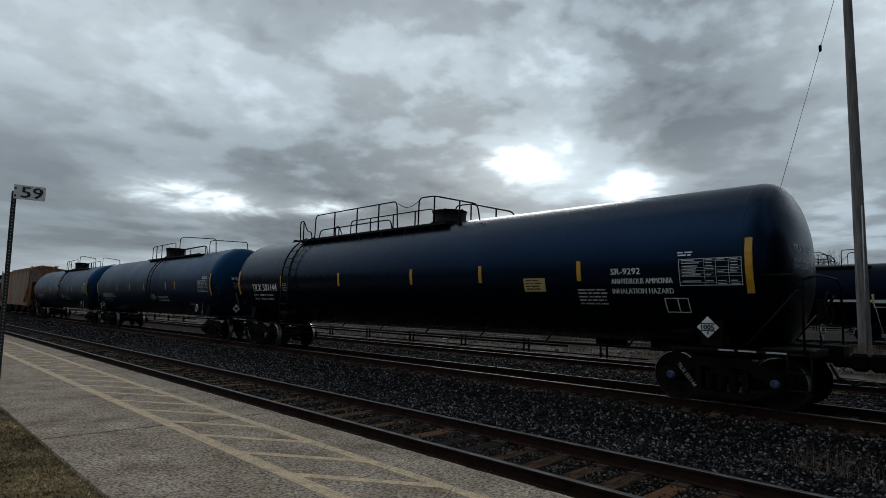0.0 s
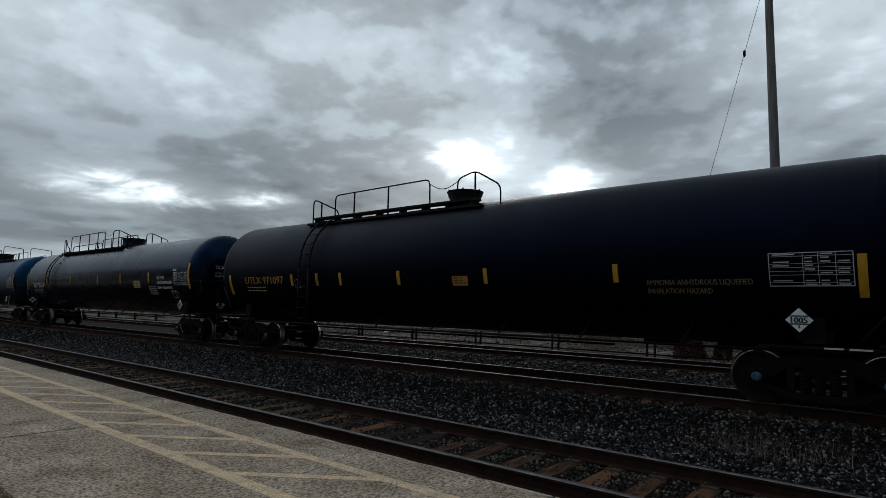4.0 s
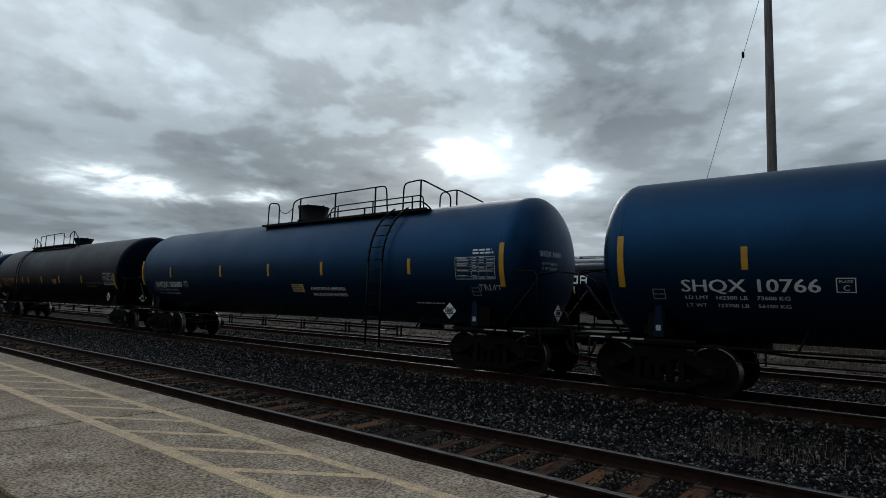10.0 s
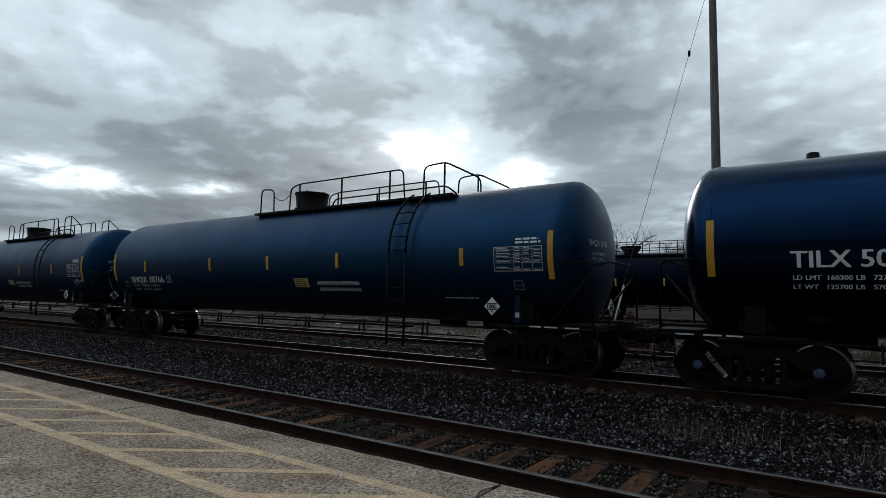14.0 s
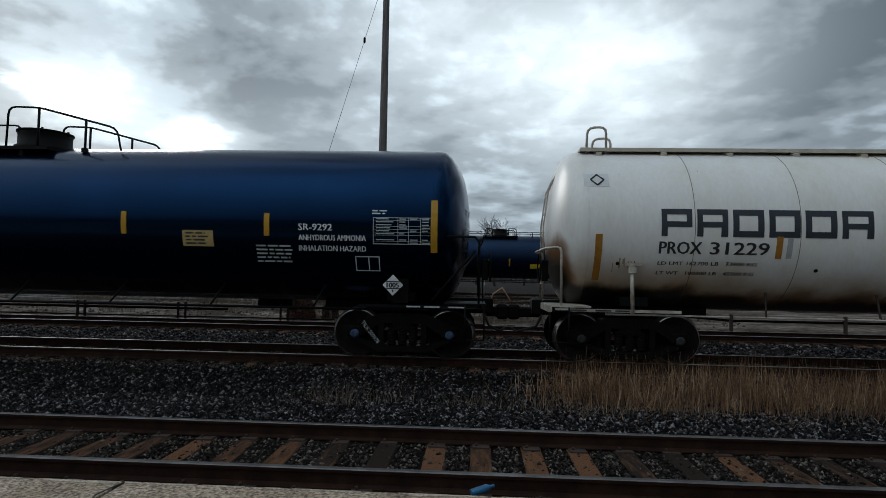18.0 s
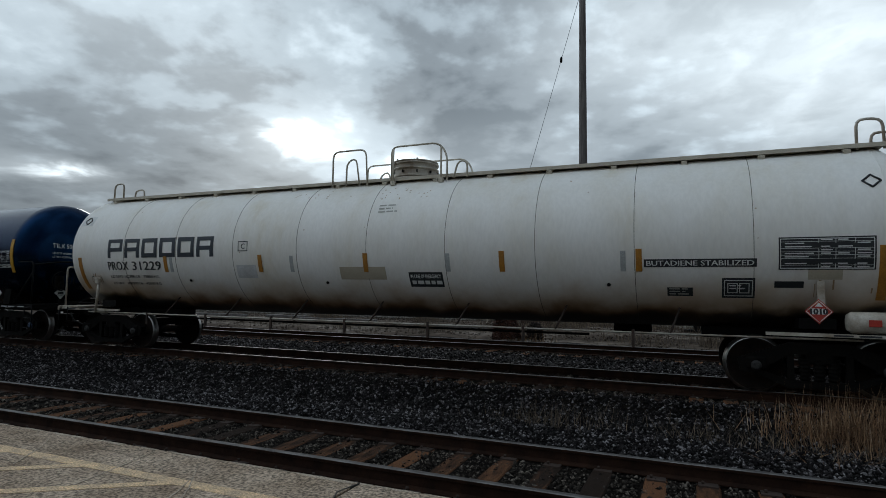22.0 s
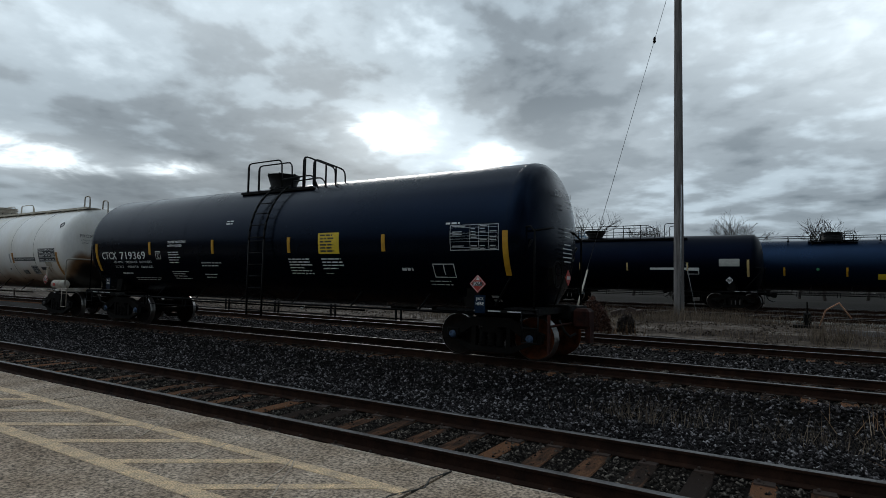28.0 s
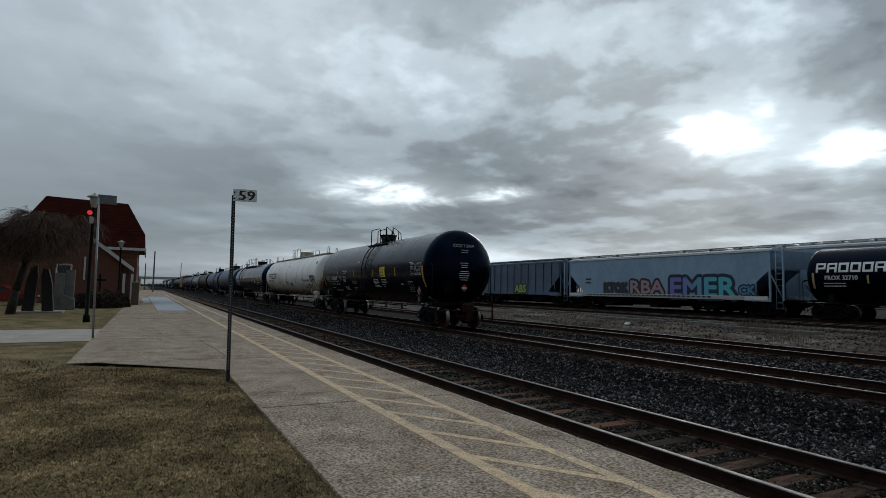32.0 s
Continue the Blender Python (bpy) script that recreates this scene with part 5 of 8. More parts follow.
def tank_car(name_label, L, R, mat, steel, stripes, shell=None, rail_z=2.28, tape=None, dome=(0, 0.5, 0.5, 0.45), frames=(), walkway=None, ladder_at=None, cap="dark", moving=True, coupling=(1.05, 1.05), zs=(2.24, 2.62), end_zs=(2.05, 2.95), light=False, brake=(False, False), rail_y=(-0.78, 0.78), truck_in=(0.92, 0.92), group="cars of the passing train"):
    car = thing("tank_car", pose(0, 0, 0), name_label, "tank car", group)
    sk = Skin(R)
    body, bulge = shell or (L, 0.5)
    part("tank", tank_shell(body, R, bulge), mat, car)
    for i, x in enumerate(stripes):
        bm = bmesh.new()
        end = i in (0, len(stripes) - 1)
        a, b = end_zs if end else zs
        w = 0.06 if end else 0.05
        sk.rect(bm, x - w, x + w, a, b, 0.014)
        part("reflective_strip", bm, tape or YELLOW, car, "upright yellow reflective strip")
    for x in (-body / 2 + 0.06, body / 2 - 0.06):
        bm = bmesh.new()
        lathe(bm, [(x - 0.015, R - 0.01), (x - 0.01, R + 0.003), (x + 0.01, R + 0.003), (x + 0.015, R - 0.01)], "x", 48, (0, 0, ZC))
        part("head_seam", bm, mat, car)
    dx, r0, r1, h = dome
    bm = bmesh.new()
    lathe(bm, [(ZC + R - 0.06, r0 * 1.12), (ZC + R + 0.03, r0 * 1.12), (ZC + R + 0.04, r0), (ZC + R + h - 0.06, r1), (ZC + R + h, r1 * 1.03)], "z", 22, (dx, 0, 0))
    housing = part("valve_housing", bm, steel if steel is not BEIGE else WHITE_STEEL, car)
    bm = bmesh.new()
    lathe(bm, [(ZC + R + h, r1 * 1.06), (ZC + R + h + 0.03, r1 * 1.06), (ZC + R + h + 0.06, r1 * 0.6)], "z", 22, (dx, 0, 0))
    for i in range(6):
        k = i * 1.047
        rod(bm, (dx + r1 * math.cos(k), r1 * math.sin(k), ZC + R + h - 0.05), (dx + r1 * math.cos(k), r1 * math.sin(k), ZC + R + h + 0.06), 0.025, seg=5)
    part("lid", bm, steel if steel is not BEIGE else WHITE_STEEL, housing)
    for pts, posts in frames:
        handrail(car, rounded(pts), rail_y, steel, posts=posts)
    if walkway:
        for y in (-0.78, 0.78):
            bm = bmesh.new()
            box(bm, ((walkway[0] + walkway[1]) / 2, y * 1.0, 3.955), (walkway[1] - walkway[0], 0.36, 0.035))
            box(bm, ((walkway[0] + walkway[1]) / 2, y * 1.22, 3.965), (walkway[1] - walkway[0], 0.02, 0.065))
            part("walkway", bm, steel, car)
        x = walkway[0] + 0.2
        while x < walkway[1]:
            bm = bmesh.new()
            box(bm, (x, -0.85, 3.86), (0.09, 0.1, 0.16))
            part("bracket", bm, steel, car)
            x += 1.15
    if ladder_at:
        ladder(car, sk, ladder_at[0], ladder_at[1], ladder_at[2], 3.95, steel)
    for s, brk in ((-1, brake[0]), (1, brake[1])):
        end_gear(car, L, s, steel if steel is not BEIGE else WHITE_STEEL, coupling[0 if s < 0 else 1], brk, rail_z)
        truck(car, s * (L / 2 - truck_in[0 if s < 0 else 1]), cap, moving, light)
        if not light:
            for a, b in ((0.55, 0.8), (0.2, 0.48), (-0.25, 0.05)):
                bm = bmesh.new()
                box(bm, (s * (L / 2 - (a + b) / 2), -1.4485, 1.0), (b - a, 0.004, 0.026))
                part("sill_stencil", bm, DULL_WHITE if steel is not BEIGE else INK, car)
        bm = bmesh.new()
        k = 0.72 if steel is BEIGE else 1.0
        prism(bm, [(-1.25 * k, 1.05), (1.25 * k, 1.05), (1.2 * k, 1.5 - 0.3 * (k < 1)), (0.9 * k, 1.25 - 0.06 * (k < 1)), (0, 1.08), (-0.9 * k, 1.25 - 0.06 * (k < 1)), (-1.2 * k, 1.5 - 0.3 * (k < 1))], s * (L / 2 - 1.1), s * (L / 2 - 0.8), "yz")
        part("saddle", bm, GRIME, car)
    # pipe rail along the bottom of the side, on hangers
    bm = bmesh.new()
    zr = 0.93
    rod(bm, (-L / 2 + 0.4, -1.33, zr), (L / 2 - 0.4, -1.33, zr), 0.024 if steel is not BEIGE else 0.017, seg=6)
    if not light and steel is not BEIGE:
        rod(bm, (-L / 2 + 2.2, -1.2, zr - 0.22), (L / 2 - 2.2, -1.2, zr - 0.22), 0.014, seg=6)
    part("side_rail", bm, steel if steel is not BEIGE else WHITE_STEEL, car)
    x = -L / 2 + 2.6
    while x < L / 2 - 2:
        for dx in ((0, 0.14) if steel is not BEIGE else (0,)):
            bm = bmesh.new()
            box(bm, (x + dx, -1.33, zr - 0.1), (0.028 if steel is not BEIGE else 0.05, 0.04, 0.3))
            part("hanger", bm, steel if steel is not BEIGE else PLATE, car)
        bm = bmesh.new()
        rod(bm, (x + 0.6, -1.33, zr), (x + 0.75, -1.0, 1.36), 0.02, seg=5)
        part("stay", bm, steel if steel is not BEIGE else PLATE, car)
        x += 1.95
    bm = bmesh.new()
    lathe(bm, [(-0.12, 0.04), (-0.1, 0.12), (0.6, 0.12), (0.62, 0.04)], "x", 14, (L / 2 - 4.1, 0.4, 0.92))
    pipe(bm, [(L / 2 - 4.6, -0.3, 0.8), (-L / 2 + 3, -0.3, 0.8), (-L / 2 + 1.6, -0.2, 0.9)], 0.025)
    part("brake_cylinder", bm, GRIME, car)
    return car, sk


FRAMES_NAVY = ((((-6.25, 3.95), (-6.3, 4.72), (-6.05, 4.75), (-5.9, 4.5), (-5.75, 4.3), (-5.5, 4.3), (-5.45, 3.95)), (-6.05,)), (((-5.28, 3.95), (-5.25, 4.86), (-0.72, 4.86), (-0.65, 3.95)), (-4.05, -2.75, -1.6)), (((0.28, 3.95), (0.3, 4.84), (0.95, 4.82), (2.6, 4.4), (2.7, 3.95)), (0.95, 1.95)),
               (((-5.0, 3.97), (-4.9, 4.3), (-1.0, 4.32), (-0.9, 3.97)), ()))
FRAMES_BLUE = ((((-1.34, 3.95), (-1.32, 4.76), (-0.74, 4.7), (-0.72, 3.95)), ()), (((-0.02, 3.95), (0.02, 4.68), (0.4, 4.77), (4.25, 4.77), (4.32, 3.95)), (0.4, 2.1, 3.82)), (((4.9, 3.95), (4.92, 4.76), (5.55, 4.8), (6.55, 4.3), (6.55, 3.98)), (5.53,)),
               (((1.75, 3.97), (1.85, 4.2), (5.6, 4.22), (5.9, 3.98)), (3.4,)))
FRAMES_BLACK = ((((-5.3, 3.95), (-5.3, 4.74), (-5.15, 4.74), (-4.1, 4.32), (-4.05, 3.95)), (-4.9,)), (((-4.25, 3.95), (-4.25, 4.8), (-0.48, 4.83), (-0.46, 3.95)), (-3.4, -2.0)), (((0.45, 3.95), (0.45, 4.72), (1.0, 4.86), (1.75, 4.42), (1.75, 3.95)), (1.0,)))
FRAMES_CTC = ((((-1.04, 3.95), (-1.05, 4.86), (0.32, 4.86), (0.36, 3.98)), (-1.02,)), (((1.16, 3.95), (1.16, 4.84), (1.3, 4.84), (2.3, 4.46), (2.32, 3.98)), (1.22, 1.98)), (((0.4, 4.3), (1.5, 4.34), (1.7, 4.0)), ()))
FRAMES_WHITE = ((((-1.32, 3.95), (-1.32, 4.77), (-0.45, 4.77), (-0.4, 3.95)), ()), (((0.21, 3.95), (0.21, 4.76), (1.35, 4.76), (1.54, 4.5), (1.54, 3.95)), (0.25, 1.4)), (((1.7, 3.98), (1.78, 4.33), (2.0, 4.33), (2.0, 3.98)), ()), (((-0.95, 3.95), (-0.95, 4.5), (-0.7, 4.6), (-0.6, 3.95)), ()))


FRAMES_FORE = ((((-1.2, 3.95), (-1.2, 4.72), (2.2, 4.76), (2.3, 3.95)), (-0.6, 0.2)), (((2.75, 3.95), (2.8, 4.95), (3.4, 4.97), (7.2, 4.6), (7.3, 3.95)), ()), (((3.3, 3.97), (3.35, 4.3), (6.2, 4.35), (6.3, 3.97)), ()))


def navy_car(number, coat, strips=(-9.45, -6.15, -2.55, 0.9, 3.42, 6.17, 9.46), frames=FRAMES_NAVY, nx=-8.35, nw=1.85, ladder_at=(-5.85, -5.38, 0.95), **kw):
    car, sk = tank_car("glossy navy-blue ammonia tank car with yellow strips", 19.4, 1.55, coat, BLACK_STEEL, strips, (18.8, 0.6), dome=(0.8, 0.5, 0.5, 0.34), frames=frames, walkway=(-6.1, 1.6), ladder_at=ladder_at, zs=(2.24, 2.65), end_zs=(1.98, 2.92), cap="blue", **kw)
    bm = bmesh.new()
    sk.rect(bm, 4.72, 5.3, 2.03, 2.32)
    lab = part("warning_label", bm, LABEL_TAN, car, "tan warning label with dark print")
    text_bars(lab, sk, 4.78, 2.27, 0.5, 4, INK, 3, 0.062, 0.03)
    lettering(car, sk, (("SR-9292", 6.9, 2.41, 0.12, 0.62), ("ANHYDROUS AMMONIA", 6.9, 2.22, 0.105, 1.24), ("INHALATION HAZARD", 6.9, 2.03, 0.105, 1.24), (number, nx, 2.24, 0.26, nw)), WHITE)
    text_bars(car, sk, 6.1, 2.06, 0.74, 5, DULL_WHITE, 5, 0.07, 0.03)
    lettering(car, sk, (("LD LMT  160300 LB   72700 KG", nx + 0.02, 1.96, 0.075, 1.47), ("LT WT   125700 LB   57000 KG", nx + 0.02, 1.82, 0.075, 1.47)), WHITE)
    head_lettering(car, 18.8, 1.55, ((number, -0.75, 2.8, 0.13, 0.85), ("LD LMT 160300 LB", -0.75, 2.58, 0.06, 0.6), ("LT WT 125700 LB", -0.75, 2.47, 0.06, 0.58)), WHITE, 1, 0.6)
    end_placard(car, 19.4)
    truck_stencil(car, -8.78, number)
    truck_stencil(car, 8.78, number)
    chain(car, (-0.66, 4.78), (0.3, 4.76))
    text_bars(car, sk, 8.25, 2.72, 0.36, 2, WHITE, 7, 0.05, 0.025)
    bm = bmesh.new()
    lathe(bm, [(4.08, 0.14), (4.14, 0.14), (4.15, 0.1), (4.22, 0.1), (4.24, 0.05)], "z", 12, (-7.9, 0, 0))
    part("vent_cap", bm, BLACK_STEEL, car)
    data_panel(car, sk, 8.81, 2.36, 1.08, 0.48)
    bm = bmesh.new()
    ring_block(sk, bm, 7.93, 8.38, 1.63, 1.9, 0.018)
    sk.rect(bm, 8.17, 8.19, 1.65, 1.88, 0.007, False)
    part("stencil_box", bm, WHITE, car)
    bm = bmesh.new()
    ring_block(sk, bm, strips[1] + 0.1, strips[1] + 0.34, 2.12, 2.36, 0.014)
    part("stencil_box", bm, WHITE, car)
    lettering(car, sk, (("C", strips[1] + 0.18, 2.2, 0.085, None), ("PLATE", strips[1] + 0.14, 2.3, 0.038, 0.16)), WHITE)
    placard(car, strips[6] - 0.74, -1.42, 1.38, "1005", False)
    return car


def blue_car(number, strips=(-8.74, -6.37, -2.81, -0.02, 2.56, 5.91, 8.62), px=7.12, nx=-7.7, frames=FRAMES_BLUE, ladder_at=(4.62, 5.12, 0.45), **kw):
    car, sk = tank_car("dusty blue ammonia tank car with yellow strips", 17.85, 1.57, TANK_BLUE, BLACK_STEEL, strips, (17.2, 0.6), dome=(0.08, 0.46, 0.49, 0.46), frames=frames, walkway=(-1.4, 5.9), ladder_at=ladder_at, zs=(2.24, 2.62), end_zs=(1.95, 2.9), cap="rust", **kw)
    bm = bmesh.new()
    sk.rect(bm, 1.08, 1.62, 1.76, 1.99)
    lab = part("warning_label", bm, LABEL_TAN, car, "orange warning label with dark print")
    text_bars(lab, sk, 1.12, 1.95, 0.46, 4, INK, 3, 0.052, 0.026)
    lettering(car, sk, (("ANHYDROUS AMMONIA", 1.95, 1.87, 0.1, 1.5), ("INHALATION HAZARD", 2.0, 1.71, 0.1, 1.45), (number, nx, 1.98, 0.22, 2.06), ("LD LMT   162300 LB    73600 KG", nx + 0.04, 1.78, 0.07, 1.6), ("LT WT     123700 LB    56100 KG", nx + 0.04, 1.65, 0.07, 1.6)), WHITE)
    text_bars(car, sk, 5.9, 1.55, 1.1, 1, WHITE, 9, 0.1, 0.03)
    head_lettering(car, 17.2, 1.57, ((number, -0.8, 2.72, 0.12, 0.85), ("LD LMT 162300 LB", -0.72, 2.5, 0.06, 0.6), ("LT WT 123700 LB", -0.72, 2.39, 0.06, 0.58)), WHITE, 1, 0.6)
    end_placard(car, 17.85)
    chain(car, (-0.73, 4.5), (0.02, 4.5))
    text_bars(car, sk, 7.85, 2.76, 0.6, 2, WHITE, 10, 0.07, 0.04)
    data_panel(car, sk, 7.9, 2.36, 1.1, 0.5)
    bm = bmesh.new()
    ring_block(sk, bm, nx + 2.26, nx + 2.51, 1.88, 2.1, 0.014)
    part("stencil_box", bm, WHITE, car)
    lettering(car, sk, (("C", nx + 2.35, 1.95, 0.085, None), ("PLATE", nx + 2.3, 2.045, 0.035, 0.17)), WHITE)
    for x in (-7.86, 7.86):
        bm = bmesh.new()
        ring_block(sk, bm, x - 0.11, x + 0.11, 1.74, 1.92, 0.01)
        sk.rect(bm, x - 0.11, x + 0.11, 1.825, 1.835, 0.007, False)
        part("stencil_box", bm, DULL_WHITE, car)
    placard(car, px, -1.42, 1.38, "1005", False)
    for x in (-7.86, 7.86):
        bm = bmesh.new()
        prism(bm, [(x - 0.1, 1.06), (x + 0.1, 1.06), (x + 0.05, 1.62), (x - 0.05, 1.62)], -1.46, -1.42)
        strap = part("anchor_strap", bm, YARD_NAVY, car, "blue gusset with a small white label")
        bm = bmesh.new()
        box(bm, (x, -1.463, 1.22), (0.09, 0.004, 0.1))
        part("label_plate", bm, PALE_GREY, strap)
    return car


def black_car(**kw):
    car, sk = tank_car("matt black ammonia tank car with yellow strips", 17.85, 1.62, TANK_BLACK, BLACK_STEEL, (-8.56, -5.16, -3.98, -2.97, -0.76, 1.9, 4.89, 8.66), rail_y=(-0.78,), dome=(0.1, 0.36, 0.46, 0.34), frames=FRAMES_BLACK, walkway=(-5.35, 1.3), ladder_at=(-4.6, -4.15, 1.0), zs=(2.04, 2.38), end_zs=(1.78, 2.42), cap="blue", **kw)
    lettering(car, sk, (("UTLX 971097", -7.66, 2.22, 0.22, 2.06),), ORANGE)
    lettering(car, sk, (("AMMONIA ANHYDROUS LIQUEFIED", 5.45, 2.03, 0.1, 1.75), ("INHALATION HAZARD", 5.47, 1.88, 0.1, 1.1)), FADED_TAN)
    bm = bmesh.new()
    sk.rect(bm, 0.95, 1.4, 2.0, 2.22)
    lab = part("warning_label", bm, ORANGE, car, "amber warning label with dark print")
    head_lettering(car, 17.85, 1.62, (("UTLX 971097", -0.75, 2.75, 0.12, 0.85),), LABEL_TAN)
    end_placard(car, 17.85)
    chain(car, (-0.47, 4.7), (0.45, 4.66))
    for y in (-0.8, 0.8):
        bm = bmesh.new()
        box(bm, (-2.0, y, 4.13), (6.2, 0.3, 0.05))
        for x in (-5.0, -4.1, -3.2, -2.3, -1.4, -0.6, 0.2, 1.0):
            box(bm, (x, y, 4.04), (0.07, 0.24, 0.16))
        part("raised_walkway", bm, BLACK_STEEL, car, "black steel walkway raised on brackets")
    text_bars(lab, sk, 0.99, 2.18, 0.37, 3, INK, 3, 0.06, 0.03)
    text_bars(car, sk, -7.6, 2.0, 1.4, 2, LABEL_TAN, 8, 0.1, 0.03)
    data_panel(car, sk, 8.0, 2.21, 1.12, 0.52)
    placard(car, 7.81, -1.42, 1.42, "1005", False)
    bm = bmesh.new()
    sk.rect(bm, 8.3, 8.62, 0.99, 1.05, -0.05)
    part("stencil_box", bm, WHITE, car)
    bm = bmesh.new()
    ring_block(sk, bm, -5.03, -4.79, 1.98, 2.22, 0.012)
    sk.text(bm, "C", -4.945, 2.06, 0.08)
    part("stencil_box", bm, LABEL_TAN, car)
    return car


def emblem(car, sk, x0, x1, z0, z1, mat):
    """The maker's mark: six plain block shapes."""
    w = (x1 - x0) / 6
    for i in range(6):
        bm = bmesh.new()
        a, b = x0 + i * w, x0 + (i + 0.86) * w
        if i in (0, 1, 5):
            ring_block(sk, bm, a, b, z0 + (z1 - z0) * 0.34, z1, (z1 - z0) * 0.2)
            sk.rect(bm, a, a + (z1 - z0) * 0.22, z0, z0 + (z1 - z0) * 0.34, 0.007, False)
            if i:
                sk.rect(bm, b - (z1 - z0) * 0.24, b, z0, z0 + (z1 - z0) * 0.34, 0.007, False)
        else:
            ring_block(sk, bm, a, b, z0, z1, (z1 - z0) * 0.22)
        part("emblem_block", bm, mat, car)


def white_car(**kw):
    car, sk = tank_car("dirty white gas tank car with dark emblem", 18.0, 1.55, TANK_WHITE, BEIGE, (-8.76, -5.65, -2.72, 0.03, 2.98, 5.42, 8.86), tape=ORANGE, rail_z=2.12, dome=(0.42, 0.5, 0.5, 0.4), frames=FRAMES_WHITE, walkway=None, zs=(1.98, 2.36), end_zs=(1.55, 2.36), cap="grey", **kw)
    for x in (-5.47, -1.85, 1.88, 5.16):
        bm = bmesh.new()
        sk.rect(bm, x - 0.045, x + 0.045, 1.98, 2.33)
        part("reflective_strip", bm, SILVER, car, "silver reflective strip")
    for x in (-7.1, -5.3, -3.5, -1.7, 0.06, 1.83, 3.62, 5.35, 7.16):
        bm = bmesh.new()
        lathe(bm, [(x - 0.006, 1.54), (x - 0.004, 1.5545), (x + 0.004, 1.5545), (x + 0.006, 1.54)], "x", 64, (0, 0, ZC))
        part("weld_seam", bm, WELD_GREY, car)
    bm = bmesh.new()
    box(bm, (0.1, -0.45, 4.06), (18.1, 0.5, 0.035))
    box(bm, (0.1, -0.7, 4.055), (18.1, 0.02, 0.07))
    part("running_board", bm, BEIGE, car, "beige running board along the top")
    for i in range(15):
        bm = bmesh.new()
        box(bm, (-8.6 + i * 1.23, -0.6, 3.98), (0.1, 0.26, 0.12), rx=20)
        part("bracket", bm, BEIGE, car)
    for s in (-1, 1):
        for x, zt, y, foot in ((8.78, 4.52, -0.6, 4.0), (9.1, 4.4, -0.1, 3.6)) if s > 0 else ((8.44, 4.52, -0.6, 4.0), (8.24, 4.42, -0.1, 4.0)):
            bm = bmesh.new()
            pipe(bm, [(px, y, z) for px, z in rounded([(s * x, 4.0), (s * x, zt), (s * (x + 0.36), zt - 0.02), (s * (x + 0.38), foot)], 0.13)], 0.024)
            part("grab_loop", bm, WHITE_STEEL, car)
        # ladder down the end
        for y in (-0.24, 0.18):
            bm = bmesh.new()
            pipe(bm, [(s * 9.0, y, 4.05), (s * 9.3, y, 3.75), (s * 9.5, y, 3.3), (s * 9.59, y, 2.6), (s * 9.59, y, 1.1)], 0.018, 5)
            part("ladder_rail", bm, WHITE_STEEL, car)
        for x, z in ((9.15, 3.9), (9.39, 3.55), (9.515, 3.2), (9.56, 2.85), (9.59, 2.5), (9.59, 2.15), (9.59, 1.8), (9.59, 1.45)):
            bm = bmesh.new()
            rod(bm, (s * x, -0.24, z), (s * x, 0.18, z), 0.014, seg=5)
            part("rung", bm, WHITE_STEEL, car)
    emblem(car, sk, -7.68, -4.0, 2.34, 2.82, SLATE)
    lettering(car, sk, (("PROX", -7.7, 2.14, 0.22, 0.73), ("31229", -6.82, 2.14, 0.22, 1.0), ("LD LMT 162700 LB   73800 KG", -7.7, 1.87, 0.07, 1.72), ("LT WT   100300 LB   45500 KG", -7.7, 1.7, 0.07, 1.7)), INK)
    for nm, x0, x1, z0, z1, mat in (("name_panel", 5.5, 7.2, 2.05, 2.18, INK), ("warning_panel", 1.0, 1.74, 1.68, 1.97, INK), ("stencil_panel", 6.7, 7.18, 1.55, 1.87, INK), ("stencil_panel", 5.86, 6.26, 1.57, 1.71, INK), ("stencil_panel", 7.45, 7.85, 1.72, 1.82, INK), ("repaint_patch", -0.62, 0.48, 1.82, 2.08, PATCH_TAN), ("repaint_patch", -3.42, -2.86, 1.84, 2.14, WHITE_ROOF), ("repaint_patch", -9.0, -8.55, 3.23, 3.48, WHITE), ("repaint_patch", 7.9, 8.35, 1.85, 2.0, PATCH_TAN)):
        bm = bmesh.new()
        sk.rect(bm, x0, x1, z0, z1, 0.004)
        p = part(nm, bm, mat, car)
        if nm == "warning_panel":
            lettering(p, sk, (("IN CASE OF EMERGENCY", x0 + 0.04, 1.89, 0.08, 0.66),), WHITE)
            text_bars(p, sk, x0 + 0.05, 1.77, 0.9, 1, WHITE, 4, 0.12, 0.07)
        if nm == "name_panel":
            lettering(p, sk, (("BUTADIENE STABILIZED", 5.54, 2.115, 0.085, 1.62),), WHITE)
        if nm == "stencil_panel" and x0 == 6.7:
            for a, b, z2, z3, w in ((6.73, 7.15, 1.58, 1.84, 0.014), (6.78, 6.93, 1.63, 1.79, 0.012), (6.95, 7.1, 1.63, 1.79, 0.012)):
                b2 = bmesh.new()
                ring_block(sk, b2, a, b, z2, z3, w)
                part("printed_frame", b2, WHITE, p)
            text_bars(p, sk, 6.81, 1.75, 0.26, 2, WHITE, 31, 0.045, 0.02)
        if nm == "stencil_panel" and x0 == 5.86:
            text_bars(p, sk, 5.89, 1.69, 0.34, 3, PALE_GREY, 33, 0.042, 0.018)
    text_bars(car, sk, 0.25, 3.37, 0.5, 3, PALE_GREY, 12, 0.07, 0.03)
    data_panel(car, sk, 8.13, 2.25, 1.22, 0.46, INK, WHITE)
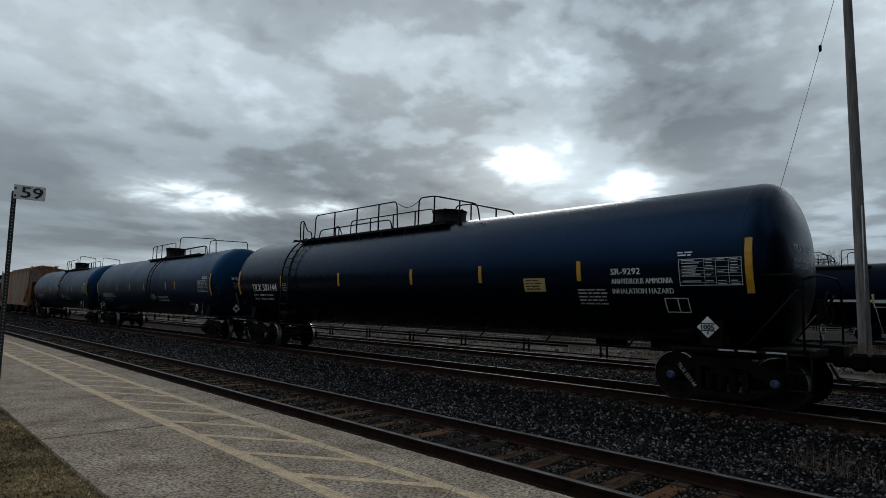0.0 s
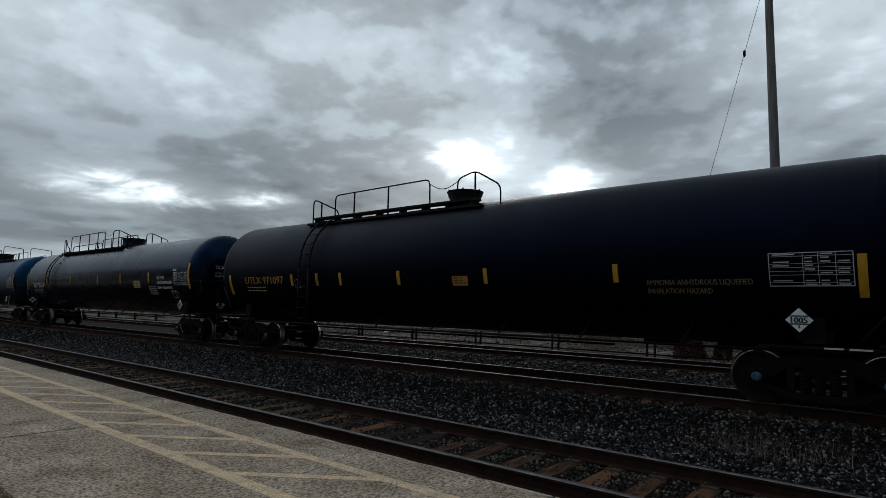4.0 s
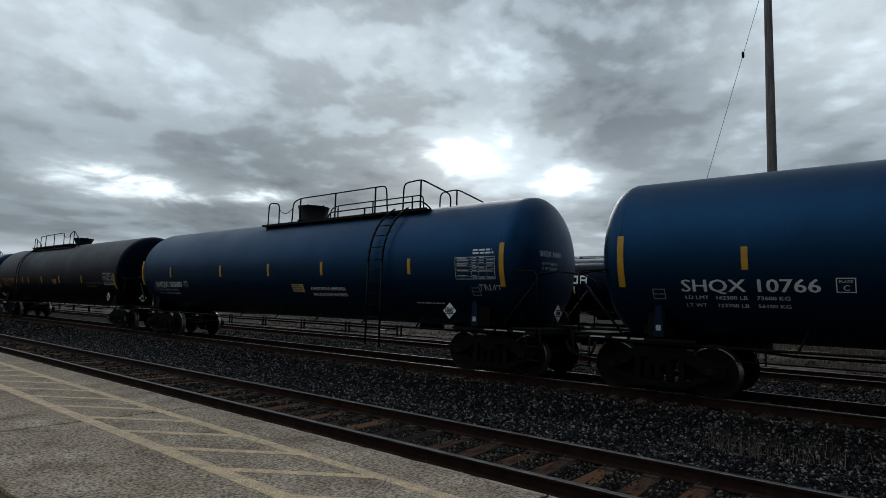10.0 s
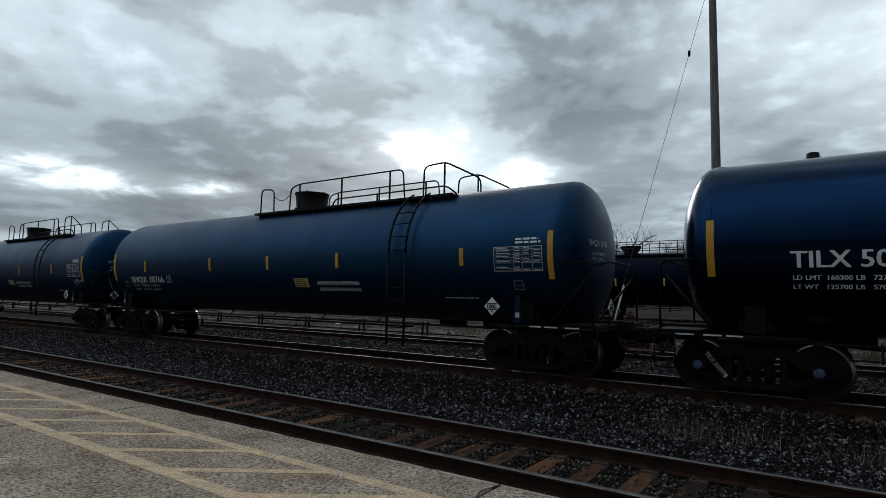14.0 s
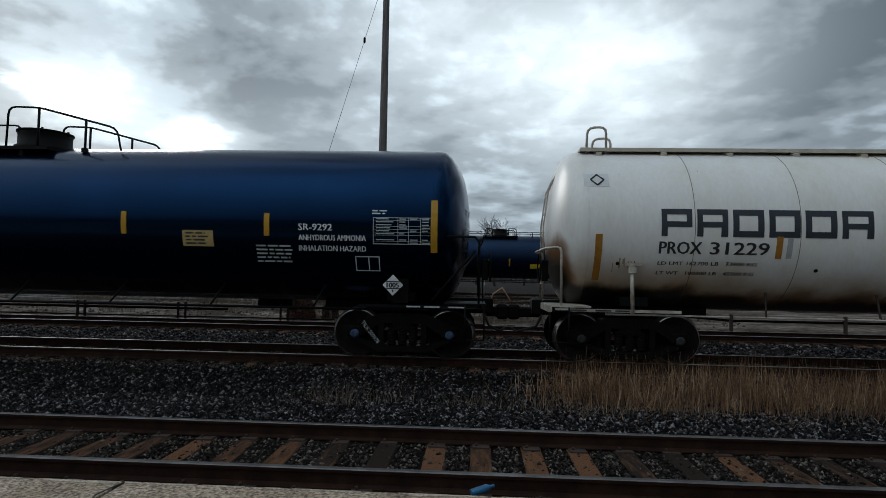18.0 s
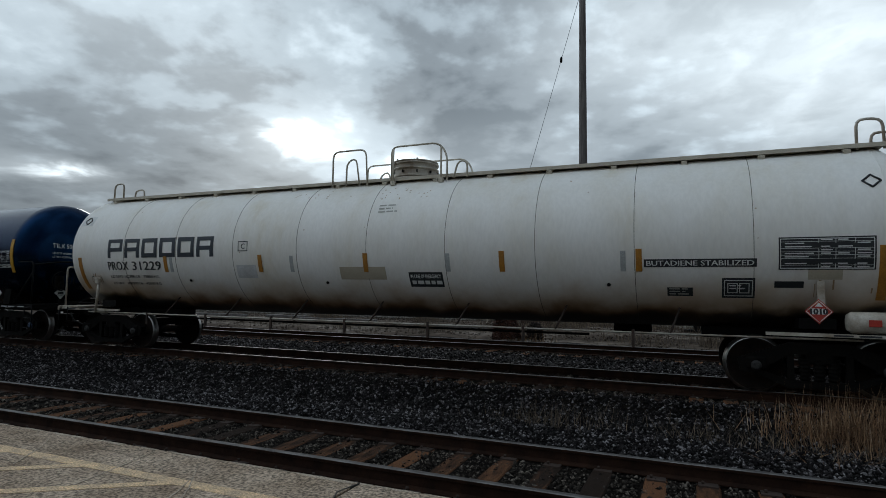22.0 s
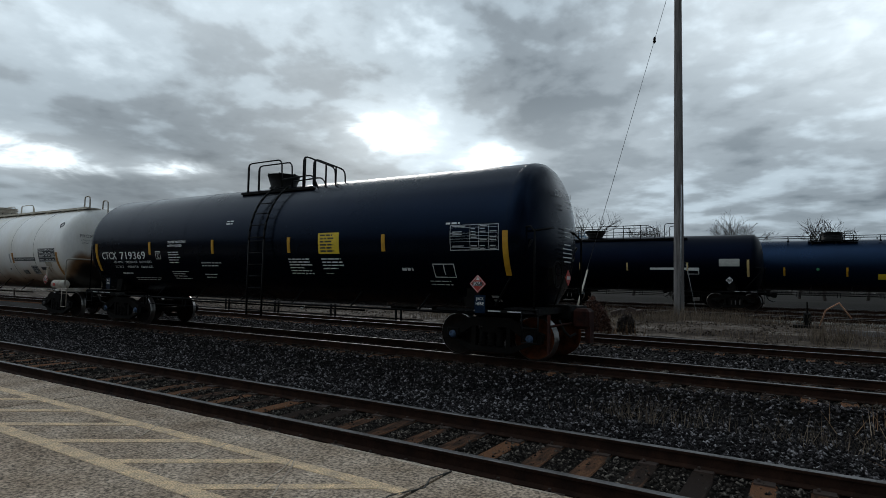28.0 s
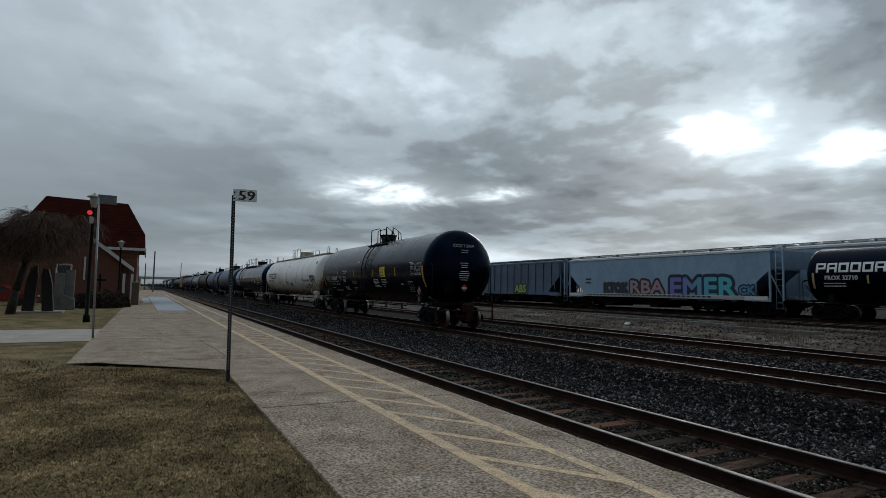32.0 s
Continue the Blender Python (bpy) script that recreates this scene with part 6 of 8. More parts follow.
    for x, z in ((-8.4, 1.85), (-4.95, 1.78), (-1.0, 1.75), (4.9, 1.75)):
        bm = bmesh.new()
        q = sk.at(x, sk.arc(z), 0)
        lathe(bm, [(-0.02, 0.028), (0.0, 0.034), (0.03, 0.034)], "y", 12, tuple(q))
        part("drain_boss", bm, GRIME, car)
    for x in (-8.76, 8.78):
        bm = bmesh.new()
        a, b, c = 0.12, 3.36, 0.017
        for (p, q) in (((-a, 0), (0, a)), ((0, a), (a, 0)), ((a, 0), (0, -a)), ((0, -a), (-a, 0))):
            rod(bm, sk.at(x + p[0], sk.arc(b) + p[1], 0.006), sk.at(x + q[0], sk.arc(b) + q[1], 0.006), c, seg=4)
        part("lifting_mark", bm, INK, car)
    # stencilled box, rust that ran from the brackets, and the drum's bands
    bm = bmesh.new()
    ring_block(sk, bm, -3.34, -3.06, 2.45, 2.68, 0.018)
    sk.text(bm, "C", -3.25, 2.565, 0.12)
    part("stencil_box", bm, INK, car)
    rng = random.Random(91)
    for x, z1, n in ((-8.3, 1.9, 8), (8.1, 1.84, 5), (8.8, 1.7, 4)):
        bm = bmesh.new()
        for k in range(n):
            a = x + rng.uniform(-0.22, 0.22)
            w, h = rng.uniform(0.005, 0.014), rng.uniform(0.05, 0.22)
            zt = z1 + rng.uniform(-0.06, 0.06)
            sk.rect(bm, a - w, a + w, zt - h, zt, 0.002, False)
        tagged(part("rust_streaks", bm, RUST_STAIN, car, "thin rust runs below a bracket"), kind="stuff")
    rng = random.Random(58)
    for x0, x1, z0, z1, n in ((-2.2, -1.1, 3.62, 3.85, 16), (0.1, 1.6, 3.5, 3.8, 22), (-8.9, 8.9, 2.2, 3.7, 14)):
        bm = bmesh.new()
        for k in range(n):
            x, z = rng.uniform(x0, x1), rng.uniform(z0, z1)
            w, h = rng.uniform(0.006, 0.02), rng.uniform(0.006, 0.011)
            sk.rect(bm, x - w, x + w, z - h, z + h, 0.002, False, 1)
        tagged(part("paint_chips", bm, RUST_STAIN, car, "small rusty chips in the paint"), kind="stuff")
    for z in (4.16, 4.34, 4.46):
        bm = bmesh.new()
        lathe(bm, [(z, 0.505), (z + 0.005, 0.54), (z + 0.035, 0.54), (z + 0.04, 0.505)], "z", 24, (0.42, 0, 0))
        part("drum_band", bm, WHITE_STEEL, car)
    for k in range(10):
        a = k * 0.628 + 0.2
        bm = bmesh.new()
        box(bm, (0.42 + 0.53 * math.cos(a), 0.53 * math.sin(a), 4.27), (0.04, 0.03, 0.06), rz=math.degrees(a))
        part("drum_bolt", bm, GRIME, car)
    head_lettering(car, 18.0, 1.55, (("PROX 31229", -1.0, 2.98, 0.12, 0.85), ("LD LMT 162700 LB", -0.95, 2.82, 0.06, 0.62), ("LT WT 100300 LB", -0.93, 2.72, 0.06, 0.6)), INK)
    placard(car, 8.02, -1.44, 1.36, "1010", True)
    bm = bmesh.new()
    box(bm, (8.06, -1.42, 1.55), (0.1, 0.03, 0.55))
    part("placard_holder", bm, WHITE_STEEL, car)
    bm = bmesh.new()
    lathe(bm, [(-0.42, 0.02), (-0.4, 0.12), (-0.34, 0.165), (0.34, 0.165), (0.4, 0.12), (0.42, 0.02)], "x", 18, (8.8, -1.3, 1.2))
    part("air_reservoir", bm, WHITE_STEEL, car, "white air reservoir")
    bm = bmesh.new()
    box(bm, (8.72, -1.475, 1.2), (0.16, 0.01, 0.1))
    part("reservoir_label", bm, RED, car)
    bm = bmesh.new()
    rod(bm, (-8.15, -1.45, 0.95), (-8.15, -1.4, 1.75), 0.035, seg=8)
    box(bm, (-8.15, -1.44, 1.74), (0.16, 0.05, 0.16), bevel=0.02)
    box(bm, (-8.15, -1.46, 1.83), (0.3, 0.04, 0.05))
    part("anchor_bracket", bm, WHITE_STEEL, car)
    return car


def last_car(**kw):
    car, sk = tank_car("blue-black crude tank car at the train's end", 15.2, 1.64, TANK_INKY, BLACK_STEEL, (-7.38, -4.37, -1.38, 1.6, 4.57, 7.57), (15.3, 0.55), 2.68, rail_y=(-0.78, -0.4), truck_in=(0.81, 0.62), dome=(-0.42, 0.36, 0.44, 0.36), frames=FRAMES_CTC, walkway=(-1.1, 1.7), ladder_at=(0.3, 0.86, 0.62), zs=(2.22, 2.6), end_zs=(1.72, 2.6), cap="blue", brake=(False, True), **kw)
    lettering(car, sk, (("CTCX", -7.06, 2.2, 0.235, 0.82), ("719369", -6.02, 2.2, 0.235, 1.39),), WHITE)
    for i, (x, z, w, n, st, h) in enumerate(((-6.2, 1.65, 0.6, 1, 0.1, 0.04), (-3.46, 2.28, 0.7, 5, 0.075, 0.024), (-3.5, 1.72, 0.8, 4, 0.066, 0.022), (-1.98, 1.97, 0.9, 2, 0.08, 0.024), (-2.0, 1.65, 0.6, 2, 0.08, 0.024), (-5.6, 1.52, 1.7, 2, 0.06, 0.016), (1.54, 2.06, 0.78, 6, 0.07, 0.028), (2.66, 2.06, 0.7, 4, 0.075, 0.028), (2.7, 1.72, 0.35, 1, 0.1, 0.02), (-0.9, 3.1, 0.35, 2, 0.07, 0.035), (5.0, 1.83, 0.35, 1, 0.1, 0.06), (5.65, 1.58, 0.8, 2, 0.07, 0.02), (6.2, 2.78, 0.5, 1, 0.1, 0.04), (7.0, 1.28, 0.2, 2, 0.08, 0.05))):
        text_bars(car, sk, x, z, w, n, WHITE, 20 + i, st, h)
    lettering(car, sk, (("LD LMT   191200 LB   86700 KG", -6.43, 2.0, 0.075, 2.04), ("LT WT     94800 LB   43000 KG", -6.43, 1.85, 0.075, 2.04), ("THERMAL PROTECTION", -3.45, 2.58, 0.07, 0.85), ("SYSTEM EQUIPPED", -3.45, 2.47, 0.07, 0.68), ("C", -4.01, 2.17, 0.1, 0.08), ("PLATE", -4.03, 2.26, 0.04, 0.13)), WHITE)
    for x, z in ((-6.86, 1.3), (6.95, 1.13)):
        bm = bmesh.new()
        box(bm, (x, -1.47, z), (0.24, 0.02, 0.36))
        jack = part("jack_plate", bm, YARD_NAVY, car, "small dark blue jacking plate")
        flat_text(jack, "JACK", x - 0.09, -1.482, z + 0.08, 0.065, 0.18, WHITE)
        flat_text(jack, "HERE", x - 0.09, -1.482, z - 0.02, 0.065, 0.18, WHITE)
    bm = bmesh.new()
    sk.rect(bm, 2.6, 3.26, 2.18, 2.68)
    lab = part("warning_label", bm, LABEL_YELLOW, car, "bright yellow warning label with dark print")
    text_bars(lab, sk, 2.67, 2.62, 0.52, 6, INK, 3, 0.075, 0.04)
    data_panel(car, sk, 6.87, 2.48, 1.12, 0.52)
    bm = bmesh.new()
    ring_block(sk, bm, 5.82, 6.35, 1.66, 1.95, 0.018)
    ring_block(sk, bm, -4.09, -3.84, 2.08, 2.32, 0.018)
    sk.rect(bm, 6.08, 6.1, 1.72, 1.93, 0.007, False)
    part("stencil_box", bm, WHITE, car)
    placard(car, 6.87, -1.42, 1.54, "1268", True)
    # marks on the rear head, faced to the back
    head = bmesh.new()
    e = 15.32 / 2 + 0.585
    pts, faces = letters("CTCX 719369")
    k = 1.0 / pts[:, 0].max()
    vs = [head.verts.new((e - 0.12 + 0.03, -0.5 + a * k, 3.42 + b * 0.13)) for a, b in pts]
    for f in faces:
        head.faces.new([vs[i] for i in f])
    part("lettering", head, WHITE, car)
    bm = bmesh.new()
    rng = random.Random(4)
    for z in (3.3, 3.2, 2.75, 2.66, 2.57, 2.4, 2.31, 2.22, 2.13, 2.04):
        w = rng.uniform(0.3, 0.55)
        box(bm, (e + 0.02, 0, z), (0.012, w, 0.022))
    part("small_print", bm, WHITE, car)
    bm = bmesh.new()
    prism(bm, [(-0.17, 1.7), (0, 1.53), (0.17, 1.7), (0, 1.87)], e + 0.03, e + 0.045, "yz")
    rear = part("placard", bm, RED, car, "red diamond hazard placard")
    bm = bmesh.new()
    box(bm, (e + 0.048, 0, 1.7), (0.004, 0.2, 0.07))
    part("placard_mark", bm, WHITE, rear)
    for x in (-5.6, -2.7, 0.1, 3.0, 5.75):
        bm = bmesh.new()
        lathe(bm, [(x - 0.007, 1.63), (x - 0.004, 1.6445), (x + 0.004, 1.6445), (x + 0.007, 1.63)], "x", 64, (0, 0, ZC))
        part("weld_seam", bm, TANK_INKY, car)
    wheel = WHEELSETS[-1]
    wheel.data = wheel.data.copy()
    wheel.data.materials[0] = RUSTY_WHEEL
    wheel["label"] = "wheelset coated in fresh orange rust"
    # rust-red gear at the very end, with a raised cut lever
    bm = bmesh.new()
    box(bm, (8.62, 0, 0.86), (0.34, 0.42, 0.42), bevel=0.06)
    box(bm, (8.75, 0, 0.62), (0.1, 0.25, 0.5))
    rod(bm, (8.4, -1.35, 0.75), (8.4, 1.35, 0.75), 0.025)
    for y in (-1.35, 1.35):
        box(bm, (8.38, y, 0.6), (0.05, 0.05, 0.75))
    part("rear_draft_gear", bm, RUST_RED, car, "rust-red coupler and end frame")
    bm = bmesh.new()
    rod(bm, (8.3, -0.9, 1.1), (8.55, -1.0, 1.72), 0.02)
    part("cut_lever", bm, GRIME, car)
    return car


def hopper_car(label, L, H, mat, roof, ribs, moving, group, cap="dark", light=False, z0=1.05):
    """Covered hopper: body with sloped ends, roof with running board, bays below."""
    car = thing("covered_hopper", pose(0, 0, 0), label, "hopper car", group)
    e, w = L / 2, 1.55
    bm = bmesh.new()
    side = [(-e, H - 0.35), (-e + 0.06, H), (e - 0.06, H), (e, H - 0.35), (e, H - 1.15), (e - 1.75, z0 + 0.45), (e - 1.75, z0), (-e + 1.75, z0), (-e + 1.75, z0 + 0.45), (-e, H - 1.15)]
    prism(bm, side, -w, w)
    part("body", bm, mat, car)
    bm = bmesh.new()
    for s in (-1, 1):
        prism(bm, [(-e - 0.05, H), (e + 0.05, H), (e + 0.05, H + 0.12), (-e - 0.05, H + 0.12)], s * w, s * (w + 0.05))
        box(bm, (0, s * (w + 0.02), z0 + 0.12), (L - 0.3, 0.08, 0.26))
    prism(bm, [(-w - 0.03, H), (w + 0.03, H), (w - 0.25, H + 0.2), (0.5, H + 0.3), (-0.5, H + 0.3), (-w + 0.25, H + 0.2)], -e - 0.02, e + 0.02, "yz")
    part("roof", bm, roof, car)
    for s in (-1, 1):
        bm = bmesh.new()
        box(bm, (0, s * 0.55, H + 0.46), (L + 0.5, 0.26, 0.04))
        for i in range(9):
            box(bm, (-e + 0.4 + i * (L - 0.8) / 8, s * 0.55, H + 0.36), (0.08, 0.3, 0.18))
        part("running_board", bm, GALV, car)
    for i in range(10):
        bm = bmesh.new()
        box(bm, (-e + 0.9 + i * (L - 1.8) / 9, 0, H + 0.4), (1.2, 0.62, 0.12), bevel=0.02)
        part("hatch", bm, roof, car)
    if ribs:
        for i in range(ribs):
            x = -e + 0.15 + i * (L - 0.3) / (ribs - 1)
            zb = z0 if abs(x) < e - 1.75 else z0 + 0.45 + (abs(x) - e + 1.75) / 1.75 * (H - 1.6 - z0)
            bm = bmesh.new()
            box(bm, (x, -w - 0.045, (zb + H) / 2), (0.1, 0.09, H - zb))
            part("side_post", bm, mat, car)
    for s in (-1, 1):
        for y in (-w + 0.03, w - 0.03):
            bm = bmesh.new()
            box(bm, (s * (e - 0.02), y, (z0 + H) / 2 - 0.05), (0.12, 0.09, H - z0 + 0.1))
            box(bm, (s * (e - 0.85), y, z0 + 0.02), (1.75, 0.12, 0.2))
            rod(bm, (s * (e - 0.95), y, z0), (s * (e - 0.95), y, z0 + 1.25), 0.04, seg=5)
            part("corner_post", bm, mat, car)
        bm = bmesh.new()
        for x in (e + 0.35, e + 0.75):
            rod(bm, (s * x, -w + 0.05, 0.5), (s * x, -w + 0.05, H + 0.35), 0.025, seg=5)
        z = 0.55
        while z < H + 0.3:
            rod(bm, (s * (e + 0.35), -w + 0.05, z), (s * (e + 0.75), -w + 0.05, z), 0.014, seg=5)
            z += 0.36
        part("end_ladder", bm, mat, car)
        for y in (-w + 0.08, w - 0.08):
            bm = bmesh.new()
            box(bm, (s * (e + 0.8), y, (z0 + H) / 2), (0.1, 0.1, H - z0))
            rod(bm, (s * (e + 0.8), y, z0), (s * (e - 0.1), y, H - 1.25), 0.035, seg=5)
            box(bm, (s * (e + 0.4), y, H + 0.02), (0.9, 0.09, 0.09))
            part("end_post", bm, mat, car)
        bm = bmesh.new()
        box(bm, (s * (e + 0.8), 0, H - 0.55), (0.05, 2 * w - 0.1, 1.1))
        part("end_panel", bm, mat, car)
        bm = bmesh.new()
        box(bm, (s * (e + 0.4), 0, 1.02), (0.85, 2.9, 0.06))
        box(bm, (s * (e + 0.2), 0, 0.95), (2.2, 0.4, 0.3))
        box(bm, (s * (e + 0.95), 0, 0.86), (0.6, 0.24, 0.26), bevel=0.04)
        part("end_sill", bm, GRIME, car)
        bm = bmesh.new()
        prism(bm, [(s * (e - 0.05), z0), (s * (e - 0.05), H - 1.2), (s * (e - 1.7), z0 + 0.45), (s * (e - 1.7), z0)], -0.08, 0.08)
        part("end_web", bm, GRIME, car)
        truck(car, s * (e - 0.85), cap, moving, light)
    for i in range(3):
        x = (i - 1) * (L - 4.2) / 3
        bm = bmesh.new()
        prism(bm, [(x - (L - 4.2) / 6.2, z0), (x + (L - 4.2) / 6.2, z0), (x + 0.35, 0.42), (x - 0.35, 0.42)], -1.2, 1.2)
        box(bm, (x, 0, 0.36), (0.8, 2.5, 0.12))
        part("hopper_bay", bm, GRIME, car)
    return car


def flat_text(owner, s, x, y, z, h, width, mat, name="lettering", label=""):
    pts, faces = letters(s)
    k = width / pts[:, 0].max()
    bm = bmesh.new()
    vs = [bm.verts.new((x + a * k, y, z + b * h)) for a, b in pts]
    for f in faces:
        try:
            bm.faces.new([vs[i] for i in f])
        except ValueError:
            pass
    return part(name, bm, mat, owner, label)


TRAIN = []           # each car and where its middle lies along the train
TRACK_Y, TRACK_Z = TRACKS[1]


def couple(car, u):
    TRAIN.append((car, u))
    car.matrix_basis = pose(u, TRACK_Y, TRACK_Z)
    return car


couple(navy_car("TILX 501144", TANK_DARK, brake=(False, True)), -12.65)
couple(black_car(coupling=(1.2, 1.05)), 8.37)
BLUE = couple(blue_car("SHQX 10680", brake=(False, False)), 28.5)
scrawl = bmesh.new()
bsk2 = Skin(1.57)
old = None
for i in range(44):
    f = i / 43
    q = bsk2.at(7.95 + 0.62 * f + 0.03 * math.sin(f * 31), bsk2.arc(1.93) + 0.09 * math.sin(f * 40) * (1 - 0.4 * f), 0.008)
    if old is not None:
        rod(scrawl, old, q, 0.006, seg=4)
    old = q
part("chalk_scrawl", scrawl, DULL_WHITE, BLUE, "faint pale scrawl")
couple(blue_car("SHQX 10766", (-8.52, -6.42, -2.66, 0.07, 2.79, 6.55, 8.62), 7.25, -7.45), 48.3)
couple(navy_car("TILX 500978", TANK_NAVY, (-9.35, -6.11, -2.5, 1.0, 3.61, 6.31, 9.38), tuple((tuple((x + 0.3, z) for x, z in pts), tuple(p + 0.3 for p in posts)) for pts, posts in FRAMES_NAVY), -8.2, 2.0, (-5.55, -5.1, 0.95), brake=(False, True)), 69.15)
couple(white_car(coupling=(1.2, 1.15), brake=(True, False)), 90.22)
couple(last_car(coupling=(1.1, 0.9)), 109.4)
FLEET = "cars of the passing train"
fore_blue = couple(blue_car("SHQX 10652", (-8.71, -4.6, -2.2, 0.2, 3.4, 4.6, 8.71), frames=FRAMES_FORE, ladder_at=(1.1, 1.55, 1.6)), -33.6)
couple(copy_thing(fore_blue, pose(0, 0, 0)), -53.8)
couple(hopper_car("beige covered hopper streaked with rust", 15.6, 4.35, HOPPER_RUST, HOPPER_RUST, 0, True, FLEET), -73.5)
# the cars far ahead
far_black, _ = tank_car("black tank car far ahead in the train", 15.4, 1.55, TANK_BLACK, BLACK_STEEL, (-7.5, -3, 1.5, 7.5), dome=(0.2, 0.5, 0.6, 0.42), frames=FRAMES_CTC, walkway=(-1.4, 2.0), moving=False, light=True)
far_white, _ = tank_car("pale grey tank car far ahead in the train", 15.4, 1.55, TANK_WHITE, WHITE_STEEL, (-7.5, -3, 1.5, 7.5), dome=(0.2, 0.5, 0.6, 0.42), frames=FRAMES_CTC, walkway=(-1.4, 2.0), moving=False, light=True)
far_grey = hopper_car("grey covered hopper far ahead in the train", 15.6, 4.35, HOPPER_GREY, WHITE_ROOF, 12, False, FLEET, light=True)
u = -92.5
for i, src in enumerate((far_black, far_black, far_black, far_grey, far_black, far_black, far_white, far_black, far_grey, far_white, far_white, far_black, far_grey, far_white)):
    first = src in (far_black, far_white, far_grey) and not any(c is src for c, _ in TRAIN)
    couple(src if first else copy_thing(src, pose(0, 0, 0)), u)
    u -= 18.4


# ---- cars standing in the yard ----
YARD = "standing cars in the yard"
Y5, Z5 = TRACKS[4]
Y6, Z6 = TRACKS[5]
pale = hopper_car("pale blue covered hopper with teal spray-paint lettering", 19.0, 4.12, HOPPER_PALE, WHITE_ROOF, 0, False, YARD)
pale.matrix_basis = pose(-31.9, Y5, Z5)


def sprayed(car, y, s, x, z, h, w, fill, rim):
    """Bold spray-paint letters with a thick outline."""
    g = 0.23 * h
    for i in range(12):
        k = i * 0.5236
        flat_text(car, s, x + g * math.cos(k), y - 0.0006 * i, z + g * math.sin(k), h, w, rim, "spray_paint_outline")
    for i in range(8):
        k = i * 0.785
        flat_text(car, s, x + 0.05 * h * math.cos(k), y - 0.009 - 0.0006 * i, z + 0.05 * h * math.sin(k), h, w, fill, "spray_paint_letters")


sprayed(pale, -1.556, "EMER", 1.9, 1.2, 1.3, 5.25, EMER_FILL, EMER_RIM)
sprayed(pale, -1.575, "RBA", -2.05, 1.38, 0.95, 3.3, SALMON, BROWN_RIM)
sprayed(pale, -1.556, "KTOK", -5.0, 1.4, 0.72, 2.6, INK, SLATE)
sprayed(pale, -1.556, "CK", 7.4, 1.4, 0.55, 1.1, TEAL, EMER_RIM)
bm = bmesh.new()
box(bm, (0.0, -1.6245, 1.18), (15.6, 0.012, 0.2))
part("bottom_band", bm, PALE_GREY, pale, "pale band along the bottom of the side")
bm = bmesh.new()
for i in range(30):
    box(bm, (-7 + i * 0.42, -1.64, 1.2), (0.3, 0.012, 0.1))
part("small_print", bm, SLATE, pale)
bm = bmesh.new()
for z in (2.5, 2.2):
    box(bm, (-7.0, -1.558, z), (0.7, 0.012, 0.14))
part("reporting_mark", bm, INK, pale)
grey = hopper_car("grey-blue ribbed covered hopper with lime spray paint", 15.4, 4.12, HOPPER_GREY, HOPPER_GREY, 13, False, YARD)
grey.matrix_basis = pose(-50.4, Y5, Z5)
sprayed(grey, -1.655, "ABS", 0.3, 1.25, 0.75, 2.0, LIME, INK)
g2 = copy_thing(grey, pose(-68.6, Y5, Z5))
g2["label"] = "grey-blue ribbed covered hopper standing farther off"
yard_black, ysk = tank_car("black tank car with white emblem standing in yard", 18.1, 1.6, TANK_BLACK, BLACK_STEEL, (-8.85, -6.0, -3.1, -0.2, 2.62, 5.9, 8.9), dome=(0.26, 0.42, 0.62, 0.4), frames=((((-1.1, 3.95), (-1.1, 4.8), (3.6, 4.8), (3.95, 4.6), (4.0, 3.95)), (-0.4, 1.2, 2.2, 3.2)), (((-1.1, 4.4), (3.95, 4.4)), ()), (((4.55, 3.95), (4.55, 4.85), (5.3, 4.85), (5.3, 3.95)), ())), walkway=(-1.2, 5.8), zs=(2.1, 2.55), end_zs=(1.8, 2.7), moving=False, group=YARD, tape=LABEL_TAN)
yard_black.matrix_basis = pose(-10.93, Y5, Z5)
emblem(yard_black, ysk, -8.7, -5.05, 2.72, 3.26, WHITE)
lettering(yard_black, ysk, (("PROX 32710", -8.2, 2.42, 0.25, 1.7),), WHITE)
text_bars(yard_black, ysk, -8.3, 2.1, 1.6, 2, WHITE, 3, 0.15, 0.06)
bm = bmesh.new()
ysk.rect(bm, -2.87, -2.04, 2.02, 2.28)
lab = part("warning_label", bm, LABEL_TAN, yard_black)
bm = bmesh.new()
ysk.rect(bm, 7.5, 8.5, 2.35, 2.75)
part("data_panel", bm, PALE_GREY, yard_black, "pale printed data panel")
bm = bmesh.new()
ysk.rect(bm, 3.9, 6.5, 2.15, 2.27)
ring_block(ysk, bm, 5.9, 6.5, 1.9, 2.15, 0.04)
part("stencil_box", bm, WHITE, yard_black)
placard(yard_black, 8.0, -1.45, 1.6, "1005", False)
back_blue, bsk = tank_car("navy-blue tank car standing on back yard track", 16.6, 1.5, YARD_NAVY, BLACK_STEEL, (-8.1, -5.4, -2.4, 0.62, 3.6, 8.1), dome=(0, 0.5, 0.5, 0.4), frames=((((-1.05, 3.95), (-1.05, 4.5), (-0.55, 4.5)), (-0.55,)), (((0.55, 4.5), (1.1, 4.5), (1.1, 3.95)), (0.55,)), (((-8.2, 4.25), (8.2, 4.25)), (-6, -4, -2.2, 2.2, 4, 6))), walkway=(-1.2, 1.2), zs=(1.9, 2.4), end_zs=(1.7, 2.6), moving=False, light=True, group=YARD)
back_blue.matrix_basis = pose(1.95, Y6, Z6)
bm = bmesh.new()
bsk.rect(bm, 2.0, 2.7, 1.75, 2.05)
part("warning_label", bm, LABEL_YELLOW, back_blue)
bm = bmesh.new()
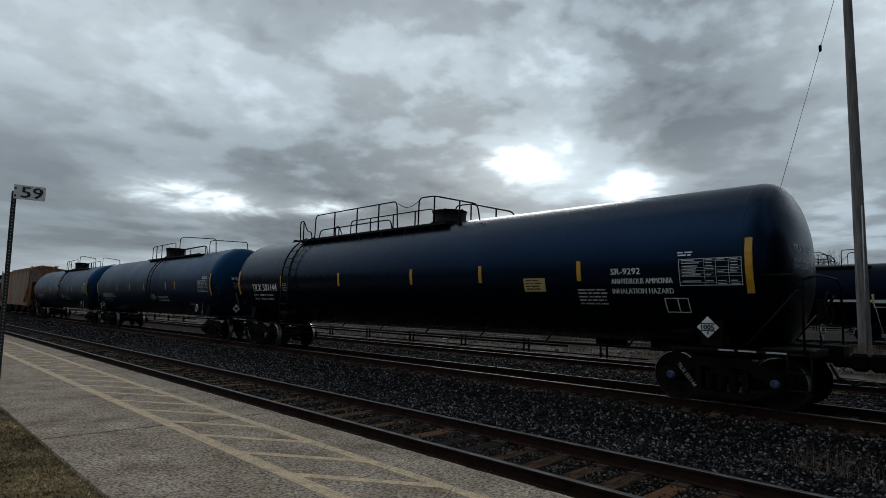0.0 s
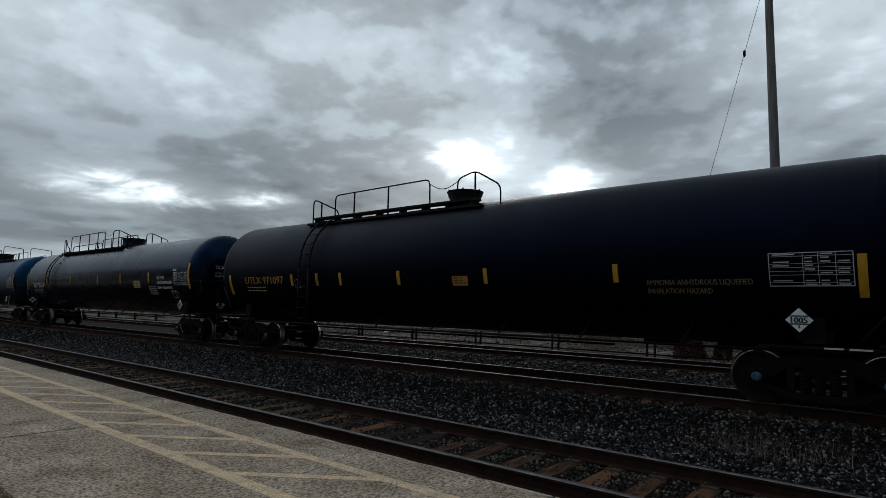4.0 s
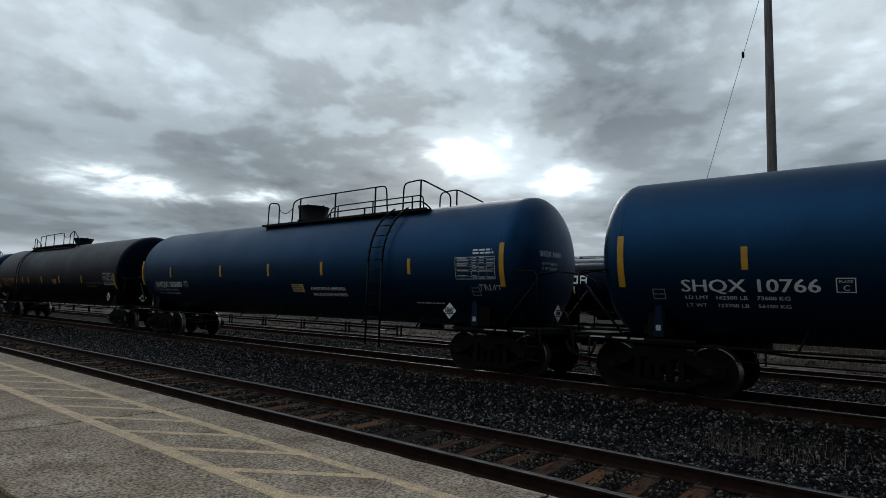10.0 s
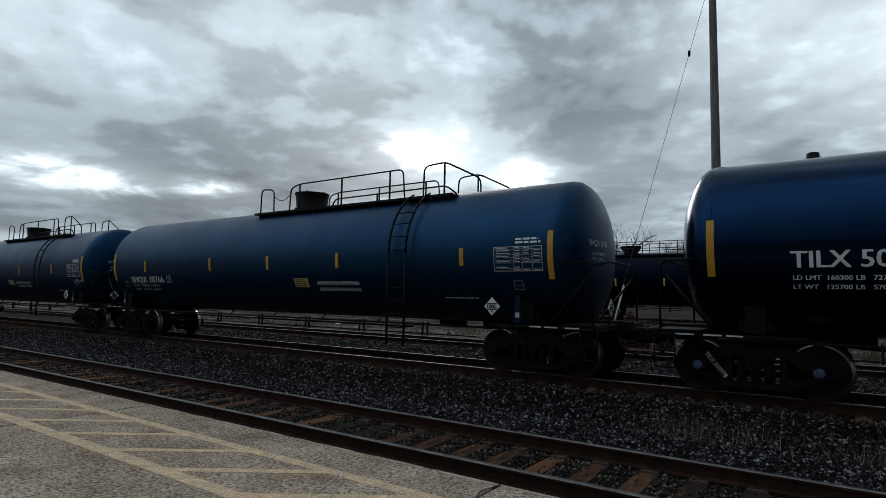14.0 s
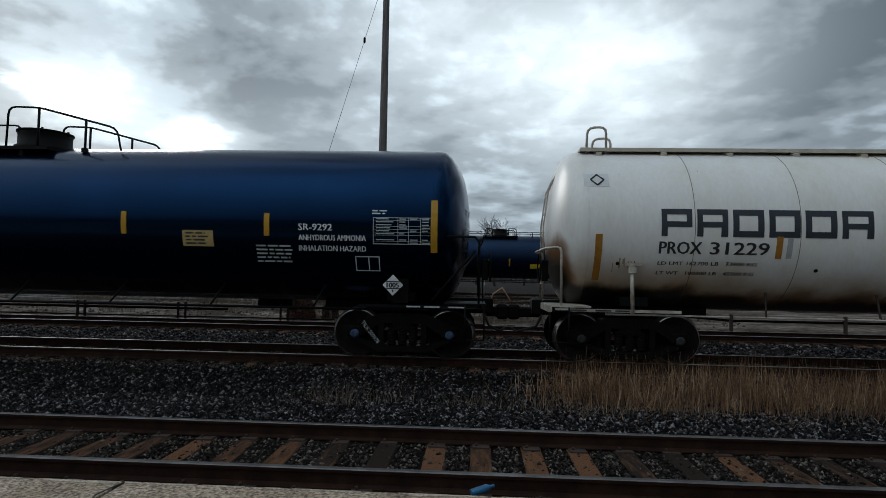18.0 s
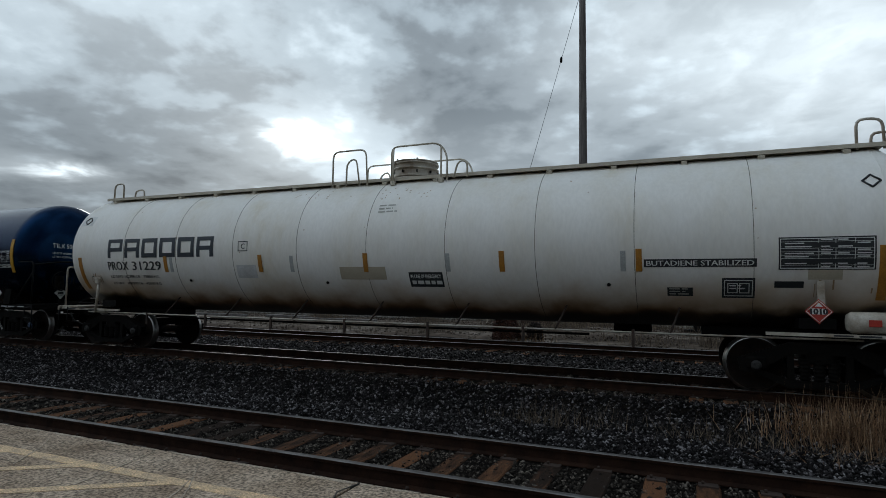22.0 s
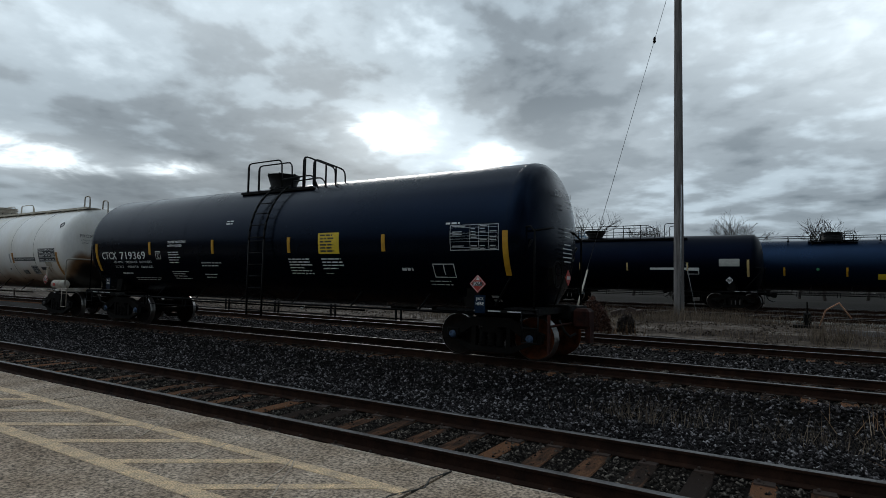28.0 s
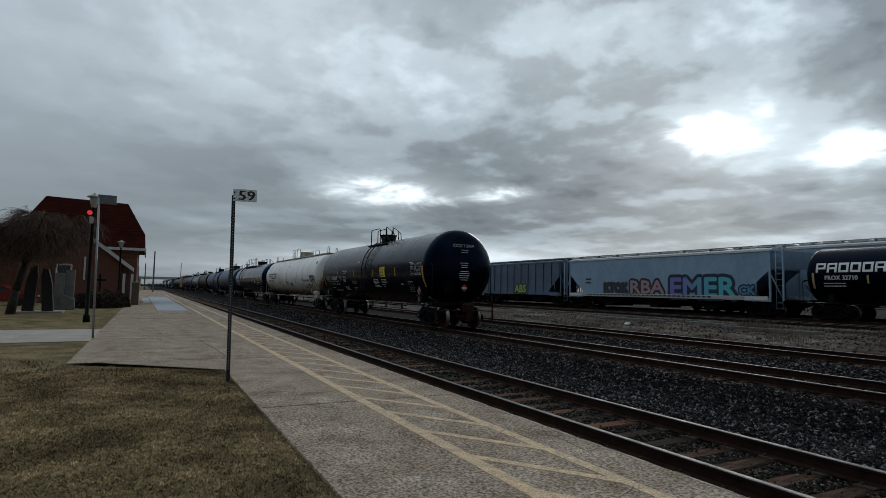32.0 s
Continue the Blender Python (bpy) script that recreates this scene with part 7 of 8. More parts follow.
lathe(bm, [(0, 0.08), (0.12, 0.08)], "y", 12, (-0.75, -1.56, 2.3))
part("valve_cover", bm, GREEN, back_blue)
copy_thing(back_blue, pose(20.9, Y6, Z6))
copy_thing(back_blue, pose(39.8, Y6, Z6))
for i, x in enumerate((-21.1, -38.4, -55.7)):
    if i == 0:
        back_hop = hopper_car("white-roofed covered hopper on back yard track", 16.0, 4.5, HOPPER_PALE, WHITE_ROOF, 0, False, YARD, light=True)
        back_hop.matrix_basis = pose(x, Y6, Z6)
    else:
        copy_thing(back_hop, pose(x, Y6, Z6))


# ---- poles, signs and small yard things ----
def utility_pole(x, y, z0, h, label, lean=0.0, r=0.19):
    t = thing("utility_pole", pose(x, y, z0, 0, lean, 0), label, "pole")
    bm = bmesh.new()
    lathe(bm, [(-0.5, r), (0, r)] + [(h * k / 8, r * (1 - 0.35 * k / 8) * (1 + 0.02 * (k % 2))) for k in range(1, 9)], "z", 16)
    part("shaft", bm, POLE_WOOD, t)
    return t


main_pole = utility_pole(-4.4, 27.87, 0.38, 17.0, "tall weathered grey wooden utility pole", 0.0, 0.23)
bm = bmesh.new()
box(bm, (0.0, 0, 16.9), (2.4, 0.1, 0.12))
part("crossarm", bm, POLE_WOOD, main_pole)
bm = bmesh.new()
rod(bm, (0.1, -0.27, 0), (0.16, -0.24, 6.0), 0.03, seg=6)
part("cable_guard", bm, GALV, main_pole)
bm = bmesh.new()
rod(bm, (0, 0, 16.6), (-5.15, 0.8, -0.1), 0.012, seg=5)
part("guy_wire", bm, GALV, main_pole)
bm = bmesh.new()
lathe(bm, [(-0.16, 0.02), (-0.1, 0.06), (0.1, 0.06), (0.16, 0.02)], "z", 8, (-1.08, 0.17, 13.1))
part("guy_insulator", bm, GRIME, main_pole)
bm = bmesh.new()
rod(bm, (0.3, 0, 2.4), (0.75, 0.1, 0.0), 0.012, seg=5)
part("guy_wire", bm, GALV, main_pole)

post = thing("marker_post", pose(-8.42, 25.5, 0.38, 0, 15, 0), "faded white leaning marker post in dirt", "marker post")
bm = bmesh.new()
rod(bm, (0, 0, -0.3), (0, 0, 2.1), 0.045, 0.04, 8)
lathe(bm, [(2.05, 0.05), (2.1, 0.05), (2.14, 0.02)], "z", 8)
part("shaft", bm, paint("faded_white_paint", (0.62, 0.58, 0.5), (0.48, 0.44, 0.36), rough=0.6), post)

stand = thing("switch_stand", pose(0.45, 24.6, 0.32), "dark switch stand with bent orange rod", "switch stand")
bm = bmesh.new()
box(bm, (0, 0, 0.08), (0.9, 0.5, 0.14), bevel=0.02)
box(bm, (0, 0, 0.35), (0.25, 0.25, 0.45), bevel=0.04)
part("base", bm, GRIME, stand)
bm = bmesh.new()
pipe(bm, [(0.35, 0, 0.1), (0.55, 0, 0.7), (0.95, 0, 0.98), (1.3, 0, 0.45)], 0.03)
part("lever", bm, paint("faded_orange_paint", (0.42, 0.2, 0.11), (0.25, 0.12, 0.07), rough=0.7), stand)
bm = bmesh.new()
rod(bm, (0, 0, 0.5), (0, 0, 0.95), 0.03)
box(bm, (0, 0, 0.9), (0.05, 0.25, 0.18))
part("target", bm, GRIME, stand)

junk = thing("scrap_heap", pose(-6.0, 25.2, 0.34), "rusty scrap fittings lying on dirt", "scrap metal")
rng = random.Random(77)
for i in range(6):
    bm = bmesh.new()
    box(bm, (rng.uniform(-0.8, 0.8), rng.uniform(-0.3, 0.3), rng.uniform(0.1, 0.35)), (rng.uniform(0.2, 0.6), 0.2, rng.uniform(0.2, 0.5)), rz=rng.uniform(0, 90), ry=rng.uniform(-20, 20), bevel=0.03)
    part("fitting", bm, PLATE, junk)
bag = bmesh.new()
bmesh.ops.create_icosphere(bag, subdivisions=2, radius=0.18)
for v in bag.verts:
    v.co *= 1 + 0.35 * noise.noise(v.co * 9)
    v.co.z *= 0.6
tagged(thing("plastic_bag", pose(-22.2, 22.3, 0.24), "crumpled white bag on the dirt", "litter", bm=bag, material=WHITE))
cup = bmesh.new()
lathe(cup, [(0, 0.028), (0.02, 0.033), (0.15, 0.033), (0.19, 0.014), (0.22, 0.014)], "x", 12)
thing("plastic_bottle", pose(0.22, 5.15, -0.1, 0, -12, 20), "small blue plastic bottle beside the rail", "litter", bm=cup, material=paint("blue_plastic", (0.02, 0.14, 0.3), rough=0.3))
for i, (x, y, L, a) in enumerate(((-15.5, 23.8, 4.2, 4), (-19.0, 24.6, 3.0, -3), (-8.5, 23.0, 2.6, 6), (2.6, 23.4, 3.2, -5), (-24.0, 24.2, 5.0, 2))):
    bm = bmesh.new()
    box(bm, (0, 0, 0.06), (L, 0.24, 0.18), bevel=0.015)
    thing("old_timber", pose(x, y, ground_z(y) - 0.02, 0, 0, a), "grey discarded timber half sunk in dirt", "timber", "old timbers", bm=bm, material=POLE_WOOD)

# stop sign for the trains: a number plate on a perforated post
sg = thing("number_sign", pose(-10.75, 1.36, 0.08, 0.9, 1.0, -5), "white number sign on dark perforated post", "sign")
bm = bmesh.new()
for s in (-1, 1):
    box(bm, (0, s * 0.028, 1.65), (0.05, 0.006, 3.3))
box(bm, (0.024, 0, 1.65), (0.004, 0.056, 3.3))
part("post", bm, paint("dark_green_steel", (0.045, 0.05, 0.057), (0.025, 0.028, 0.032), rough=0.45, metal=0.5), sg)
bmh = bmesh.new()
rod(bmh, (0.0255, 0, 0), (0.0275, 0, 0), 0.009, seg=8)
hole = mesh_of("hole", bmh, PALE_GREY)
for i in range(62):
    part("hole", hole, None, sg, "", pose(0, 0, 0.25 + i * 0.05))
bm = bmesh.new()
box(bm, (0.034, 0.19, 3.3), (0.004, 0.4, 0.22), bevel=0.0015)
plate = part("plate", bm, SIGN_WHITE, sg, "white plate with black figures")
pts, faces = letters("59")
bm = bmesh.new()
k = 0.27 / pts[:, 0].max()
for j, q in enumerate((-0.006, 0.006)):
    vs = [bm.verts.new((0.0375 + j * 0.0006, 0.085 + a * k + q, 3.22 + b * 0.165)) for a, b in pts]
    for f in faces:
        bm.faces.new([vs[i] for i in f])
part("numeral", bm, INK, plate)
for z in (3.24, 3.35):
    bm = bmesh.new()
    rod(bm, (0.034, 0.01, z), (0.044, 0.01, z), 0.016, seg=8)
    part("bolt", bm, INK, plate)


# ---- the station and its garden, far along the platform ----
def lamp_post(x, y, h, label, flag=False, lean=0.0):
    t = thing("lamp_post", pose(x, y, 0.1, 0, lean, 0), label, "lamp post")
    bm = bmesh.new()
    lathe(bm, [(0, 0.14), (0.3, 0.13), (0.35, 0.08), (h - 0.5, 0.06), (h - 0.45, 0.1)], "z", 12)
    part("shaft", bm, GALV if flag else BLACK_STEEL, t)
    bm = bmesh.new()
    lathe(bm, [(h - 0.45, 0.1), (h - 0.05, 0.17), (h, 0.16)], "z", 8)
    part("lantern", bm, PALE_GREY, t)
    bm = bmesh.new()
    lathe(bm, [(h, 0.28), (h + 0.04, 0.27), (h + 0.12, 0.08), (h + 0.2, 0.03)], "z", 12)
    part("hood", bm, PALE_GREY, t)
    return t


lit = lamp_post(-29.0, -2.2, 5.4, "black lamp post with pale hooded lantern")
bm = bmesh.new()
rod(bm, (0.06, -0.12, 4.72), (0.16, -0.12, 4.72), 0.1, seg=12)
part("red_lamp", bm, LAMP_RED, lit, "lit red signal lamp")
bm = bmesh.new()
box(bm, (0.05, -0.05, 4.4), (0.08, 0.16, 0.3), bevel=0.02)
part("small_notice", bm, PALE_GREY, lit)
lamp_post(-52.0, -1.93, 4.95, "black lamp post beside the station wall")
fp = thing("platform_sign", pose(-20.3, -1.34, 0.1, 0, 0, 0), "grey sign panel on a slim steel post", "sign")
bm = bmesh.new()
rod(bm, (0, 0, 0), (0, -0.07, 4.3), 0.034, 0.03, 10)
part("post", bm, GALV, fp)
bm = bmesh.new()
box(bm, (0, 0.15, 4.24), (0.04, 0.5, 0.28), bevel=0.005)
part("panel", bm, paint("dull_grey_panel", (0.16, 0.17, 0.18), rough=0.6), fp)


def station():
    # long brick house with a steep red hipped roof; its near end faces down the platform
    st = thing("station_house", pose(-56.0, -4.6, 0.05), "red brick station house with steep dark-red roof", "building")
    W, H0, D = 8.4, 5.0, 12.0
    bm = bmesh.new()
    box(bm, (-D / 2, -0.4, H0 / 2), (D, W, H0))
    part("wall", bm, BRICK, st)
    bm = bmesh.new()
    y0, y1 = -W / 2 - 0.95, W / 2 + 0.15
    # roof: eaves, then a steep face to a ridge
    a = [(0.5, y0, H0 - 0.2), (0.5, y1, H0 - 0.2), (-D, y1, H0 - 0.2), (-D, y0, H0 - 0.2)]
    b = [(0.2, y0 + 0.35, H0 + 1.0), (0.2, y1 - 0.05, H0 + 1.0), (-D, y1 - 0.05, H0 + 1.1), (-D, y0 + 0.35, H0 + 1.1)]
    c = [(-0.4, y0 + 2.1, H0 + 3.8), (-0.4, y1 - 1.5, H0 + 3.65), (-D, y1 - 1.5, H0 + 3.65), (-D, y0 + 2.1, H0 + 3.8)]
    rings = [[bm.verts.new(p) for p in r] for r in (a, b, c)]
    for p, q in zip(rings[:-1], rings[1:]):
        for i in range(4):
            bm.faces.new((p[i], p[(i + 1) % 4], q[(i + 1) % 4], q[i]))
    bm.faces.new(rings[2])
    bm.faces.new(rings[0][::-1])
    part("roof", bm, ROOF_RED, st)
    bm = bmesh.new()
    box(bm, (0.52, 2.9, H0 - 0.3), (0.1, 3.0, 0.22))
    box(bm, (-D / 2, y1 + 0.03, H0 - 0.3), (D, 0.1, 0.3))
    part("fascia", bm, TRIM_WHITE, st)
    # shingle courses
    for i in range(10):
        t0, t1 = i / 10, (i + 0.97) / 10
        bm = bmesh.new()
        ring = []
        for t, d in ((t0, 0.05), (t1, 0.02)):
            for back in (0.0, -0.06):
                x = 0.2 - 0.6 * t + d + back
                z = H0 + 1.0 + 2.65 * t
                ring.append((bm.verts.new((x, y0 + 0.4 + 1.75 * t, z)), bm.verts.new((x, y1 - 0.1 - 1.45 * t, z))))
        for p, q in ((0, 2), (2, 3), (3, 1), (1, 0)):
            bm.faces.new((ring[p][0], ring[p][1], ring[q][1], ring[q][0]))
        for k in (0, 1):
            bm.faces.new((ring[0][k], ring[2][k], ring[3][k], ring[1][k]))
        part("shingle_course", bm, ROOF_RED, st)
    # porch with a sloping white fascia towards the tracks
    bm = bmesh.new()
    prism(bm, [(0.2, 5.75), (3.6, 3.1), (3.6, 2.75), (0.2, 5.4)], 0.6, 0.85, "yz")
    part("porch_fascia", bm, TRIM_WHITE, st, "white sloping bargeboard")
    bm = bmesh.new()
    prism(bm, [(0.2, 5.73), (3.55, 3.08), (3.55, 2.95), (0.2, 5.6)], -5, 0.6, "yz")
    part("porch_roof", bm, ROOF_RED, st)
    bm = bmesh.new()
    prism(bm, [(-2.0, 0.0), (2.6, 0.0), (2.6, 3.6), (0.2, 5.4), (-2.0, 4.9)], -3, 0.4, "yz")
    part("porch_wall", bm, BRICK, st)
    for y in (2.9, 3.5):
        bm = bmesh.new()
        box(bm, (0.5, y, 1.3), (0.2, 0.2, 2.6))
        part("porch_post", bm, TRIM_WHITE, st)
    for y, z, w, h in ((-1.4, 1.9, 1.0, 2.6),):
        bm = bmesh.new()
        for s in (-1, 1):
            box(bm, (0.44, y + s * w / 2, z), (0.09, 0.12, h))
            box(bm, (0.44, y, z + s * h / 2), (0.09, w, 0.12))
        wd = part("window", bm, TRIM_WHITE, st)
        bm = bmesh.new()
        box(bm, (0.41, y, z), (0.03, w - 0.1, h - 0.1))
        part("pane", bm, GLASS, wd)
    bm = bmesh.new()
    box(bm, (0.47, 0.02, 2.95), (0.09, 0.13, 1.9))
    part("downpipe", bm, TRIM_WHITE, st)
    # courses of brick on the end wall that faces the platform
    cb = bmesh.new()
    box(cb, (0, 0, 0), (0.03, 0.62, 0.2))
    big = mesh_of("brick", cb, BRICK)
    for i in range(21):
        for j in range(13):
            y = -4.4 + j * 0.64 + (0.32 if i % 2 else 0)
            if y < 3.2 and not any(abs(y - q) < w / 2 + 0.35 and abs(0.15 + i * 0.212 - z) < h / 2 + 0.1 for q, z, w, h in ((-1.4, 1.9, 1.0, 2.6),)):
                part("brick", big, None, st, "", pose(0.012, y, 0.15 + i * 0.212))
    low = thing("garden_wall", pose(-53.0, -0.75, 0.1), "low brown brick wall beside the platform", "wall", kind="structure")
    bm = bmesh.new()
    box(bm, (0, 0, 0.9), (3.0, 0.5, 1.8))
    part("body", bm, paint("brown_brick", (0.12, 0.08, 0.06), rough=0.9, scale=3, fine=12), low)
    bm = bmesh.new()
    box(bm, (0, 0, 1.84), (3.1, 0.6, 0.08))
    part("coping", bm, SLAB, low)


station()
annex = thing("station_annex", pose(-66.0, -14.5, 0.05), "low brick wing of the station", "building")
bm = bmesh.new()
box(bm, (0, 0, 1.8), (8, 12, 3.6))
part("wall", bm, BRICK, annex)
bm = bmesh.new()
prism(bm, [(-6.3, 3.5), (6.3, 3.5), (3.5, 5.6), (-3.5, 5.6)], -4.3, 4.3, "yz")
part("roof", bm, ROOF_RED, annex)

# paired dark stone slabs, a memorial on the lawn
mem = thing("stone_monument", pose(-38.5, -5.24, 0.08), "pair of dark leaning stone slabs on a plinth", "monument")
bm = bmesh.new()
box(bm, (0, 0, 0.05), (1.6, 2.4, 0.12))
part("plinth", bm, SLAB, mem)
for s, top in ((-1, 2.6), (1, 2.5)):
    bm = bmesh.new()
    prism(bm, [(s * 0.72, 0.1), (s * 0.2, 0.1), (s * 0.08, top - 0.5), (s * 0.14, top), (s * 0.4, top - 0.1), (s * 0.6, top - 0.9)], -0.2, 0.2, "yz")
    part("slab", bm, GRANITE, mem)
wallm = thing("memorial_wall", pose(-42.5, -4.5, 0.08), "grey concrete memorial slabs with a sloped end", "wall")
for name, poly, x0 in (("slab", [(-0.5, 0), (0.0, 0), (0.0, 2.3), (-0.5, 2.3)], 0.0), ("slab", [(0.02, 0), (0.5, 0), (0.5, 2.5), (0.02, 2.5)], -0.25), ("low_end", [(-0.1, 0), (0.62, 0), (0.62, 0.7), (-0.1, 1.02)], 0.3)):
    bm = bmesh.new()
    prism(bm, poly, x0 - 0.12, x0 + 0.12, "yz")
    part(name, bm, paint("grey_cast_concrete", (0.2, 0.195, 0.185), (0.13, 0.125, 0.118), rough=0.85, scale=2), wallm)
crs = thing("garden_cross", pose(-48.6, -3.0, 0.08), "dark cross-shaped marker among the bushes", "marker")
bm = bmesh.new()
box(bm, (0, 0, 1.2), (0.12, 0.13, 2.4))
box(bm, (0, 0, 1.95), (0.11, 0.75, 0.13))
part("cross", bm, BLACK_STEEL, crs)


def leaf_mass(name, at, size, count, leaf, mat, label, category, seed):
    rng = np.random.default_rng(seed)
    d = rng.normal(size=(count, 3))
    d /= np.linalg.norm(d, axis=1)[:, None]
    r = (0.72 + 0.28 * rng.random(count) ** 0.5) * (1 + 0.14 * np.sin(d[:, 0] * 5 + seed) * np.cos(d[:, 1] * 4))
    p = d * r[:, None] * np.array(size)
    p[:, 2] = np.abs(p[:, 2])
    q = rng.normal(0, leaf, (count, 3, 3))
    v = (p[:, None] + q).reshape(-1, 3)
    me = raw_mesh(name, v, np.arange(3 * count).reshape(-1, 3), mat)
    ob = new(name, None)
    ob.matrix_basis = at
    tagged(ob, label, category)
    fol = new("foliage", me)
    fol.parent = ob
    bm = bmesh.new()
    for i in range(7):
        a = i * 0.9
        rod(bm, (0, 0, 0), (size[0] * 0.6 * math.cos(a), size[1] * 0.6 * math.sin(a), size[2] * 0.7), 0.03, 0.012, 5)
    part("stems", bm, BARK, ob)
    core = bmesh.new()
    bmesh.ops.create_icosphere(core, subdivisions=2, radius=1.0)
    for vv in core.verts:
        vv.co = Vector((vv.co.x * size[0] * 0.74, vv.co.y * size[1] * 0.74, abs(vv.co.z) * size[2] * 0.74))
    part("inner_foliage", core, mat, ob)
    return ob


for i, (x, y, sx, sy, sz) in enumerate(((-46.0, -2.5, 1.1, 0.9, 1.2), (-45.5, -3.4, 1.1, 0.9, 1.15), (-47.0, -1.75, 0.9, 0.75, 1.1))):
    leaf_mass("round_bush", pose(x, y, 0.08), (sx, sy, sz), 5000, 0.05, YEW, "clipped dark evergreen bush by the station", "bush", 60 + i)
leaf_mass("shrub", pose(-5.9, 20.25, 0.14, 0, -6, 0), (0.5, 0.45, 1.12), 3800, 0.032, RUSTBUSH, "rust-brown dry shrub on the dirt between tracks", "shrub", 71)
leaf_mass("shrub", pose(-4.95, 20.6, 0.14), (0.3, 0.3, 0.62), 1500, 0.03, DARK_BRUSH, "small dark brown dry shrub on the dirt", "shrub", 74)
blades("rusty_weeds", 160, weeds_place(-5.4, 20.5, 0.5, 0.2), 0.5, 0.02, STRAW, "dry straw-brown weeds between two shrubs", "weeds", 70, 0.7)


def bare_tree(at, height, seed, mat, label, weeping=False, spread=0.5, depth=5, trunk=0.16):
    t = new("bare_tree", None)
    t.matrix_basis = at
    tagged(t, label, "tree")
    rng = random.Random(seed)
    tb, cb = bmesh.new(), bmesh.new()

    def grow(p, d, length, r, level):
        n = 3
        for i in range(n):
            d2 = (d + Vector((rng.uniform(-1, 1), rng.uniform(-1, 1), rng.uniform(-0.5, 0.6))) * 0.16).normalized()
            if weeping and level >= 3:
                d2 = (d2 + Vector((0, 0, -0.42))).normalized()
            q = p + d2 * length / n
            rod(tb if level < 2 else cb, p, q, r * (1 - 0.25 * i / n), r * (1 - 0.25 * (i + 1) / n), 8 if level < 2 else 4 if level < 4 else 3, caps=False)
            p, d = q, d2
            if level >= 2 and level < depth and rng.random() < 0.5:
                side(p, d, length, r, level)
        if level < depth:
            for k in range(3 if level < 3 else 2):
                side(p, d, length, r, level)

    def side(p, d, length, r, level):
        v = Vector((rng.uniform(-1, 1), rng.uniform(-1, 1), rng.uniform(-0.15, 0.75) if not weeping else rng.uniform(-0.5, 0.55)))
        d3 = (d * 0.75 + v * (spread + 0.35)).normalized()
        grow(p, d3, length * rng.uniform(0.6, 0.82), max(r * 0.58, 0.006), level + 1)

    grow(Vector((0, 0, -0.1)), Vector((0, 0, 1)), height * 0.3, trunk, 0)
    part("trunk", tb, BARK, t)
    part("crown", cb, mat, t)
    return t


def weeping_tree(at, lean, reach, top, low, twigs, seed, label):
    """Trunk and arched limbs, with thin twigs that bow over and hang."""
    t = new("weeping_tree", None)
    t.matrix_basis = at
    tagged(t, label, "tree")
    rng = random.Random(seed)
    tb = bmesh.new()
    fork = Vector((0, lean * 0.35, top * 0.42))
    rod(tb, (0, 0, -0.1), fork * 0.5 + Vector((0, -0.05, 0)), 0.24, 0.19, 10)
    rod(tb, fork * 0.5 + Vector((0, -0.05, 0)), fork, 0.19, 0.16, 10)
    part("trunk", tb, BARK, t)
    cb = bmesh.new()
    spots = []
    for i in range(15):
        a = i * 2.4 + rng.uniform(-0.3, 0.3)
        rr = reach * (0.35 + 0.6 * rng.random())
        end = Vector((rr * math.cos(a), lean + rr * math.sin(a), top * rng.uniform(0.72, 0.97) - 0.12 * rr * rr))
        p = fork
        for k in range(1, 7):
            f = k / 6
            q = fork.lerp(end, f) + Vector((rng.uniform(-0.06, 0.06), rng.uniform(-0.06, 0.06), math.sin(f * math.pi) * 0.45))
            rod(cb, p, q, 0.085 * (1 - 0.8 * (k - 1) / 6), 0.085 * (1 - 0.8 * k / 6), 5, caps=False)
            p = q
            if k > 1:
                spots.append((q, a))
    part("limbs", cb, BARK, t)
    wb = bmesh.new()
    for i in range(twigs):
        p, a = rng.choice(spots)
        b = a + rng.uniform(-1.3, 1.3)
        d = Vector((math.cos(b), math.sin(b), rng.uniform(0.1, 0.9))).normalized()
        length = rng.uniform(0.6, 2.3)
        n = 6
        r = 0.013
        for k in range(n):
            d = (d + Vector((rng.uniform(-0.4, 0.4), rng.uniform(-0.4, 0.4), -0.34))).normalized()
            q = p + d * length / n
            if q.z < low:
                break
            rod(wb, p, q, r, r * 0.85, 3, caps=False)
            p, r = q, r * 0.85
    tagged(part("twig_curtain", wb, TWIG, t), kind="stuff")
    return t


weeping_tree(pose(-36.5, -6.15, 0.08), 1.35, 1.95, 5.9, 1.5, 5200, 5, "leafless weeping tree with hanging brown twigs")
bare_tree(pose(-44.5, -9.0, 0.08), 6.5, 7, TWIG, "leafless weeping tree behind the monument", True, 0.9, 5, 0.2)
for i, (x, y, h) in enumerate(((-7, 80, 11), (3, 80, 11.5), (-18.7, 80, 12), (-14, 81, 9.3), (-24.6, 80, 12.5), (0.5, 92, 8.0), (-33, 86, 8.5), (-30, 84, 7.5), (14, 84, 8), (25, 88, 8.5), (-38, 90, 8.0), (-9, 88, 7.0), (8, 92, 7), (-46, 100, 8), (20, 92, 7))):
    bare_tree(pose(x, y, 0.4, 0, 0, i * 40), h, 20 + i, GREY_TWIG, "bare grey tree behind the yard", False, 0.5, 5 if h > 9 else 4, 0.2)

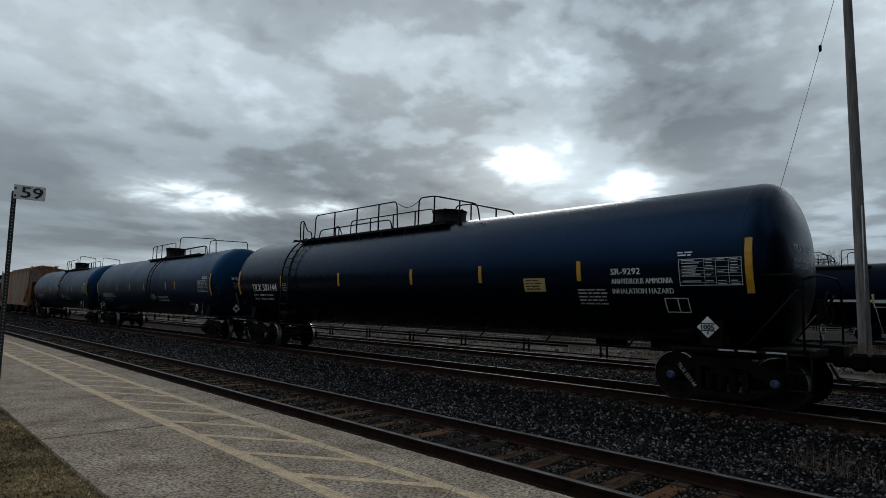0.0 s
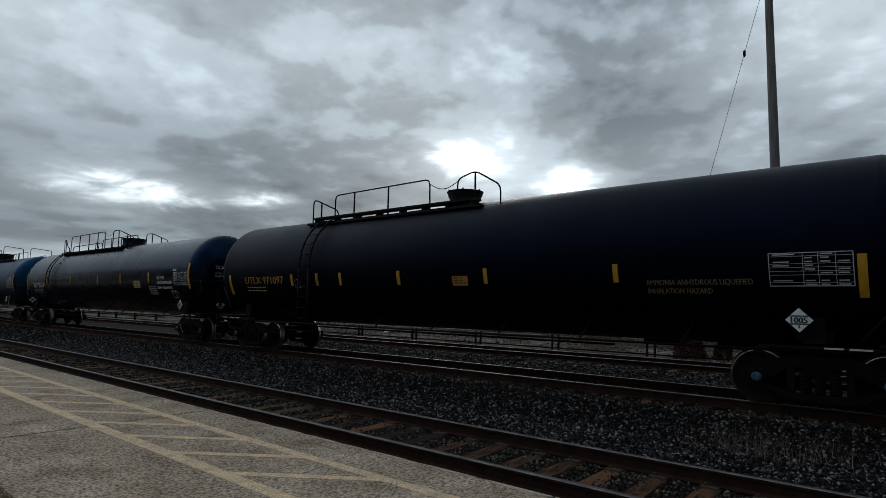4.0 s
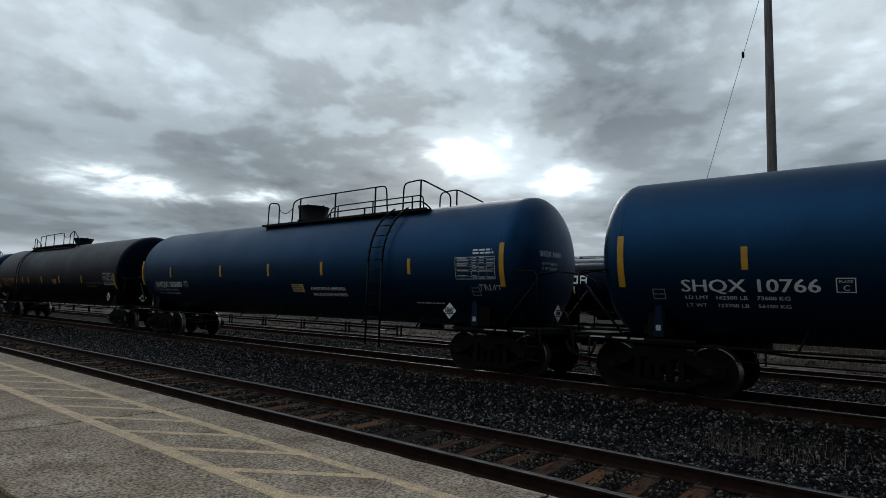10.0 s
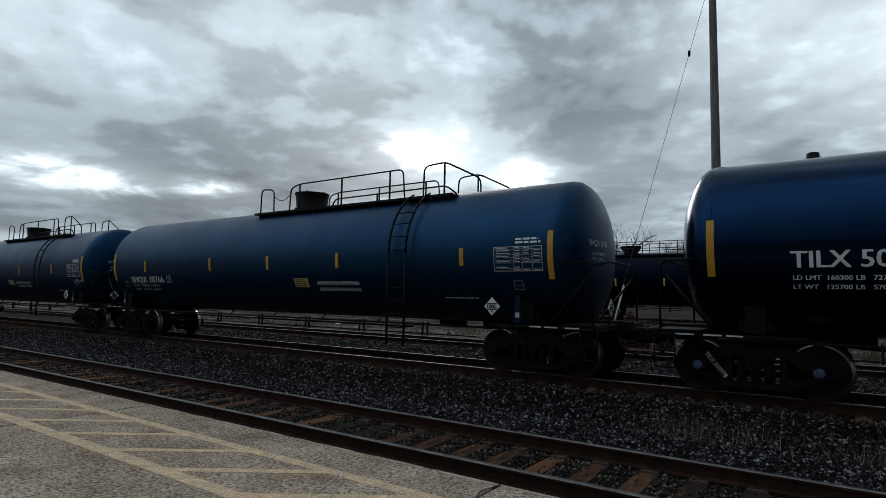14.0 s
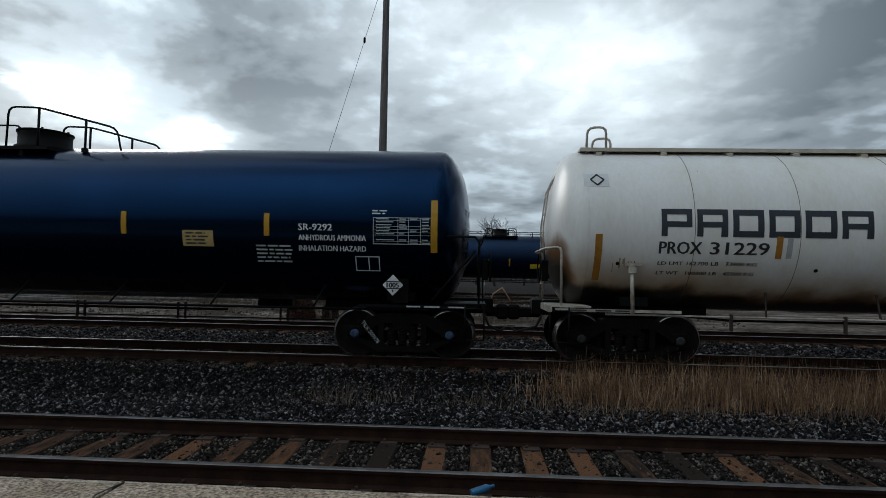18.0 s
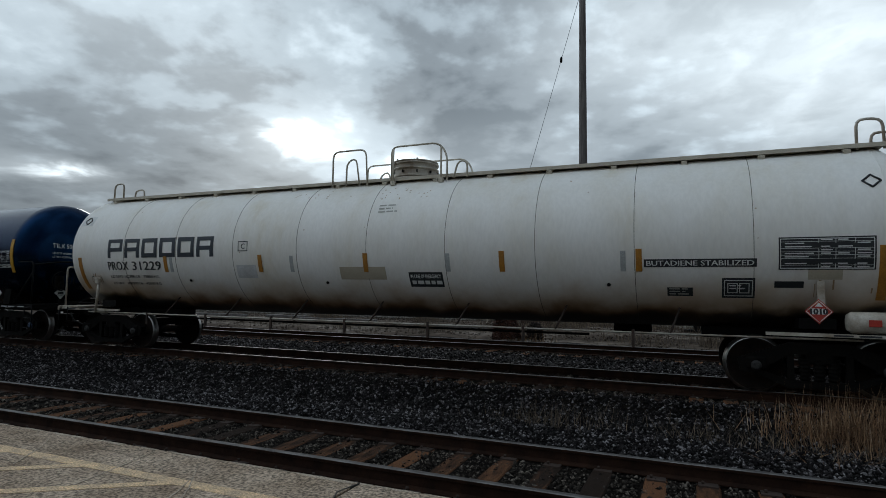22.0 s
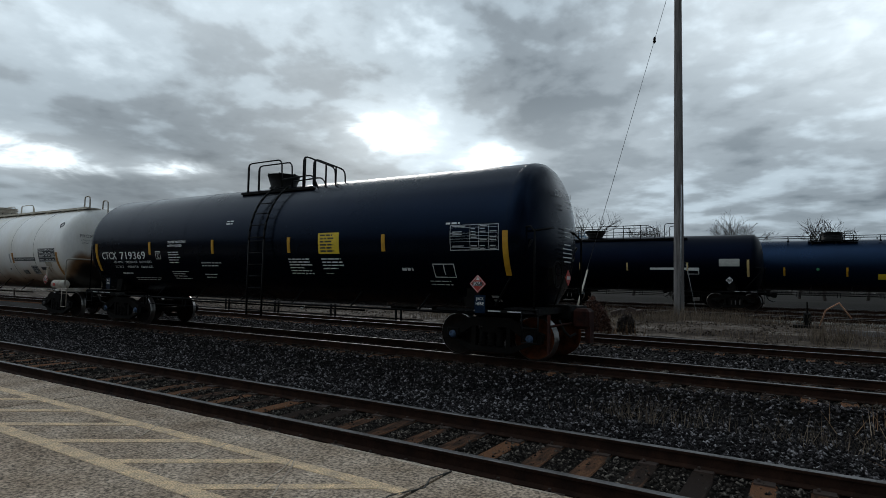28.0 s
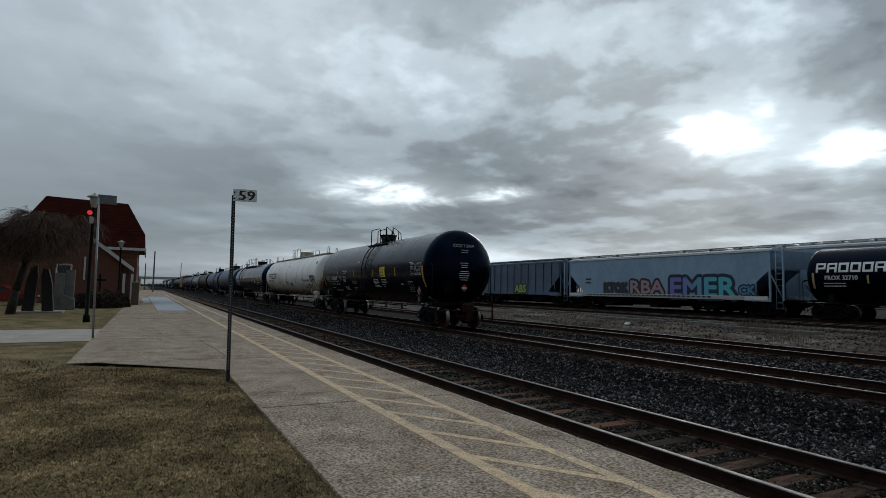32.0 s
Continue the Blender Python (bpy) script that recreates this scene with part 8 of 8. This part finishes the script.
# far line of woods, and the long buildings behind the yard
hedge = bmesh.new()
rng = random.Random(3)
x = -700.0
while x < 200:
    w = rng.uniform(6, 14)
    h = rng.uniform(1.5, 3.6)
    d = 150 + rng.uniform(-12, 12)
    for k in range(14):
        p = Vector((x + rng.uniform(0, w), d, 0.3))
        rod(hedge, p, p + Vector((rng.uniform(-1, 1), 0, h * rng.uniform(0.6, 1.2))), 0.25, 0.03, 4, caps=False)
    prism(hedge, [(x, 0), (x + w, 0), (x + w * 0.8, h * 0.7), (x + w * 0.3, h * 0.8)], d + 1, d + 3)
    x += w * 0.9
for i in range(150):
    y = -330 + i * 3.4
    h = rng.uniform(3.5, 8) if abs(y) > 14 else rng.uniform(2, 3.5)
    p = Vector((-640 + rng.uniform(-20, 20), y, 0.3))
    prism(hedge, [(y, 0), (y + 5, 0), (y + 4.4, h * 0.7), (y + 2.2, h), (y + 0.8, h * 0.75)], p.x, p.x + 2, "yz")
    for k in range(5):
        rod(hedge, p, p + Vector((0, rng.uniform(-3, 3), h * rng.uniform(0.8, 1.25))), 0.2, 0.03, 4, caps=False)
tagged(new("distant_woods", mesh_of("distant_woods", hedge, GREY_TWIG)), "low leafless woods on the horizon", "woods", kind="stuff")
# unseen bank behind the camera, added so the tanks' lower halves mirror something dark
behind = bmesh.new()
for i in range(60):
    x0 = -150 + i * 5
    h = rng.uniform(5, 8)
    prism(behind, [(x0, 0), (x0 + 6, 0), (x0 + 5, h * 0.8), (x0 + 3, h), (x0 + 1, h * 0.85)], -62 - rng.uniform(0, 4), -60)
tagged(new("street_hedge", mesh_of("street_hedge", behind, YEW)), "unseen dark hedge added behind the camera for reflections", "hedge", kind="stuff")

for i, (x, y, h) in enumerate(((-150, 1.4, 9.5), (-200, -0.5, 8.2), (-300, 14.3, 12.2), (-260, -3, 9), (-90, 46, 9.0))):
    utility_pole(x, y, 0.1, h, "dark utility pole far along the line", 0.0, 0.2)
lm = thing("yard_light", pose(20.85, 47.0, 0.4), "slim yard light mast with two arms", "lamp post")
bm = bmesh.new()
rod(bm, (0, 0, 0), (0, 0, 10.6), 0.12, 0.07, 8)
part("shaft", bm, GALV, lm)
for s in (-1, 1):
    bm = bmesh.new()
    pipe(bm, [(0, 0, 10.5), (s * 0.6, 0, 11.0), (s * 1.3, 0, 11.0)], 0.05)
    box(bm, (s * 1.5, 0, 10.98), (0.7, 0.3, 0.14), bevel=0.03)
    part("lamp_arm", bm, GALV, lm)

br = thing("road_bridge", pose(-420, 0, 0), "long low road bridge far across the tracks", "bridge")
bm = bmesh.new()
box(bm, (0, -10, 6.2), (9, 130, 1.6))
part("deck", bm, PALE_GREY, br)
for y in (-40, -22, -4, 20, 40):
    bm = bmesh.new()
    box(bm, (0, y, 2.8), (6, 1.2, 5.6))
    part("pier", bm, PALE_GREY, br)

# red car parked beyond the lawn
pc = thing("parked_car", pose(-50.0, -9.1, 0.1, 0, 0, 82), "red parked car beside the lawn", "car")
bm = bmesh.new()
prism(bm, [(-2.2, 0.3), (2.15, 0.3), (2.2, 0.7), (1.9, 0.85), (1.0, 0.95), (0.4, 1.42), (-1.1, 1.45), (-1.9, 0.98), (-2.2, 0.9)], -0.85, 0.85)
bmesh.ops.bevel(bm, geom=list(bm.edges), offset=0.07, segments=2, affect="EDGES")
part("body", bm, CAR_RED, pc)
for s in (-1, 1):
    bm = bmesh.new()
    prism(bm, [(-1.6, 0.98), (0.85, 0.98), (0.36, 1.35), (-1.05, 1.38)], s * 0.855, s * 0.865)
    part("side_window", bm, GLASS, pc)
    for x in (-1.35, 1.35):
        bm = bmesh.new()
        lathe(bm, [(s * 0.7, 0.31), (s * 0.72, 0.33), (s * 0.88, 0.33), (s * 0.9, 0.3)], "y", 18, (x, 0, 0.33))
        part("wheel", bm, RUBBER, pc)
    bm = bmesh.new()
    box(bm, (2.18, s * 0.6, 0.68), (0.06, 0.35, 0.14), bevel=0.02)
    part("headlight", bm, SILVER, pc)


# ---- what moves: the train runs off to the left, its wheels turning ----
RUN = ((0, 0), (1, -4.42), (2, -8.82), (3, -13.2), (4, -17.59), (5, -21.98), (6, -26.37), (7, -30.76), (8, -35.16), (9, -39.56), (10, -43.95), (11, -48.34), (12, -52.73), (13, -57.13), (14, -61.54), (15, -65.94), (16, -70.33), (17, -74.7), (18, -79.05), (19, -83.37), (20, -87.68), (21, -91.96), (22, -96.24), (23, -100.51), (24, -104.78), (25, -109.04), (26, -113.27), (27, -117.47), (28, -121.7), (29, -125.95), (30, -130.22), (31, -134.5), (32, -138.78))


def run(t):
    return float(np.interp(t, [r[0] for r in RUN], [r[1] for r in RUN]))


def motions():
    steps = [i * 0.15 for i in range(214)] + [32.0]
    for car, u in TRAIN:
        walk(car, [(t, pose(u + s, TRACK_Y, TRACK_Z)) for t, s in RUN])
    for w in WHEELSETS:
        x, y, z = w.matrix_basis.translation
        walk(w, [(t, pose(x, y, z) @ Matrix.Rotation(run(t) / 0.457, 4, "Y")) for t in steps])


motions()
